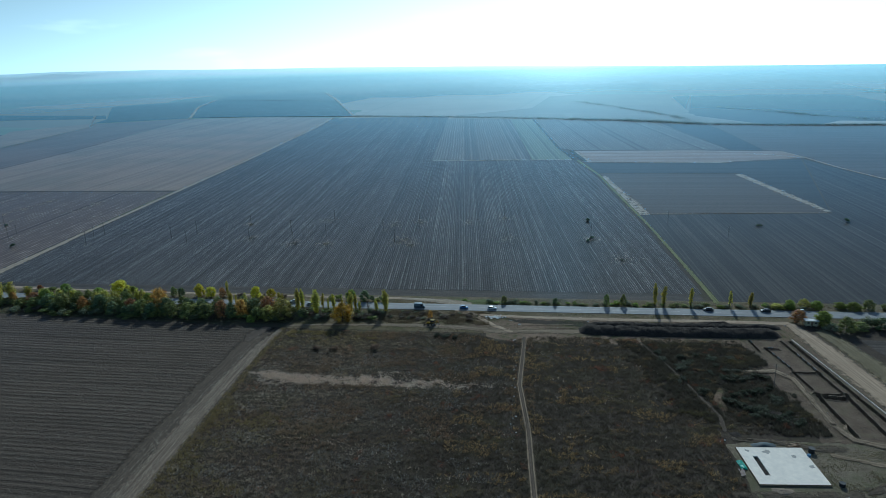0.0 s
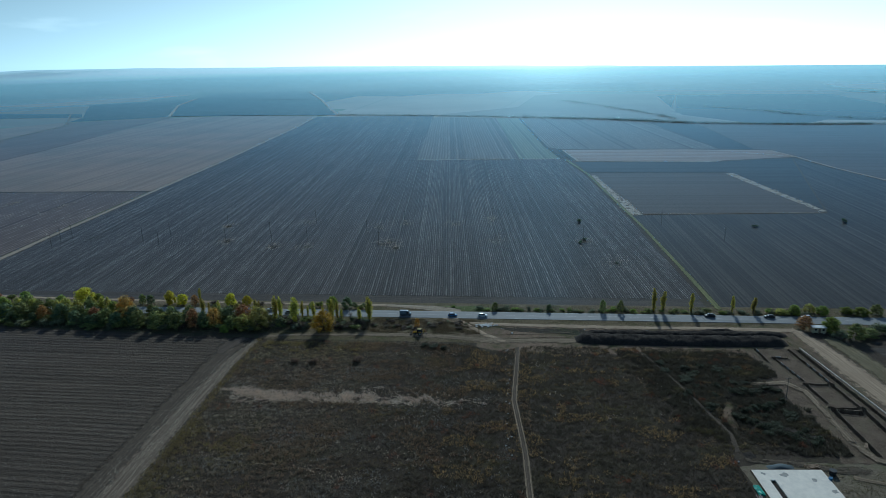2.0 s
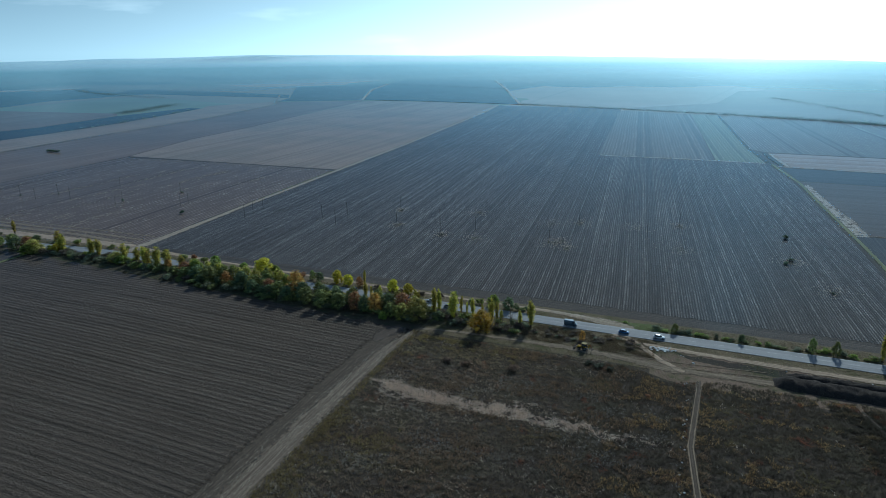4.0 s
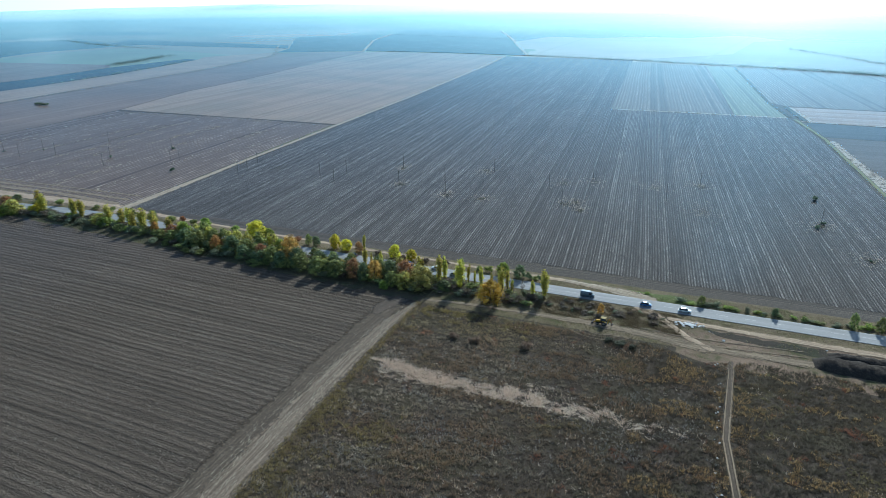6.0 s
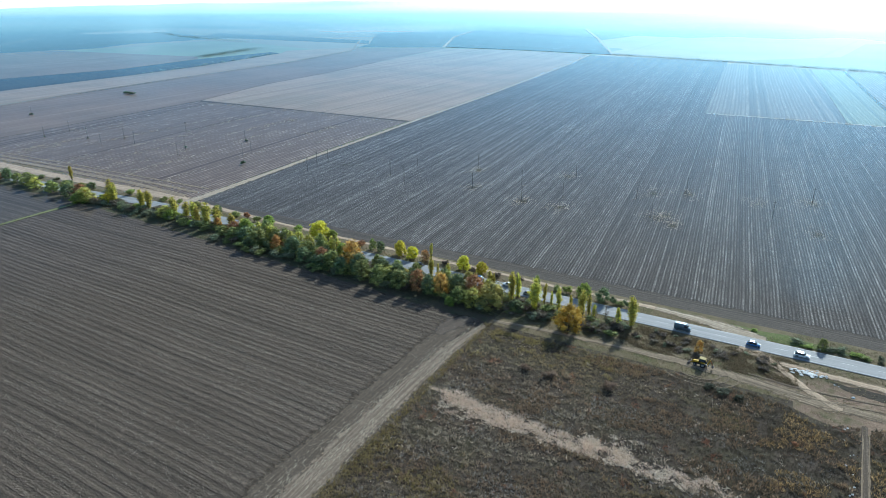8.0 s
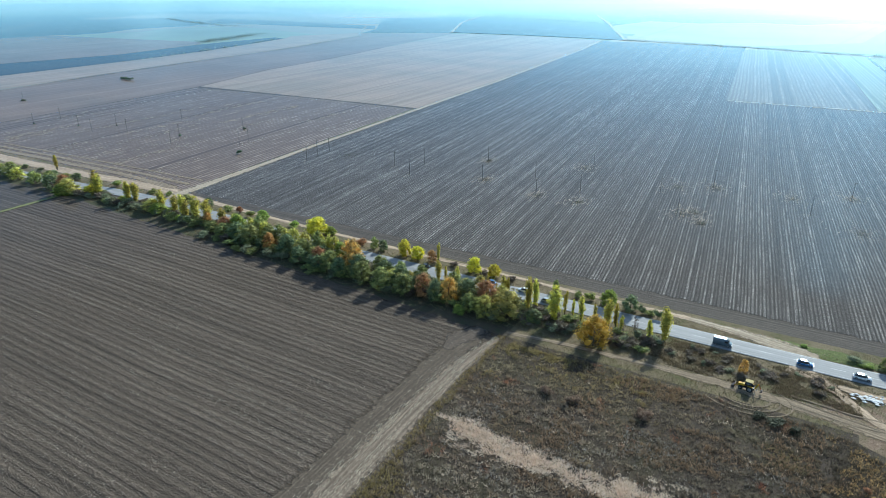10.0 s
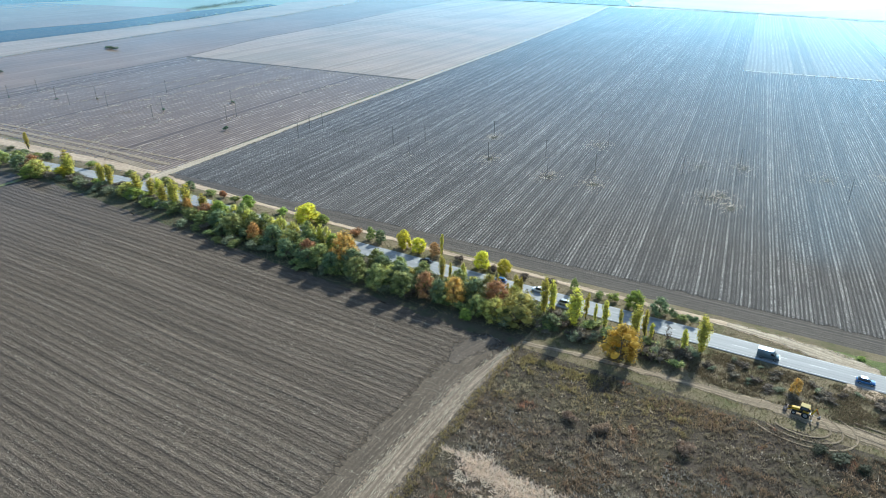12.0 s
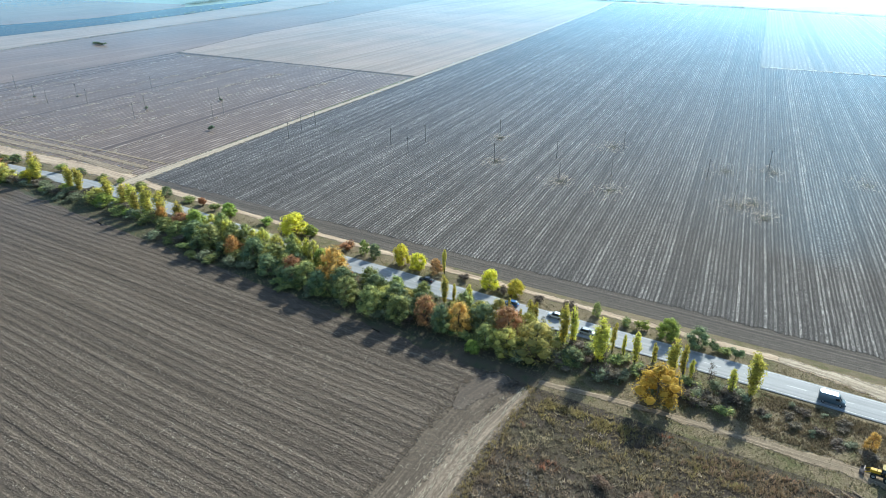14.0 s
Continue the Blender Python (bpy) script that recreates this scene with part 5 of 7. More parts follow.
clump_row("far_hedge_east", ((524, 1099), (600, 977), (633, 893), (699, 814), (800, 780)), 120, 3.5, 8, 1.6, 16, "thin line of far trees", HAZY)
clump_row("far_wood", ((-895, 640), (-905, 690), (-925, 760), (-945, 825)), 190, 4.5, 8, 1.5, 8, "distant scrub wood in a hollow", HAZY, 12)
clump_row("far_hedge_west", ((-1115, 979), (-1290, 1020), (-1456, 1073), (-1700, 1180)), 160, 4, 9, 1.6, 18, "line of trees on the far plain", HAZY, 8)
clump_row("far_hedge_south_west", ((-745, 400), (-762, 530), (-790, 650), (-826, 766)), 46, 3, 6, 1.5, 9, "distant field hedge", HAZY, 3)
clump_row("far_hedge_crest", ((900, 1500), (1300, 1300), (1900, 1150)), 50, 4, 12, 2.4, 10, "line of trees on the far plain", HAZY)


# ---- weeds and grass ----
def tufts(name, count, area, keep, low, high, blades, width, seed, material, label, lean=0.5):
    """Tufts of a few bent blades each, strewn over an area where keep() lets them stand."""
    rng = np.random.default_rng(seed)
    x0, x1, y0, y1 = area
    p = np.stack([rng.uniform(x0, x1, count), rng.uniform(y0, y1, count)], 1)
    p = p[[keep(a, b, rng) for a, b in p]]
    n = len(p)
    h = rng.uniform(low, high, n) * (0.6 + 0.8 * rng.random(n) ** 2)
    verts, faces = [], []
    base = 0
    allv = np.zeros((n, blades, 3, 3))
    for k in range(blades):
        a = rng.uniform(0, 2 * math.pi, n)
        out = np.stack([np.cos(a), np.sin(a)], 1)
        side = np.stack([-out[:, 1], out[:, 0]], 1)
        foot = p + out * (rng.uniform(0.02, 0.3, n) * h)[:, None]
        w = (width * rng.uniform(0.6, 1.3, n))[:, None]
        tip = foot + out * (h * lean * rng.uniform(0.2, 1.4, n))[:, None]
        allv[:, k, 0, :2], allv[:, k, 1, :2], allv[:, k, 2, :2] = foot - side * w, foot + side * w, tip
        allv[:, k, 2, 2] = h * rng.uniform(0.7, 1.1, n)
    allv[..., 2] += 0.03
    me = bpy.data.meshes.new(name)
    flat = allv.reshape(-1, 3)
    me.from_pydata(flat.tolist(), [], np.arange(len(flat)).reshape(-1, 3).tolist())
    me.materials.append(material)
    return tagged(new(name, me), label, "weeds", "", "stuff")


def pale_band(x, y):
    """How far a place lies inside the bleached strip of grass, 1 in its middle."""
    mid = -72.0 - min(max(x - 20, 0), 40) * 0.05 + 0.8 * math.sin(x * 0.11)
    half = 4.6 * min(1, max(0, (x - 14) / 10)) * min(1, max(0.0, (114 - x) / 45)) + 0.05
    return (1 - abs(y - mid + noise.noise((x * 0.12, y * 0.12, 0)) * 3.0) / half) * min(1, 0.25 + max(0, 100 - x) / 65) - 0.35 * max(0, noise.noise((x * 0.09, y * 0.2, 77)))


def in_scrub(x, y):
    """The dark overgrown heaps beside the building site."""
    ragged = noise.noise((x * 0.2, y * 0.2, 44)) * 2.2 + noise.noise((x * 0.7, y * 0.7, 45)) * 1.2
    west = x + y * 0.3 + noise.noise((x * 0.08, y * 0.08, 12)) * 9 + noise.noise((x * 0.4, y * 0.4, 2)) * 8 > 150
    east = x + ragged < np.interp(-y, (30, 38, 51, 55, 58, 60, 67, 73, 83, 92, 103), (206, 211, 213, 199, 200, 209, 210, 214, 213.4, 217, 218))
    if -97 < y < -67 and abs(x - np.interp(-y, (67, 78, 85, 97), (191.5, 187.2, 187.8, 189.2)) + ragged * 0.4) < 1.5:
        return False
    return west and east and np.interp(x, (186, 195, 203, 212, 218), (-91, -92.5, -99, -104, -103.5)) + ragged < y < -33


def weeds_here(x, y, rng):
    if x < 13.3 + (-28 - y) * 0.012 + noise.noise((0, y * 0.2, 0)) * 1.2:
        return False
    if abs(x - np.interp(-y, (33, 72, 101, 134, 200), (121.5, 119.5, 122.3, 123.6, 127)) + noise.noise((0, y * 0.5, 5)) * 0.5) < 1.15:
        return False
    if x > 96 and y > -30 - 5.5 * math.exp(-((x - 113) / 9) ** 2) - noise.noise((x * 0.15, 0, 3)) * 2:
        return False
    if y > -29.5 + noise.noise((x * 0.15, 1, 0)) * 1.5:
        return False
    if abs(x - np.interp(-y, (33, 50, 64, 78, 88, 98), (169, 175, 179, 182.4, 185, 184))) < 0.6 and y > -98:
        return False
    if in_scrub(x, y) and rng.random() < 0.85:
        return False
    if x > 208 and y > -104 or x > 182 and -200 < y < -98:
        return False
    if pale_band(x, y) > 0.15 and rng.random() < 0.9:
        return False
    return rng.random() < 0.8 + noise.noise((x * 0.09, y * 0.13, 5)) * 0.5 + noise.noise((x * 0.35, y * 0.7, 21)) * 0.65 + noise.noise((x * 1.3, y * 1.6, 22)) * 0.4


tufts("tall_weeds", 56000, (14, 212, -160, -28), lambda x, y, r: noise.noise((x * 0.35, y * 0.7, 21)) + noise.noise((x * 1.1, y * 1.3, 25)) * 0.7 > 0.1 and weeds_here(x, y, r), 0.6, 1.15, 8, 0.06, 23, WEEDS, "taller clumps of dry brown weeds", 0.75)
tufts("weeds", 150000, (14, 212, -160, -28), weeds_here, 0.28, 0.56, 5, 0.080, 3, WEEDS, "dense dry brown and rusty weeds", 0.55)
def straw_flecks(name, count, place, seed, label, long=0.9, wide=0.09, material=STRAW_DULL, lift=0.26):
    """Loose straw lying flat, each length its own blade."""
    rng = np.random.default_rng(seed)
    verts, faces = [], []
    for k in range(count):
        spot = place(rng)
        if spot is None:
            continue
        x, y, turn = spot
        a = turn + rng.normal() * 0.18
        l, w = long * rng.uniform(0.4, 1.1) / 2, wide * rng.uniform(0.6, 1.4) / 2
        c, s = math.cos(a), math.sin(a)
        z = lift + rng.uniform(0, 0.06)
        n = len(verts)
        verts += [(x - c * l + s * w, y - s * l - c * w, z), (x + c * l + s * w, y + s * l - c * w, z), (x + c * l - s * w, y + s * l + c * w, z + 0.05), (x - c * l - s * w, y - s * l + c * w, z + 0.02)]
        faces.append((n, n + 1, n + 2, n + 3))
    tagged(new(name, mesh_of(name, verts, faces, material)), label, "straw", "", "stuff")


def by_track(rng):
    y = rng.uniform(-165, -30)
    mid = float(np.interp(-y, (29, 42, 70, 105, 145, 220), (13, 10.5, 9, 9.2, 10, 13)))
    half = float(np.interp(-y, (29, 42, 70, 105, 145), (1, 3, 4.5, 5.5, 7)))
    x = mid - half * 0.2 + rng.normal() * half * 0.55
    if x > mid + half * 0.9 or noise.noise((x * 0.9, y * 0.06, 4)) < -0.05:
        return None
    return x, y, math.pi / 2 + (0.12 if y < -60 else -0.1)


straw_flecks("track_straw", 4500, by_track, 41, "pale straw strewn along the track", 0.9, 0.07)


def in_field(rng):
    x, y = rng.uniform(-150, 8), rng.uniform(-150, -30)
    if noise.noise((x * 0.02, y * 0.9, 6)) < 0.08:
        return None
    return x, y, 0.0 + rng.normal() * 0.5


straw_flecks("field_straw", 42000, in_field, 42, "straw lying in rows on the stubble field", 0.4, 0.07)


def in_band(rng):
    x, y = rng.uniform(14, 112), rng.uniform(-86, -62)
    if pale_band(x, y) * 0.95 + noise.noise((x * 0.22, y * 0.4, 3)) * 1.3 + noise.noise((x * 0.8, y * 0.8, 13)) * 0.7 < 0.15 + rng.random() * 1.0:
        return None
    return x, y, rng.normal() * 0.9


straw_flecks("bleached_litter", 56000, in_band, 43, "flattened bleached grass in ragged patches", 0.7, 0.11, LITTER, 0.16)
tufts("bleached_grass", 26000, (14, 112, -86, -62), lambda x, y, r: pale_band(x, y) + noise.noise((x * 0.25, y * 0.4, 3)) * 0.8 > 0.05 + r.random() * 0.9, 0.45, 0.95, 6, 0.055, 4, STRAW, "strip of bleached dry grass", 1.1)
tufts("bleached_tufts", 16000, (16, 205, -160, -34), lambda x, y, r: weeds_here(x, y, r) and noise.noise((x * 0.05, y * 0.12, 8)) + noise.noise((x * 0.4, y * 0.6, 18)) * 0.5 - max(0, x - 90) * 0.006 > 0.2, 0.4, 0.8, 5, 0.045, 14, STRAW, "scattered bleached grass tufts", 1.0)


def verge_here(x, y, rng):
    if x < 14:
        return -24 + 0.1 * max(0, -x - 100) < y < -4 or 4.5 < y - road_mid(x) < 8.5
    if x < 104:
        track = np.interp(x, (13, 32, 57, 76, 95, 104), (-26, -23.5, -22.4, -22, -23, -24.5))
        return -30 < y < -4.4 and (abs(y - track) > 1.3 or rng.random() < 0.15) or 4.4 < y < 8.0
    return -8 < y < -4.6 or 4.6 < y < 13 or (-36 < y < -12.5 and x < 240 and rng.random() < 0.3 + 0.7 * noise.noise((x * 0.08, y * 0.15, 2)))


tufts("verge_grass", 75000, (-260, 265, -36, 16), verge_here, 0.12, 0.42, 5, 0.075, 6, GRASS, "rough yellowing grass on the road verges", 0.7)
tufts("field_edge_grass", 20000, (12, 36, -165, -28), lambda x, y, r: -1.3 < x - 13.3 - (-28 - y) * 0.012 - noise.noise((0, y * 0.2, 0)) * 1.2 < 1.3 + r.random() ** 2 * max(0, -80 - y) * 0.5 * (0.5 + noise.noise((x * 0.15, y * 0.15, 66))), 0.35, 0.8, 6, 0.06, 7, OLIVE_GRASS, "fringe of dry grass along the track", 0.6)
tufts("weeds_beyond", 17000, (14, 205, -300, -160), weeds_here, 0.5, 0.9, 5, 0.2, 61, WEEDS, "dense dry brown and rusty weeds", 0.55)
tufts("slab_weeds", 11000, (180, 232, -170, -129), lambda x, y, r: r.random() < 0.55 + noise.noise((x * 0.12, y * 0.2, 31)) * 1.2, 0.35, 0.9, 7, 0.075, 62, SCRUB_WEEDS, "dark rough weeds before the slab", 0.6)
tufts("slab_grass", 9000, (205, 252, -128, -102), lambda x, y, r: r.random() < 0.4 + noise.noise((x * 0.1, y * 0.2, 33)), 0.12, 0.35, 6, 0.07, 63, GRASS, "thin dry grass round the slab", 0.7)
tufts("fringe_grass", 9000, (244, 275, -150, -16), lambda x, y, r: abs(x - np.interp(-y, (16, 45, 72, 95, 150), (246, 251, 253.5, 257, 271))) < 4.5 * r.random(), 0.2, 0.5, 6, 0.07, 64, GRASS, "dry grass along the dusty track", 0.7)
PATCHES = ((39.6, 111, 3.4), (29, 152, 3.2), (47, 160, 3.4), (110, 122.5, 3.6), (82, 160, 3.4), (49, 103, 2.0), (-24, 165, 3.0), (-29, 104, 2.4), (-8, 104, 2.6), (-64, 116, 2.4), (-79, 152, 2.0), (178, 77, 3.0), (165, 118, 3.0), (44, 116, 2.4), (108, 173, 3.0))
CLUMPS = PATCHES


def field_clump(rng):
    x, y, r = CLUMPS[rng.integers(len(CLUMPS))]
    return x + rng.normal() * r * 1.5, y + rng.normal() * r * 2.0, rng.uniform(0, 6.28)


straw_flecks("field_straw_patches", 3600, field_clump, 73, "pale straw and dead weeds heaped over ploughed rows", 0.7, 0.12, STRAW, 0.32)
CLUMPS = [(x + 0.8, y - 1.2, r * 0.3) for x, y, r in PATCHES] + [(48, 244, 5.0), (-160, 120, 2.0)]
straw_flecks("field_weed_patches", 1500, field_clump, 72, "dark weed patches scattered over ploughed rows", 0.7, 0.2, LEAF["black"], 0.36)


def left_smudge(rng):
    x, y = rng.uniform(-445, -195), rng.uniform(36, 262)
    if noise.noise((x * 0.12, y * 0.012, 16)) < 0.28:
        return None
    return x, y, math.pi / 2 + 0.035


straw_flecks("field_straw_rows", 7000, left_smudge, 74, "pale straw lying in broken rows", 4.0, 0.3, STRAW_DULL, 0.12)
tufts("golden_grass", 46000, (96, 205, -135, -31), lambda x, y, r: noise.noise((x * 0.07, y * 0.13, 81)) + noise.noise((x * 0.3, y * 0.4, 82)) * 0.45 > 0.22 + max(0, x - 160) * 0.004 and not in_scrub(x, y) and weeds_here(x, y, r), 0.45, 0.85, 6, 0.06, 83, GOLD_GRASS, "clumps of golden dry grass", 0.6)
tufts("olive_grass", 12000, (17, 66, -50, -31), lambda x, y, r: noise.noise((x * 0.08, y * 0.15, 84)) + noise.noise((x * 0.35, y * 0.45, 92)) * 0.6 > 0.05 + max(0, x - 38) * 0.02 + max(0, -40 - y) * 0.06 + r.random() * 0.3 and weeds_here(x, y, r), 0.4, 0.8, 6, 0.06, 85, OLIVE_GRASS, "olive-yellow dry grass in drifts", 0.6)
tufts("olive_grass", 26000, (14, 70, -140, -84), lambda x, y, r: noise.noise((x * 0.07, y * 0.11, 94)) + noise.noise((x * 0.35, y * 0.45, 95)) * 0.6 > -0.05 + max(0, x - 24) * 0.02 + max(0, y + 100) * 0.03 + r.random() * 0.35 and weeds_here(x, y, r), 0.4, 0.8, 5, 0.06, 96, OLIVE_GRASS, "olive-yellow dry grass in drifts", 0.6)
tufts("grey_weeds", 40000, (18, 118, -165, -52), lambda x, y, r: noise.noise((x * 0.07, y * 0.12, 86)) + noise.noise((x * 0.35, y * 0.45, 87)) * 0.5 > 0.15 and weeds_here(x, y, r), 0.35, 0.7, 6, 0.05, 88, GREY_WEEDS, "pale grey dead weeds in drifts", 0.7)
tufts("rust_weeds", 30000, (40, 125, -110, -30), lambda x, y, r: noise.noise((x * 0.06, y * 0.11, 89)) + noise.noise((x * 0.3, y * 0.4, 90)) * 0.4 > 0.12 and weeds_here(x, y, r), 0.45, 0.85, 6, 0.06, 91, RUST_WEEDS, "rust-brown dead weeds in drifts", 0.6)
tufts("verge_weeds", 16000, (54, 106, -20, -5), lambda x, y, r: r.random() < 0.5 + noise.noise((x * 0.15, y * 0.3, 41)) * 1.3, 0.2, 0.55, 6, 0.07, 65, GRASS, "patchy dead weeds beside the road", 0.7)
tufts("scrub_weeds", 38000, (160, 216, -98, -33), lambda x, y, r: in_scrub(x, y) and abs(x - np.interp(-y, (33, 50, 64, 78, 88, 98), (169, 175, 179, 182.4, 185, 184))) > 0.7 and r.random() < 0.6 + noise.noise((x * 0.2, y * 0.2, 5)) * 0.5 + noise.noise((x * 0.6, y * 0.6, 15)), 0.5, 1.2, 7, 0.085, 51, SCRUB_WEEDS, "dense dark weeds over dug heaps", 0.6)


# ---- the building site ----
CONCRETE = plain("pale_concrete", (0.90, 0.81, 0.68), 0.8, 0, 0.10, 0.6)
WET_CONCRETE = plain("stained_concrete", (0.40, 0.37, 0.32), 0.85, 0, 0.2, 1.2)
PLANK = plain("form_boards", (0.30, 0.21, 0.13), 0.8, 0, 0.25, 2.0)
STEEL = plain("rusty_steel", (0.16, 0.13, 0.12), 0.6, 0.5, 0.3, 2.0)
MESH_BLUE = plain("steel_mesh", (0.07, 0.095, 0.105), 0.8, 0.0, 0.3, 0.8)
TARP = plain("green_tarpaulin", (0.03, 0.34, 0.24), 0.5, 0, 0.15, 1.0)
SAND = earth_mat("heaped_sand", (0.24, 0.185, 0.135), (0.34, 0.27, 0.20), (0.45, 0.37, 0.28), 0.8, heaped=True)
RUBBLE = plain("white_rubble", (0.66, 0.65, 0.61), 0.85, 0, 0.2, 1.5)

TRENCHES = (  # ends of each trench, its width and depth
    ((213.4, -29), (214.2, -39.5), 0.94, 0.9), ((217.4, -36.5), (220.6, -53.5), 1.01, 0.8), ((217.4, -37), (222.6, -37), 0.65, 0.7), ((225.8, -29), (229.2, -56), 1.08, 0.9),
    ((220, -56.6), (229.4, -56.4), 1.15, 1.1), ((220.4, -57), (221.8, -68.5), 1.01, 1.0), ((229, -57), (231, -72), 1.15, 1.1), ((221.4, -72), (231.4, -72), 1.15, 1.2),
    ((221.8, -72), (222.8, -97), 1.22, 1.2), ((231.2, -72), (232.2, -97), 1.30, 1.2), ((224, -74), (229.5, -74.5), 2.16, 1.0), ((229.2, -28.5), (237.8, -100), 1.37, 1.3))


def site_height(x, y):
    if min(x - PIT[0], PIT[1] - x, y - PIT[2], PIT[3] - y) < 0.3:
        return 0.0
    z = 0.05 + noise.noise((x * 0.35, y * 0.35, 1)) * 0.16 + noise.noise((x * 1.3, y * 1.3, 5)) * 0.06
    for (x0, y0), (x1, y1), w, deep in TRENCHES:
        dx, dy = x1 - x0, y1 - y0
        k = min(max(((x - x0) * dx + (y - y0) * dy) / (dx * dx + dy * dy), 0), 1)
        d = math.hypot(x - x0 - k * dx, y - y0 - k * dy) + noise.noise((x * 0.9, y * 0.9, 9)) * 0.15
        if d < w * 0.5:
            return -deep
        if d < w * 0.5 + 0.9:
            z += 0.35 * (1 - (d - w * 0.5) / 0.9)
    return z


def site():
    xs, ys = np.linspace(PIT[0], PIT[1], 117), np.linspace(PIT[2], PIT[3], 291)
    verts = []
    for x0 in xs:
        for y in ys:
            # columns lean with the trenches away from the plot's sides
            x = float(x0 - 0.12 * (y + 65) * min(1, (x0 - PIT[0]) / 7, (PIT[1] - x0) / 7))
            verts.append((x, float(y), site_height(x, float(y))))
    w = len(ys)
    faces = [(i * w + j, (i + 1) * w + j, (i + 1) * w + j + 1, i * w + j + 1) for i in range(len(xs) - 1) for j in range(w - 1)]
    structure("earth_site", mesh_of("earth_site", verts, faces, PLOT), "dug building plot with foundation trenches", "ground")


site()


def ridge(name, points, height, width, label, material=SPOIL, seed=0, rough=0.5):
    """A long bank of heaped earth, lumpy, with sloping sides."""
    line = []
    for (x0, y0), (x1, y1) in zip(points, points[1:]):
        n = max(2, int(math.hypot(x1 - x0, y1 - y0) / 0.9))
        line += [(x0 + (x1 - x0) * k / n, y0 + (y1 - y0) * k / n) for k in range(n)]
    line.append(points[-1])
    verts, faces, cross = [], [], 11
    for k, (x, y) in enumerate(line):
        xa, ya = line[max(k - 1, 0)]
        xb, yb = line[min(k + 1, len(line) - 1)]
        d = math.hypot(xb - xa, yb - ya) or 1
        nx, ny = (yb - ya) / d, -(xb - xa) / d
        end = min(1, k / 3.5, (len(line) - 1 - k) / 3.5)
        for c in range(cross):
            f = c / (cross - 1) * 2 - 1
            h = height * end * (1 - abs(f) ** 2.6) * (0.8 + rough * noise.noise((x * 0.25, f, seed)) + 0.35 * noise.noise((x * 0.9, f * 3, seed)))
            h += noise.noise((x * 0.8, y * 0.8 + f * 2, seed + 3)) * 0.35 * height * 0.5 * (1 - abs(f)) * end
            o = f * width / 2 * (0.75 + 0.25 * end + 0.15 * noise.noise((x * 0.3, seed, 1)))
            verts.append((x + nx * o, y + ny * o, max(h, 0) - (0.04 if abs(f) == 1 else -0.04)))
    for k in range(len(line) - 1):
        for c in range(cross - 1):
            a = k * cross + c
            faces.append((a, a + 1, a + cross + 1, a + cross))
    me = mesh_of(name, verts, faces, material, True)
    if sum(p.normal.z for p in me.polygons) < 0:
        me.flip_normals()
    return tagged(new(name, me), label, "earth bank")


ridge("earth_bank", [(150, -16.5), (175, -16.6), (200, -16), (231, -15.6)], 1.5, 5.0, "long low bank of dark dug earth", seed=2, rough=0.2)
ridge("earth_bank", [(145, -23), (160, -23.5), (185, -23.6), (210, -23.2), (228, -22.5)], 2.8, 8.5, "long high bank of dark dug earth", seed=5, rough=0.2)
ridge("earth_bank", [(198, -13.4), (206, -13.2), (212, -13.4)], 1.6, 4, "small heap of dark earth beside a track", seed=7)
ridge("earth_bank", [(192, -82), (203, -87), (211, -93)], 0.8, 7, "overgrown heap of dark earth", seed=11)
ridge("earth_bank", [(186, -97), (187.5, -100)], 1.4, 4, "small dark heap of dug earth", seed=12)
ridge("earth_bank", [(191.3, -69), (187.4, -78), (187.8, -85)], 0.4, 3.4, "low pale heap of dug earth", TRODDEN, 13)
ridge("earth_bank", [(188.7, -66.5), (196, -63.2), (203, -61.5), (209, -60.8)], 0.6, 4.6, "overgrown heap of dark earth", SPOIL, 16, 0.7)
ridge("earth_bank", [(194.5, -75), (202, -72), (209.5, -67.5)], 0.55, 4.6, "overgrown heap of dark earth", SPOIL, 17, 0.7)
ridge("sand_heap", [(188, -125), (191, -125.5), (194, -125)], 0.8, 3.2, "small heap of brown sand beside the slab", SAND, 14)


def rubble():
    """Tipped white rubble: broken flat lumps in a loose spread."""
    rng = random.Random(15)
    ob = thing("rubble_heap", pose(108.5, -10.9, 0.2, 0, 0, -4), "flat heap of white rubble beside the track", "rubble heap")
    for k in range(70):
        x, y = rng.gauss(0, 2.2), rng.gauss(0, 0.8)
        bm = bmesh.new()
        bmesh.ops.create_icosphere(bm, subdivisions=1, radius=1.0)
        size = rng.uniform(0.2, 0.6)
        for v in bm.verts:
            v.co = Vector((x + v.co.x * size * rng.uniform(0.7, 1.4), y + v.co.y * size * rng.uniform(0.5, 1.0), v.co.z * 0.16 * rng.uniform(0.6, 1.3) + 0.06))
        part("lump", bm, RUBBLE, ob)


rubble()


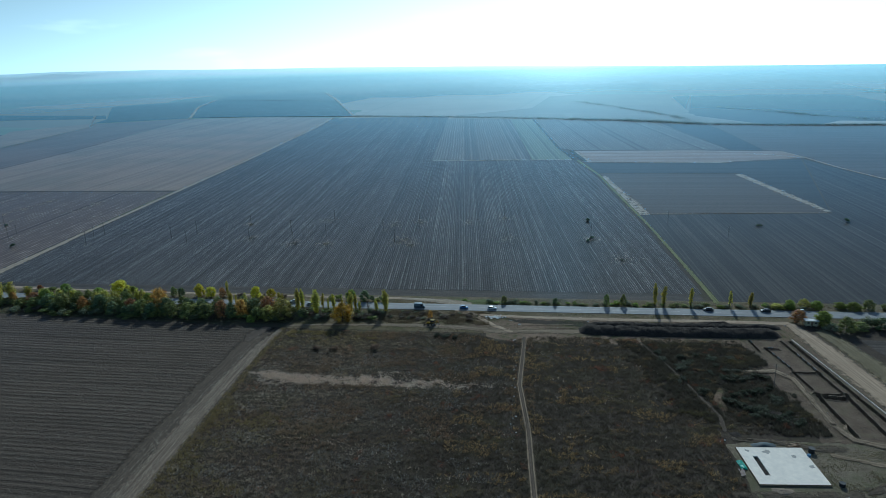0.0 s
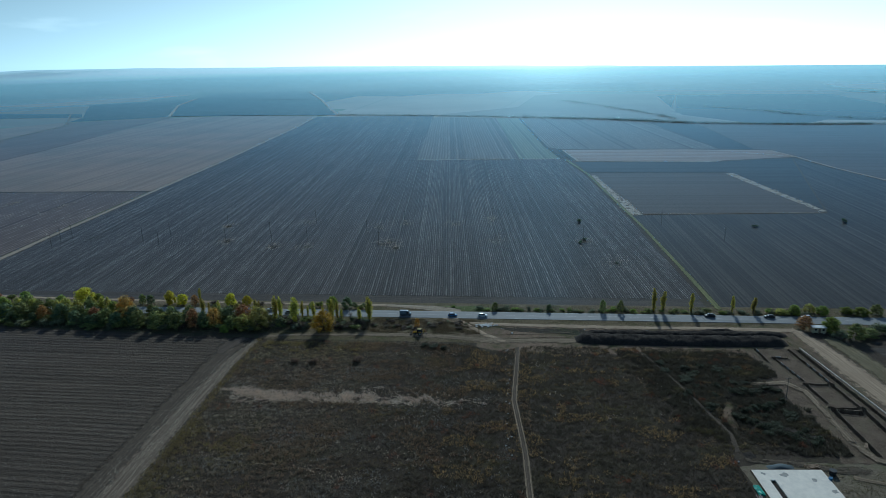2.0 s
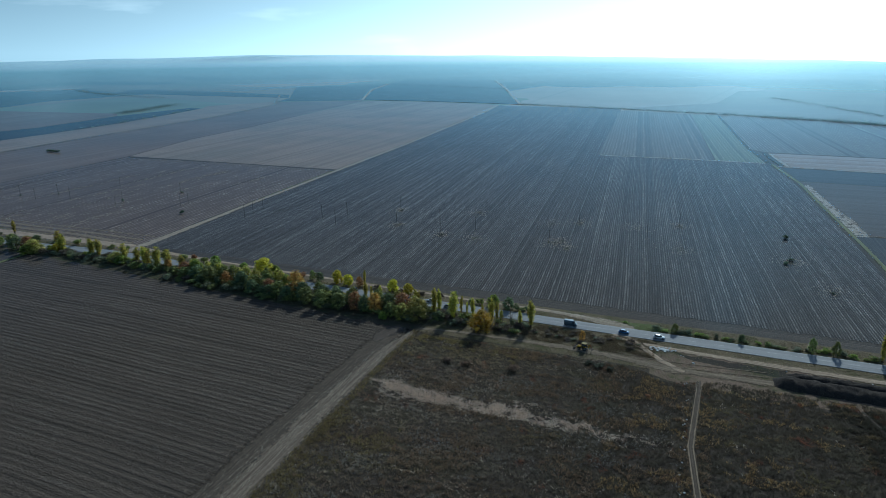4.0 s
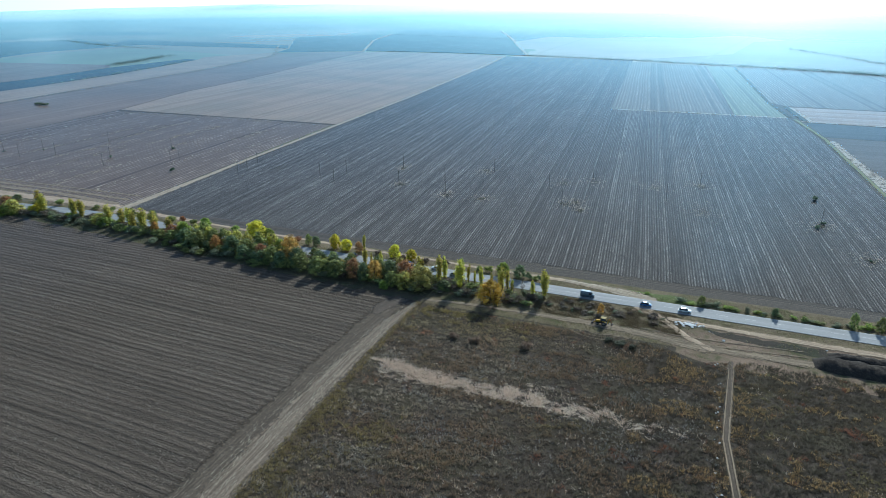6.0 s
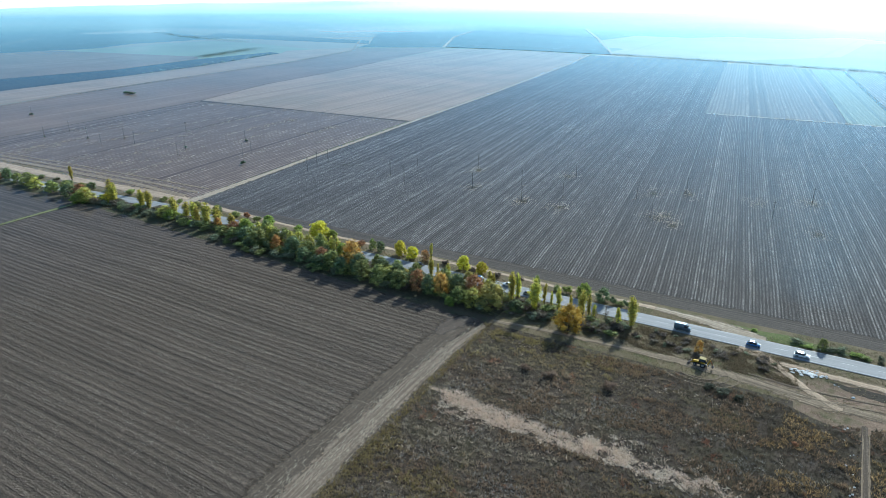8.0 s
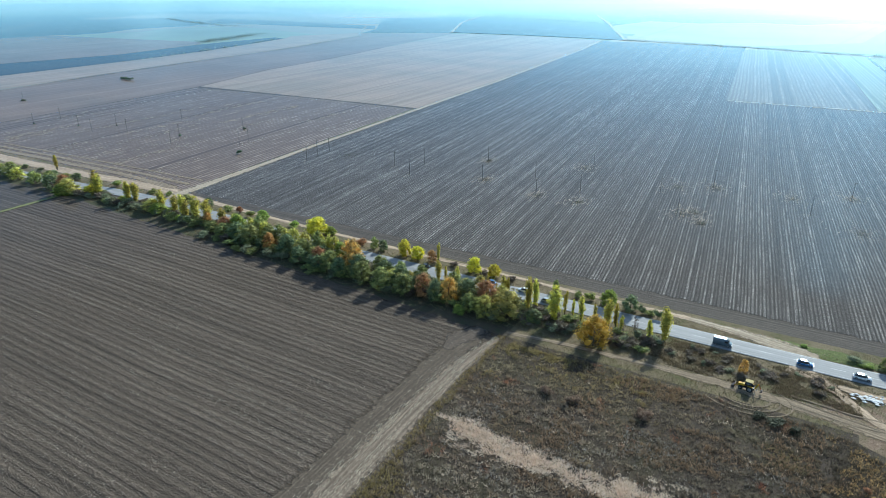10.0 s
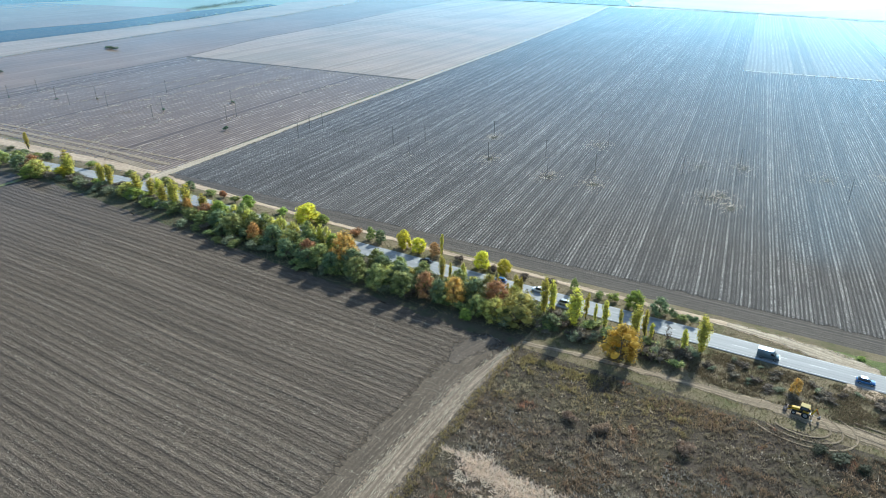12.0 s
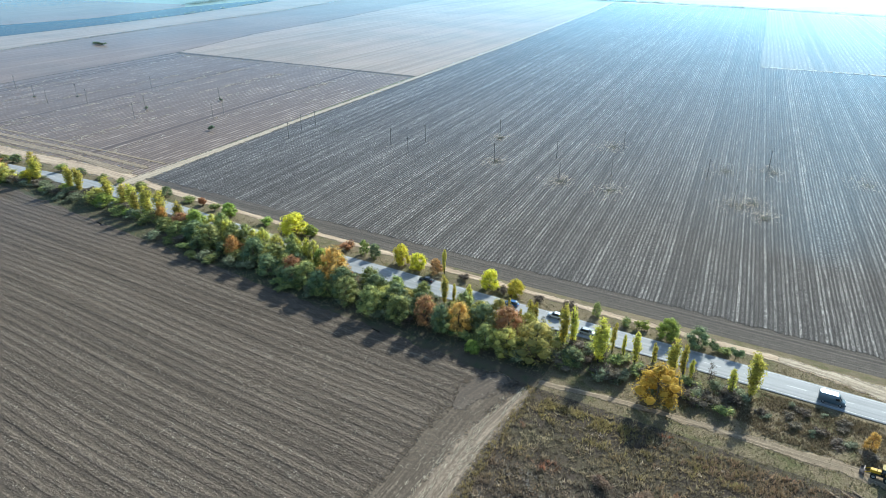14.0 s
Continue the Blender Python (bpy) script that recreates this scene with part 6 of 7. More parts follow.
def slab():
    """Concrete floor slab with a slot left open in it and boards round its edge."""
    turn = pose(194.6, -114, 0, 0, 0, 3.5)
    ob = thing("floor_slab", turn, "pale concrete floor slab with an open slot", "concrete slab")
    bm = bmesh.new()
    cuts_x, cuts_y = (-9.6, -6.4, -5.0, 9.6), (-8.6, -4.7, 4.2, 8.6)
    for i in range(3):
        for j in range(3):
            if i == 1 and j == 1:
                continue
            box(bm, cuts_x[i], cuts_x[i + 1], cuts_y[j], cuts_y[j + 1], -0.1, 0.5)
    bmesh.ops.remove_doubles(bm, verts=bm.verts, dist=0.001)
    part("deck", bm, CONCRETE, ob, "pale concrete deck")
    bm = bmesh.new()
    box(bm, -6.4, -5.0, -4.7, 4.2, -0.3, 0.1)
    part("slot_floor", bm, SPOIL, ob, "dark earth in the open slot")
    for a, b, c, d in ((-9.72, 9.72, -8.72, -8.61), (-9.72, 9.72, 8.61, 8.72), (-9.72, -9.61, -8.6, 8.6), (9.61, 9.72, -8.6, 8.6)):
        bm = bmesh.new()
        box(bm, a, b, c, d, -0.1, 0.55, 0.02)
        part("form_board", bm, PLANK, ob, "brown timber form board")
    rng = random.Random(5)
    for x, y, w in ((-1.5, 6.2, 1.5), (5.4, 4.4, 1.2), (8.2, -0.5, 1.3), (-7.0, 7.0, 1.1)):
        bm = bmesh.new()
        pts = [bm.verts.new((x + math.cos(a) * w * rng.uniform(0.4, 1), y + math.sin(a) * w * rng.uniform(0.3, 0.9), 0.505)) for a in np.linspace(0, 5.6, 9)]
        bm.faces.new(pts)
        part("stain", bm, WET_CONCRETE, ob, "damp grey stain")


slab()


def pile(name, x, y, turn, count, length, size, material, label, category, seed):
    """Lengths of timber or steel lying across each other; each length is a part."""
    rng = random.Random(seed)
    ob = thing(name, pose(x, y, 0.05, 0, 0, turn), label, category)
    for k in range(count):
        bm = bmesh.new()
        z = 0.05 + size * (k // 4) * 1.05
        box(bm, -length / 2, length / 2, -size, size, z, z + size, size * 0.1, pose(rng.uniform(-0.3, 0.3), (k % 4 - 1.5) * size * 2.6, 0, 0, 0, rng.uniform(-14, 14)))
        part("length", bm, material, ob)


pile("timber_pile", 202, -103.3, 10, 12, 4.0, 0.14, PLANK, "loose pile of pale brown timber boards", "timber pile", 3)
pile("timber_pile", 182.6, -118, 80, 9, 3.2, 0.12, STEEL, "dark pile of scrap boards beside the slab", "timber pile", 4)
pile("steel_pile", 222, -92, 60, 7, 3.0, 0.1, PLANK, "loose timber lengths lying on the plot", "timber pile", 6)
ridge("steel_mesh_pile", [(189.5, -104.2), (193, -103.6), (197, -103.4)], 0.75, 2.8, "crumpled pile of blue-grey steel mesh", MESH_BLUE, 21)


def pallets():
    """A short stack of grey pallets: boards on bearers."""
    ob = thing("pallet_stack", pose(206.5, -127.5, 0.05, 0, 0, 12), "short stack of weathered pale pallets", "pallet stack")
    for level in range(3):
        for k in range(3):
            bm = bmesh.new()
            box(bm, -0.6, 0.6, -0.55 + k * 0.5, -0.45 + k * 0.5, level * 0.15, level * 0.15 + 0.11)
            part("bearer", bm, PLANK, ob)
        for k in range(6):
            bm = bmesh.new()
            box(bm, -0.6 + k * 0.22, -0.48 + k * 0.22, -0.6, 0.6, level * 0.15 + 0.112, level * 0.15 + 0.135)
            part("board", bm, RUBBLE, ob)


pallets()


def tarp():
    bm = bmesh.new()
    bmesh.ops.create_grid(bm, x_segments=10, y_segments=14, size=1.0)
    for v in bm.verts:
        v.co = Vector((v.co.x * 0.9, v.co.y * 1.9, 0.55 - 0.3 * v.co.x * v.co.x + noise.noise(v.co * 2.1) * 0.22))
    me = bpy.data.meshes.new("tarpaulin")
    bm.to_mesh(me)
    bm.free()
    me.materials.append(TARP)
    ob = new("tarpaulin", me)
    ob.matrix_world = pose(183.6, -114.5, 0.05, 0, 0, 6)
    solid = ob.modifiers.new("thickness", "SOLIDIFY")
    solid.thickness, solid.offset = 0.5, -1
    tagged(ob, "bright green tarpaulin over stacked goods", "tarpaulin")


tarp()


def drum(x, y, r, h, label, material=STEEL):
    ob = thing("water_drum", pose(x, y, 0.05), label, "drum")
    bm = bmesh.new()
    rod(bm, (0, 0, 0), (0, 0, h), r, r * 0.97, 16)
    part("barrel", bm, material, ob)
    for z in (0.05, h * 0.5, h - 0.04):
        bm = bmesh.new()
        rod(bm, (0, 0, z - 0.03), (0, 0, z + 0.03), r * 1.04, None, 16)
        part("hoop", bm, material, ob)


DARK = plain("dark_plastic", (0.03, 0.03, 0.033), 0.5)
BLUE_PAINT = plain("blue_paint", (0.05, 0.16, 0.30), 0.45)
WHITE_PAINT = plain("white_paint", (0.72, 0.71, 0.68), 0.4)
drum(206, -106.2, 0.9, 1.4, "dark round water drum beside the slab", DARK)
drum(207.6, -121.6, 0.8, 1.1, "dark squat drum beside the slab corner", DARK)
drum(204.2, -108.8, 0.5, 0.9, "blue steel drum at the slab edge", BLUE_PAINT)


def low_wall():
    """A low white precast wall along the trench; each length is a part."""
    ob = thing("low_wall", Matrix(), "low white precast concrete wall beside a trench", "wall")
    pts = [(231.0, -27.5), (236.2, -64.9), (238.9, -85.4), (243, -118), (249, -165)]
    for (x0, y0), (x1, y1) in zip(pts, pts[1:]):
        d = math.hypot(x1 - x0, y1 - y0)
        a = math.degrees(math.atan2(y1 - y0, x1 - x0))
        n = int(d / 3)
        for k in range(n):
            bm = bmesh.new()
            box(bm, -d / n / 2 + 0.02, d / n / 2 - 0.02, -0.14, 0.14, -0.1, 0.40, 0.03)
            f = (k + 0.5) / n
            p = part("wall_length", bm, CONCRETE, ob)
            p.matrix_local = pose(x0 + (x1 - x0) * f, y0 + (y1 - y0) * f, 0, 0, 0, a)


low_wall()


def form_panels():
    for (x0, y0), (x1, y1), n in (((218.6, -40.5), (220.8, -53), 4), ((227.6, -40.5), (229.4, -55.5), 4), ((217.6, -36.2), (222.4, -36.2), 1), ((213.9, -30), (214.1, -31.6), 1)):
        for k in range(n):
            ob = thing("form_panel", pose(x0 + (x1 - x0) * (k + 0.4) / n, y0 + (y1 - y0) * (k + 0.4) / n, 0.1, 0, 0, math.degrees(math.atan2(y1 - y0, x1 - x0))), "pale shuttering panel standing at a trench", "form panel", "shuttering panels")
            bm = bmesh.new()
            box(bm, -1.0, 1.0, -0.06, 0.06, 0, 0.6, 0.01)
            part("panel", bm, WET_CONCRETE, ob)
            for x in (-0.8, 0.8):
                bm = bmesh.new()
                box(bm, x - 0.05, x + 0.05, 0.061, 0.16, 0, 0.66, 0.01)
                part("batten", bm, PLANK, ob)


form_panels()


def hut():
    ob = thing("site_hut", pose(244.5, -12.5, 0.05, 0, 0, -4), "beige site hut with a white roof", "hut")
    wall = plain("beige_sheet_metal", (0.50, 0.43, 0.27), 0.6, 0, 0.12, 1.0)
    bm = bmesh.new()
    box(bm, -2.6, 2.6, -1.2, 1.2, 0.4, 2.7, 0.04)
    body = part("body", bm, wall, ob, "beige sheet-metal body")
    for x in (-2.0, -0.6, 0.8, 2.1):
        bm = bmesh.new()
        box(bm, x - 0.03, x + 0.03, -1.24, -1.2, 0.42, 2.68)
        part("seam", bm, wall, body)
    bm = bmesh.new()
    vs = box(bm, -2.8, 2.8, -1.4, 1.4, 2.7, 2.86, 0.03)
    for v in vs:
        v.co.z += 0.18 * (1 - abs(v.co.y) / 1.4)
    part("roof", bm, WHITE_PAINT, ob, "white sheet roof")
    glass = plain("dark_pane", (0.02, 0.025, 0.03), 0.1, 0, 0.1, 1, 0.6)
    for x in (-1.4, 1.5):
        bm = bmesh.new()
        box(bm, x - 0.4, x + 0.4, -1.26, -1.19, 1.5, 2.2, 0.01)
        part("window", bm, glass, ob, "dark window")
    bm = bmesh.new()
    box(bm, -0.35, 0.5, -1.27, -1.19, 0.45, 2.35, 0.02)
    part("door", bm, plain("brown_door", (0.2, 0.13, 0.08), 0.6), ob, "brown door")
    for x in (-2.0, 0, 2.0):
        bm = bmesh.new()
        box(bm, x - 0.2, x + 0.2, -1, 1, -0.05, 0.4, 0.02)
        part("footing", bm, WET_CONCRETE, ob)


hut()


# ---- poles ----
POLE = plain("weathered_pole", (0.15, 0.135, 0.12), 0.85, 0, 0.25, 1.5)
INSULATOR = plain("porcelain", (0.55, 0.54, 0.5), 0.3)


def pole():
    ob = thing("utility_pole", pose(-119.5, 112, 0.1), "slim grey utility pole with a crossarm", "utility pole", "utility poles")
    bm = bmesh.new()
    rod(bm, (0, 0, -0.2), (0, 0, 9.6), 0.13, 0.08, 8)
    part("shaft", bm, POLE, ob)
    bm = bmesh.new()
    box(bm, -0.9, 0.9, -0.06, 0.06, 8.7, 8.83, 0.01)
    arm = part("crossarm", bm, POLE, ob)
    for x in (-0.8, 0.0, 0.8):
        bm = bmesh.new()
        rod(bm, (x, 0, 8.83), (x, 0, 9.08), 0.05, 0.04, 6)
        part("insulator", bm, INSULATOR, arm)
    return ob


first_pole = pole()
POLES_WEST = ((-536, 131), (-427, 79), (-429, 101), (-391, 92), (-363, 84.5), (-366, 106), (-341, 97), (-280, 86), (-291, 102), (-339, 143), (-240, 108), (-240.5, 116.5), (-274, 144), (-173, 97.5), (-178, 113), (-177.5, 124))
POLES_EAST = ((-103, 102), (-108, 126), (-64.5, 115), (-79, 152), (-29, 103), (-41, 132.5), (-12, 121), (-18, 163), (24.3, 137), (38, 108), (46, 164), (91, 136), (108, 173), (165, 120), (222, 160), (250, 120), (209.4, -67.8), (220.2, -128.5))
pole_rng = random.Random(4)
for x, y in POLES_WEST + POLES_EAST:
    tall = 0.95 if y < 0 else pole_rng.uniform(0.88, 1.0)
    copy_thing(first_pole, pose(x, y, 0.1, pole_rng.uniform(-1.2, 1.2), pole_rng.uniform(-1.2, 1.2), 10 + pole_rng.uniform(-8, 8)) @ Matrix.Diagonal((1, 1, tall, 1)))


def power_line():
    """Two slack wires over the road, from the pole on the site to one in the field."""
    ob = thing("power_line", Matrix(), "two thin dark overhead wires", "power line")
    for off in (-0.8, 0.8):
        bm = bmesh.new()
        a, b = Vector((209.4 + off, -67.8, 8.6)), Vector((165 + off, 120, 8.9))
        last = a
        for k in range(1, 25):
            f = k / 24
            to = a.lerp(b, f) - Vector((0, 0, 14 * f * (1 - f) * 0.7))
            rod(bm, last, to, 0.025, None, 4)
            last = to
        part("wire", bm, DARK, ob)


power_line()


def patch_here(x, y, rng):
    for px, py in POLES_EAST[:15] + POLES_WEST[:14] + ((-119.5, 112),):
        d = math.hypot(x - px, (y - py) * 0.7)
        if d < 6.5 and rng.random() > d / 6.5 + 0.2 and noise.noise((x * 0.5, y * 0.5, 3)) > -0.1:
            return True
    return False


tufts("pole_weeds", 30000, (-300, 180, 80, 180), patch_here, 0.15, 0.35, 5, 0.07, 31, STRAW, "pale weeds left standing round the poles", 0.9)
tufts("pole_weeds_dark", 3000, (-300, 180, 80, 180), patch_here, 0.4, 1.1, 6, 0.14, 32, SCRUB_WEEDS, "dark weeds left standing round the poles", 0.7)


# ---- vehicles ----
GLASS = plain("tinted_glass", (0.018, 0.022, 0.026), 0.06, 0, 0.1, 1.0, 0.8)
TYRE = plain("tyre_rubber", (0.018, 0.018, 0.018), 0.8)
RIM = plain("alloy_rim", (0.45, 0.45, 0.46), 0.35, 0.8)
LAMP = plain("lamp_lens", (0.62, 0.63, 0.62), 0.15)
REAR_LAMP = plain("red_lens", (0.36, 0.02, 0.02), 0.2)


def paint(name, color):
    n = Nodes(name)
    a = n.noise(n.place(), 1.5, 4.0)
    col = n.mix(n.span(a, 0.4, 0.7, 0, 0.25), color, tuple(c * 0.7 + 0.03 for c in color))
    return n.out(n.surface(col, 0.32, None, 0.15, 0.5, Coat_Weight=0.5))


def wheel(ob, x, y, r, w):
    side = 1 if y > 0 else -1
    bm = bmesh.new()
    rod(bm, (x, y - w / 2, r), (x, y + w / 2, r), r, None, 18)
    tyre = part("tyre", bm, TYRE, ob, "black rubber tyre")
    bm = bmesh.new()
    rod(bm, (x, y + side * w * 0.4, r), (x, y + side * (w / 2 + 0.02), r), r * 0.62, r * 0.55, 14)
    part("rim", bm, RIM, tyre, "grey wheel rim")


def loft(rings):
    """A closed skin over rings of points of equal count."""
    bm = bmesh.new()
    rows = [[bm.verts.new(p) for p in ring] for ring in rings]
    n = len(rows[0])
    for a, b in zip(rows, rows[1:]):
        for k in range(n):
            bm.faces.new((a[k], a[(k + 1) % n], b[(k + 1) % n], b[k]))
    bm.faces.new(rows[0][::-1])
    bm.faces.new(rows[-1])
    bmesh.ops.recalc_face_normals(bm, faces=bm.faces)
    for f in bm.faces:
        f.smooth = True
    return bm


def section(x, w, z0, z1, inset=0.12):
    """A rounded upright section across a car."""
    h = w / 2
    return [(x, -h + 0.08, z0), (x, h - 0.08, z0), (x, h, z0 + 0.14), (x, h, z1 - 0.18), (x, h - inset, z1), (x, -h + inset, z1), (x, -h, z1 - 0.18), (x, -h, z0 + 0.14)]


def car(x, y, turn, coat, label, tall=1.0, length=4.4):
    k = length / 4.4
    ob = thing("car", pose(x, y, 0.29, 0, 0, turn), label, "car", "cars on the road")
    rings = [section(px * k, w, 0.26, z * tall) for px, w, z in ((-2.2, 1.5, 0.62), (-2.12, 1.72, 0.86), (-1.6, 1.8, 0.93), (-0.9, 1.8, 0.92), (0.8, 1.8, 0.92), (1.3, 1.79, 0.86), (1.95, 1.7, 0.72), (2.2, 1.42, 0.52))]
    part("body", loft(rings), coat, ob)
    rings = [[(px * k, -w / 2, 0.88 * tall), (px * k, w / 2, 0.88 * tall), (qx * k, v / 2, z * tall), (qx * k, -v / 2, z * tall)] for px, w, qx, v, z in ((-1.95, 1.5, -1.72, 1.2, 1.05), (-1.75, 1.62, -1.25, 1.24, 1.40), (-0.4, 1.68, -0.4, 1.28, 1.46), (0.55, 1.66, 0.2, 1.26, 1.43), (1.15, 1.56, 0.85, 1.3, 1.08))]
    part("windows", loft(rings), GLASS, ob, "dark tinted windows")
    bm = bmesh.new()
    box(bm, -1.3 * k, 0.25 * k, -0.6, 0.6, 1.42 * tall, 1.49 * tall, 0.03)
    part("roof", bm, coat, ob)
    for sx in (-1.35, 1.38):
        for sy in (-0.82, 0.82):
            wheel(ob, sx * k, sy, 0.33, 0.2)
    for sy in (-0.6, 0.6):
        bm = bmesh.new()
        box(bm, 2.0 * k, 2.17 * k, sy - 0.17, sy + 0.17, 0.55 * tall, 0.68 * tall, 0.02)
        part("headlight", bm, LAMP, ob, "clear headlight")
        bm = bmesh.new()
        box(bm, -2.2 * k, -2.1 * k, sy - 0.16, sy + 0.16, 0.66 * tall, 0.8 * tall, 0.02)
        part("tail_light", bm, REAR_LAMP, ob, "red tail light")
        bm = bmesh.new()
        side = 1 if sy > 0 else -1
        box(bm, 0.72 * k, 0.86 * k, side * 0.9 - 0.09, side * 0.9 + 0.09, 0.95 * tall, 1.08 * tall, 0.02)
        part("mirror", bm, coat, ob)
    return ob


BLACK_COAT, BLUE_COAT = paint("black_car_paint", (0.018, 0.019, 0.022)), paint("blue_car_paint", (0.03, 0.12, 0.30))
WHITE_COAT, SILVER_COAT = paint("white_car_paint", (0.72, 0.73, 0.73)), paint("silver_car_paint", (0.38, 0.40, 0.42))
car(205.9, 1.75, 180, BLACK_COAT, "black estate car on the asphalt road", 1.08)
car(230.9, 1.75, 180, BLACK_COAT, "dark saloon car on the asphalt road")
car(246, 1.75, 180, WHITE_COAT, "white car on the road near trees")
car(93, -1.7, 0, BLUE_COAT, "blue hatchback driving on the road", 1.0, 4.1)
car(106.5, -1.7, 0, WHITE_COAT, "white estate car driving on the road")
car(-32.7, 1.9, 180, BLACK_COAT, "black car in tree shade on the road")
car(-5.2, 1.7, 180, BLUE_COAT, "bright blue car on the road", 1.0, 4.1)
car(7.6, 1.7, 180, WHITE_COAT, "white car passing the poplars")
car(17.5, -1.8, 0, SILVER_COAT, "silver car passing the poplars")


def van(x, y, turn):
    ob = thing("van", pose(x, y, 0.29, 0, 0, turn), "grey-blue panel van on the road", "van")
    coat = paint("van_paint", (0.085, 0.12, 0.15))
    rings = [section(px, w, 0.32, z, 0.2) for px, w, z in ((-2.6, 1.8, 2.25), (-2.5, 1.92, 2.36), (0.4, 1.94, 2.38), (1.1, 1.9, 2.28), (1.75, 1.86, 1.35), (2.4, 1.76, 1.12), (2.6, 1.55, 0.8))]
    part("body", loft(rings), coat, ob)
    bm = bmesh.new()
    box(bm, -2.45, 0.9, -0.74, 0.74, 2.385, 2.43, 0.02)
    part("roof", bm, paint("van_roof_paint", (0.24, 0.32, 0.37)), ob, "pale blue-grey roof")
    rings = [[(1.18, -0.78, 2.12), (1.18, 0.78, 2.12), (1.2, 0.76, 2.16), (1.2, -0.76, 2.16)], [(1.78, -0.82, 1.42), (1.78, 0.82, 1.42), (1.82, 0.8, 1.46), (1.82, -0.8, 1.46)]]
    part("windscreen", loft(rings), GLASS, ob, "dark windscreen")
    for sy in (-1, 1):
        bm = bmesh.new()
        box(bm, 0.55, 1.35, sy * 0.955 - 0.02, sy * 0.955 + 0.02, 1.4, 1.95, 0.01)
        part("side_window", bm, GLASS, ob, "dark side window")
        bm = bmesh.new()
        box(bm, 1.35, 1.5, sy * 1.02 - 0.1, sy * 1.02 + 0.1, 1.4, 1.7, 0.02)
        part("mirror", bm, DARK, ob)
        bm = bmesh.new()
        box(bm, 2.42, 2.56, sy * 0.65 - 0.18, sy * 0.65 + 0.18, 0.78, 1.0, 0.02)
        part("headlight", bm, LAMP, ob, "clear headlight")
        for wx in (-1.6, 1.65):
            wheel(ob, wx, sy * 0.86, 0.36, 0.22)
    bm = bmesh.new()
    box(bm, 2.5, 2.68, -0.85, 0.85, 0.34, 0.6, 0.04)
    part("bumper", bm, DARK, ob, "dark plastic bumper")


van(71.6, -1.8, 0)


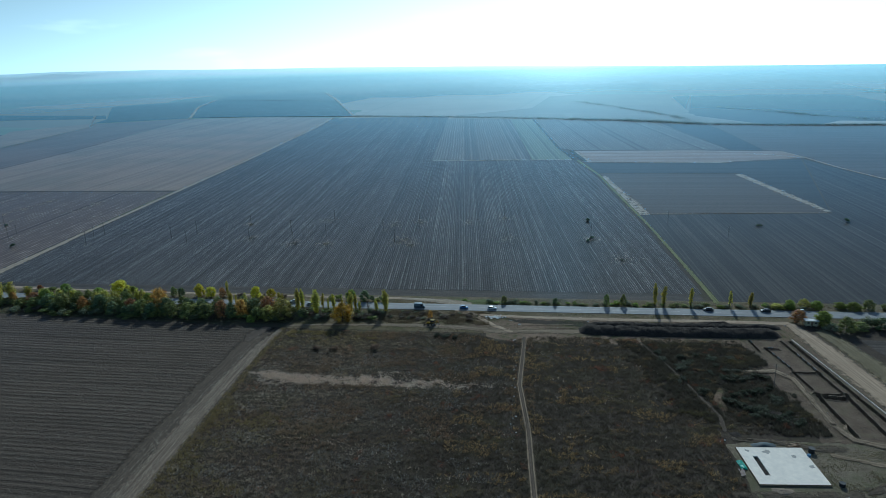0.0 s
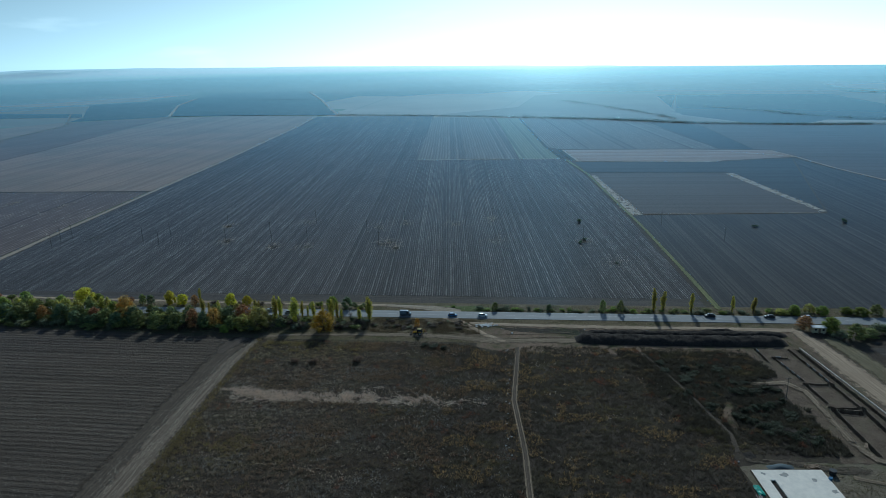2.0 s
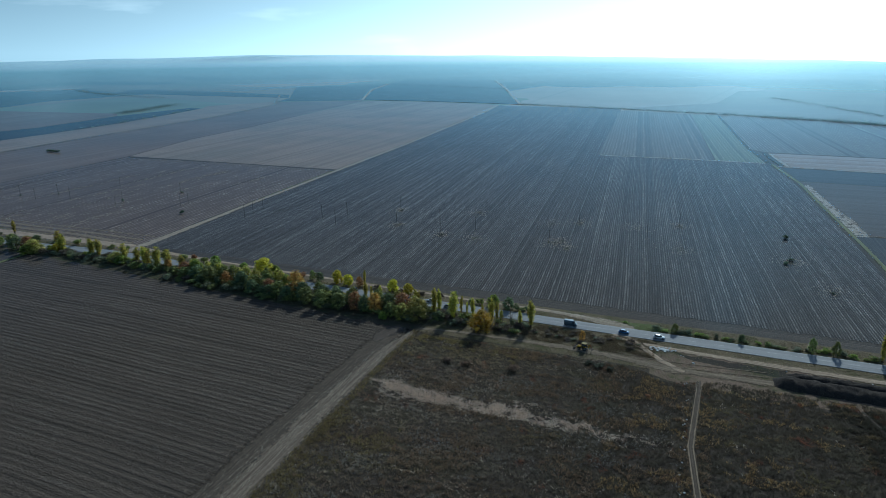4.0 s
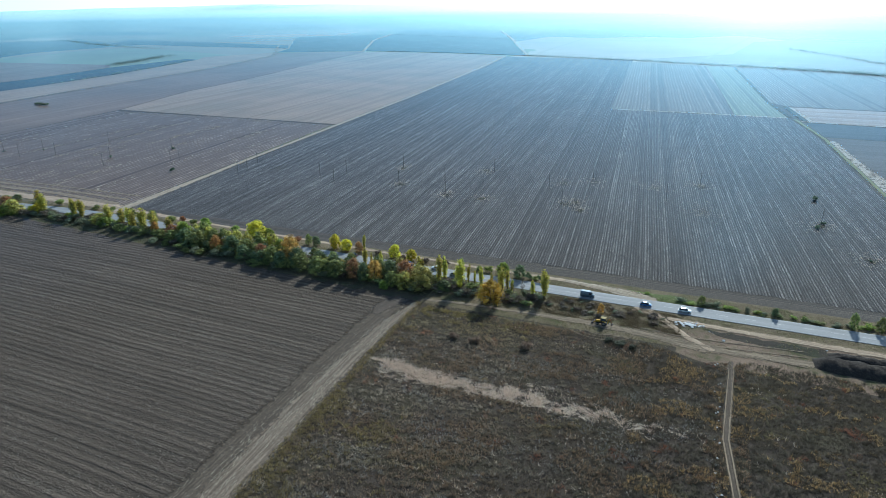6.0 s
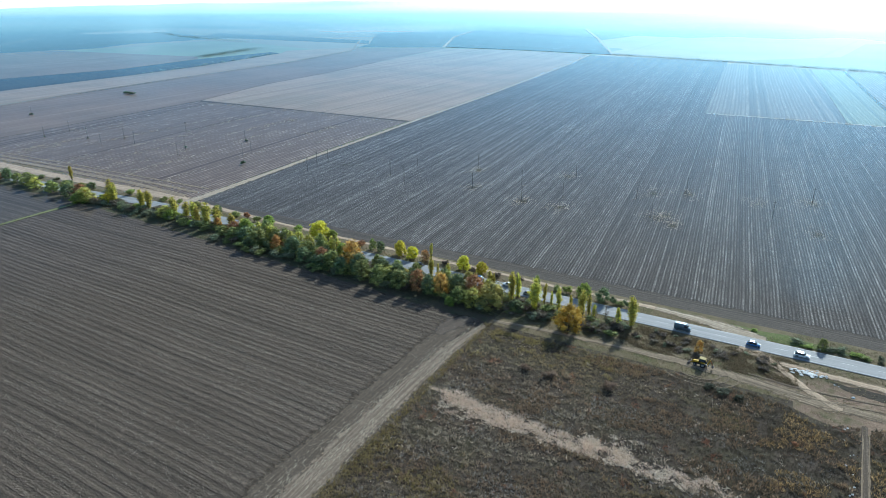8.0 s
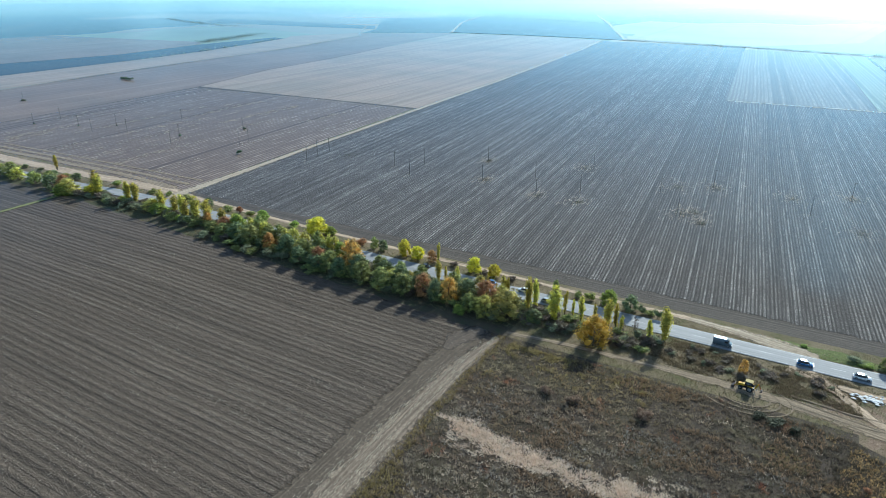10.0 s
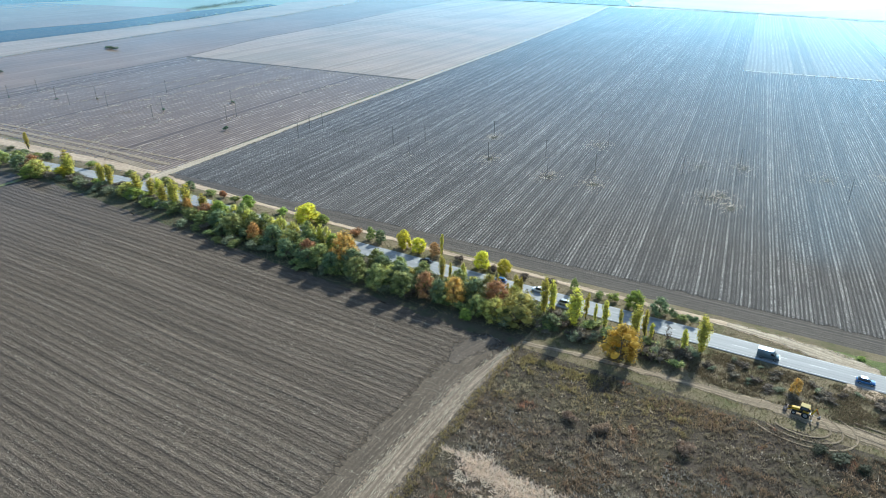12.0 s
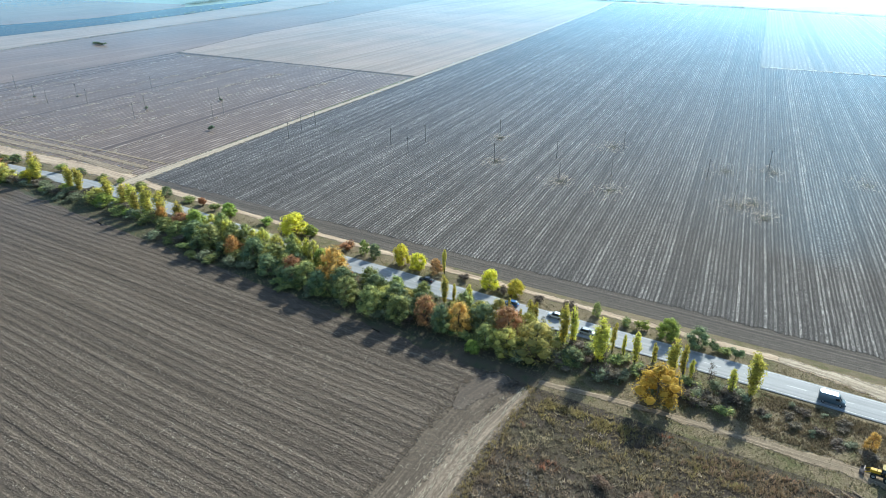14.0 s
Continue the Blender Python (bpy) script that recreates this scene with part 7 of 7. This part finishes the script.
def loader():
    """A backhoe loader: bucket in front, cab, digging arm behind."""
    ob = thing("backhoe_loader", pose(80.2, -21.6, 0.12, 0, 0, 172), "yellow backhoe loader parked on the dirt track", "backhoe loader")
    yellow = plain("yellow_machine_paint", (0.50, 0.30, 0.022), 0.6, 0, 0.2, 2.0, 0.2)
    bm = bmesh.new()
    box(bm, -1.7, 2.0, -0.42, 0.42, 0.55, 1.0, 0.04)
    part("chassis", bm, DARK, ob, "dark steel chassis")
    bm = bmesh.new()
    vs = box(bm, 0.55, 2.2, -0.45, 0.45, 1.0, 1.62, 0.07)
    for v in vs:
        if v.co.x > 1.6:
            v.co.z -= (v.co.x - 1.6) * 0.3
    part("bonnet", bm, yellow, ob)
    rings = [[(-1.15, -0.72, 1.0), (-1.15, 0.72, 1.0), (-1.05, 0.66, 2.6), (-1.05, -0.66, 2.6)], [(0.62, -0.72, 1.0), (0.62, 0.72, 1.0), (0.35, 0.66, 2.6), (0.35, -0.66, 2.6)]]
    cab = part("cab", loft(rings), GLASS, ob, "glazed dark cab")
    for px, py in ((-1.13, -0.71), (-1.13, 0.71), (0.55, -0.71), (0.55, 0.71)):
        bm = bmesh.new()
        rod(bm, (px, py, 1.0), (px * 0.88 if px > 0 else px + 0.06, py * 0.94, 2.62), 0.06, None, 6)
        part("cab_post", bm, DARK, cab)
    bm = bmesh.new()
    box(bm, -1.25, 0.6, -0.78, 0.78, 2.6, 2.76, 0.05)
    part("cab_roof", bm, plain("cab_roof_paint", (0.42, 0.33, 0.14), 0.75, 0, 0.2, 2.0, 0.15), ob, "pale yellow cab roof")
    for sy in (-1, 1):
        wheel(ob, -0.75, sy * 0.92, 0.78, 0.48)
        wheel(ob, 1.55, sy * 0.85, 0.5, 0.34)
        bm = bmesh.new()
        box(bm, -1.35, -0.1, sy * 0.92 - 0.26, sy * 0.92 + 0.26, 1.56, 1.66, 0.03)
        part("mudguard", bm, yellow, ob)
        bm = bmesh.new()
        rod(bm, (0.2, sy * 0.62, 1.5), (2.3, sy * 0.62, 1.05), 0.1, 0.09, 6)
        rod(bm, (2.3, sy * 0.62, 1.05), (3.0, sy * 0.62, 0.5), 0.09, 0.08, 6)
        part("loader_arm", bm, yellow, ob)
        bm = bmesh.new()
        rod(bm, (-1.8, sy * 0.7, 1.0), (-2.1, sy * 1.05, 0.1), 0.08, None, 6)
        box(bm, -2.3, -1.9, sy * 1.05 - 0.2, sy * 1.05 + 0.2, 0.0, 0.08, 0.01)
        part("stabiliser", bm, DARK, ob)
    rings = [[(3.0, y, 0.75), (2.9, y, 0.12), (3.2, y, 0.05), (3.75, y, 0.08), (3.2, y, 0.16), (3.1, y, 0.7)] for y in (-1.15, 1.15)]
    bm = loft(rings)
    for y in (-1.15, 1.13):
        box(bm, 3.0, 3.6, y, y + 0.03, 0.08, 0.6)
    part("front_bucket", bm, STEEL, ob, "worn dark steel bucket")
    bm = bmesh.new()
    rod(bm, (-1.8, 0, 0.9), (-2.5, 0, 2.7), 0.17, 0.13, 6)
    part("boom", bm, yellow, ob)
    bm = bmesh.new()
    rod(bm, (-2.5, 0, 2.7), (-3.3, 0, 1.3), 0.13, 0.1, 6)
    part("dipper", bm, plain("orange_machine_paint", (0.42, 0.13, 0.04), 0.5), ob, "orange-brown dipper arm")
    rings = [[(-3.2, y, 1.3), (-3.65, y, 1.1), (-3.6, y, 0.55), (-3.1, y, 0.5), (-3.05, y, 0.62), (-3.4, y, 0.75)] for y in (-0.35, 0.35)]
    part("rear_bucket", loft(rings), STEEL, ob, "dark digging bucket")
    bm = bmesh.new()
    rod(bm, (1.2, 0.3, 1.6), (1.2, 0.3, 2.3), 0.05, None, 6)
    part("exhaust", bm, STEEL, ob)


loader()


# ---- litter ----
def litter():
    rng = random.Random(9)
    base = bmesh.new()
    bmesh.ops.create_icosphere(base, subdivisions=1, radius=0.3)
    for v in base.verts:
        v.co = Vector((v.co.x * 1.2, v.co.y * 0.9, v.co.z * 0.55 + 0.08)) + noise.noise_vector(v.co * 4) * 0.08
    me = bpy.data.meshes.new("litter_bag")
    base.to_mesh(me)
    base.free()
    me.materials.append(RUBBLE)
    spots = [(117.8 + rng.uniform(-1.2, 0.8), -34 - k * 3.2 + rng.uniform(-2.4, 2.4)) for k in range(22)] + [(119.4, -18.7), (165, -33.5), (168, -34.5), (116, -14.5), (181, -103), (182.5, -102.2), (150, -13.6), (176, -13.5)]
    for x, y in spots:
        ob = new("litter_bag", me)
        s = 1.7 if (x, y) == (119.4, -18.7) else rng.uniform(0.55, 1.3)
        ob.matrix_world = Matrix.LocRotScale((x, y, 0.16), Euler((0, 0, rng.uniform(0, 6))), (s, s, s))
        tagged(ob, "pale scrap of litter on the ground", "litter", "scraps of litter")


litter()
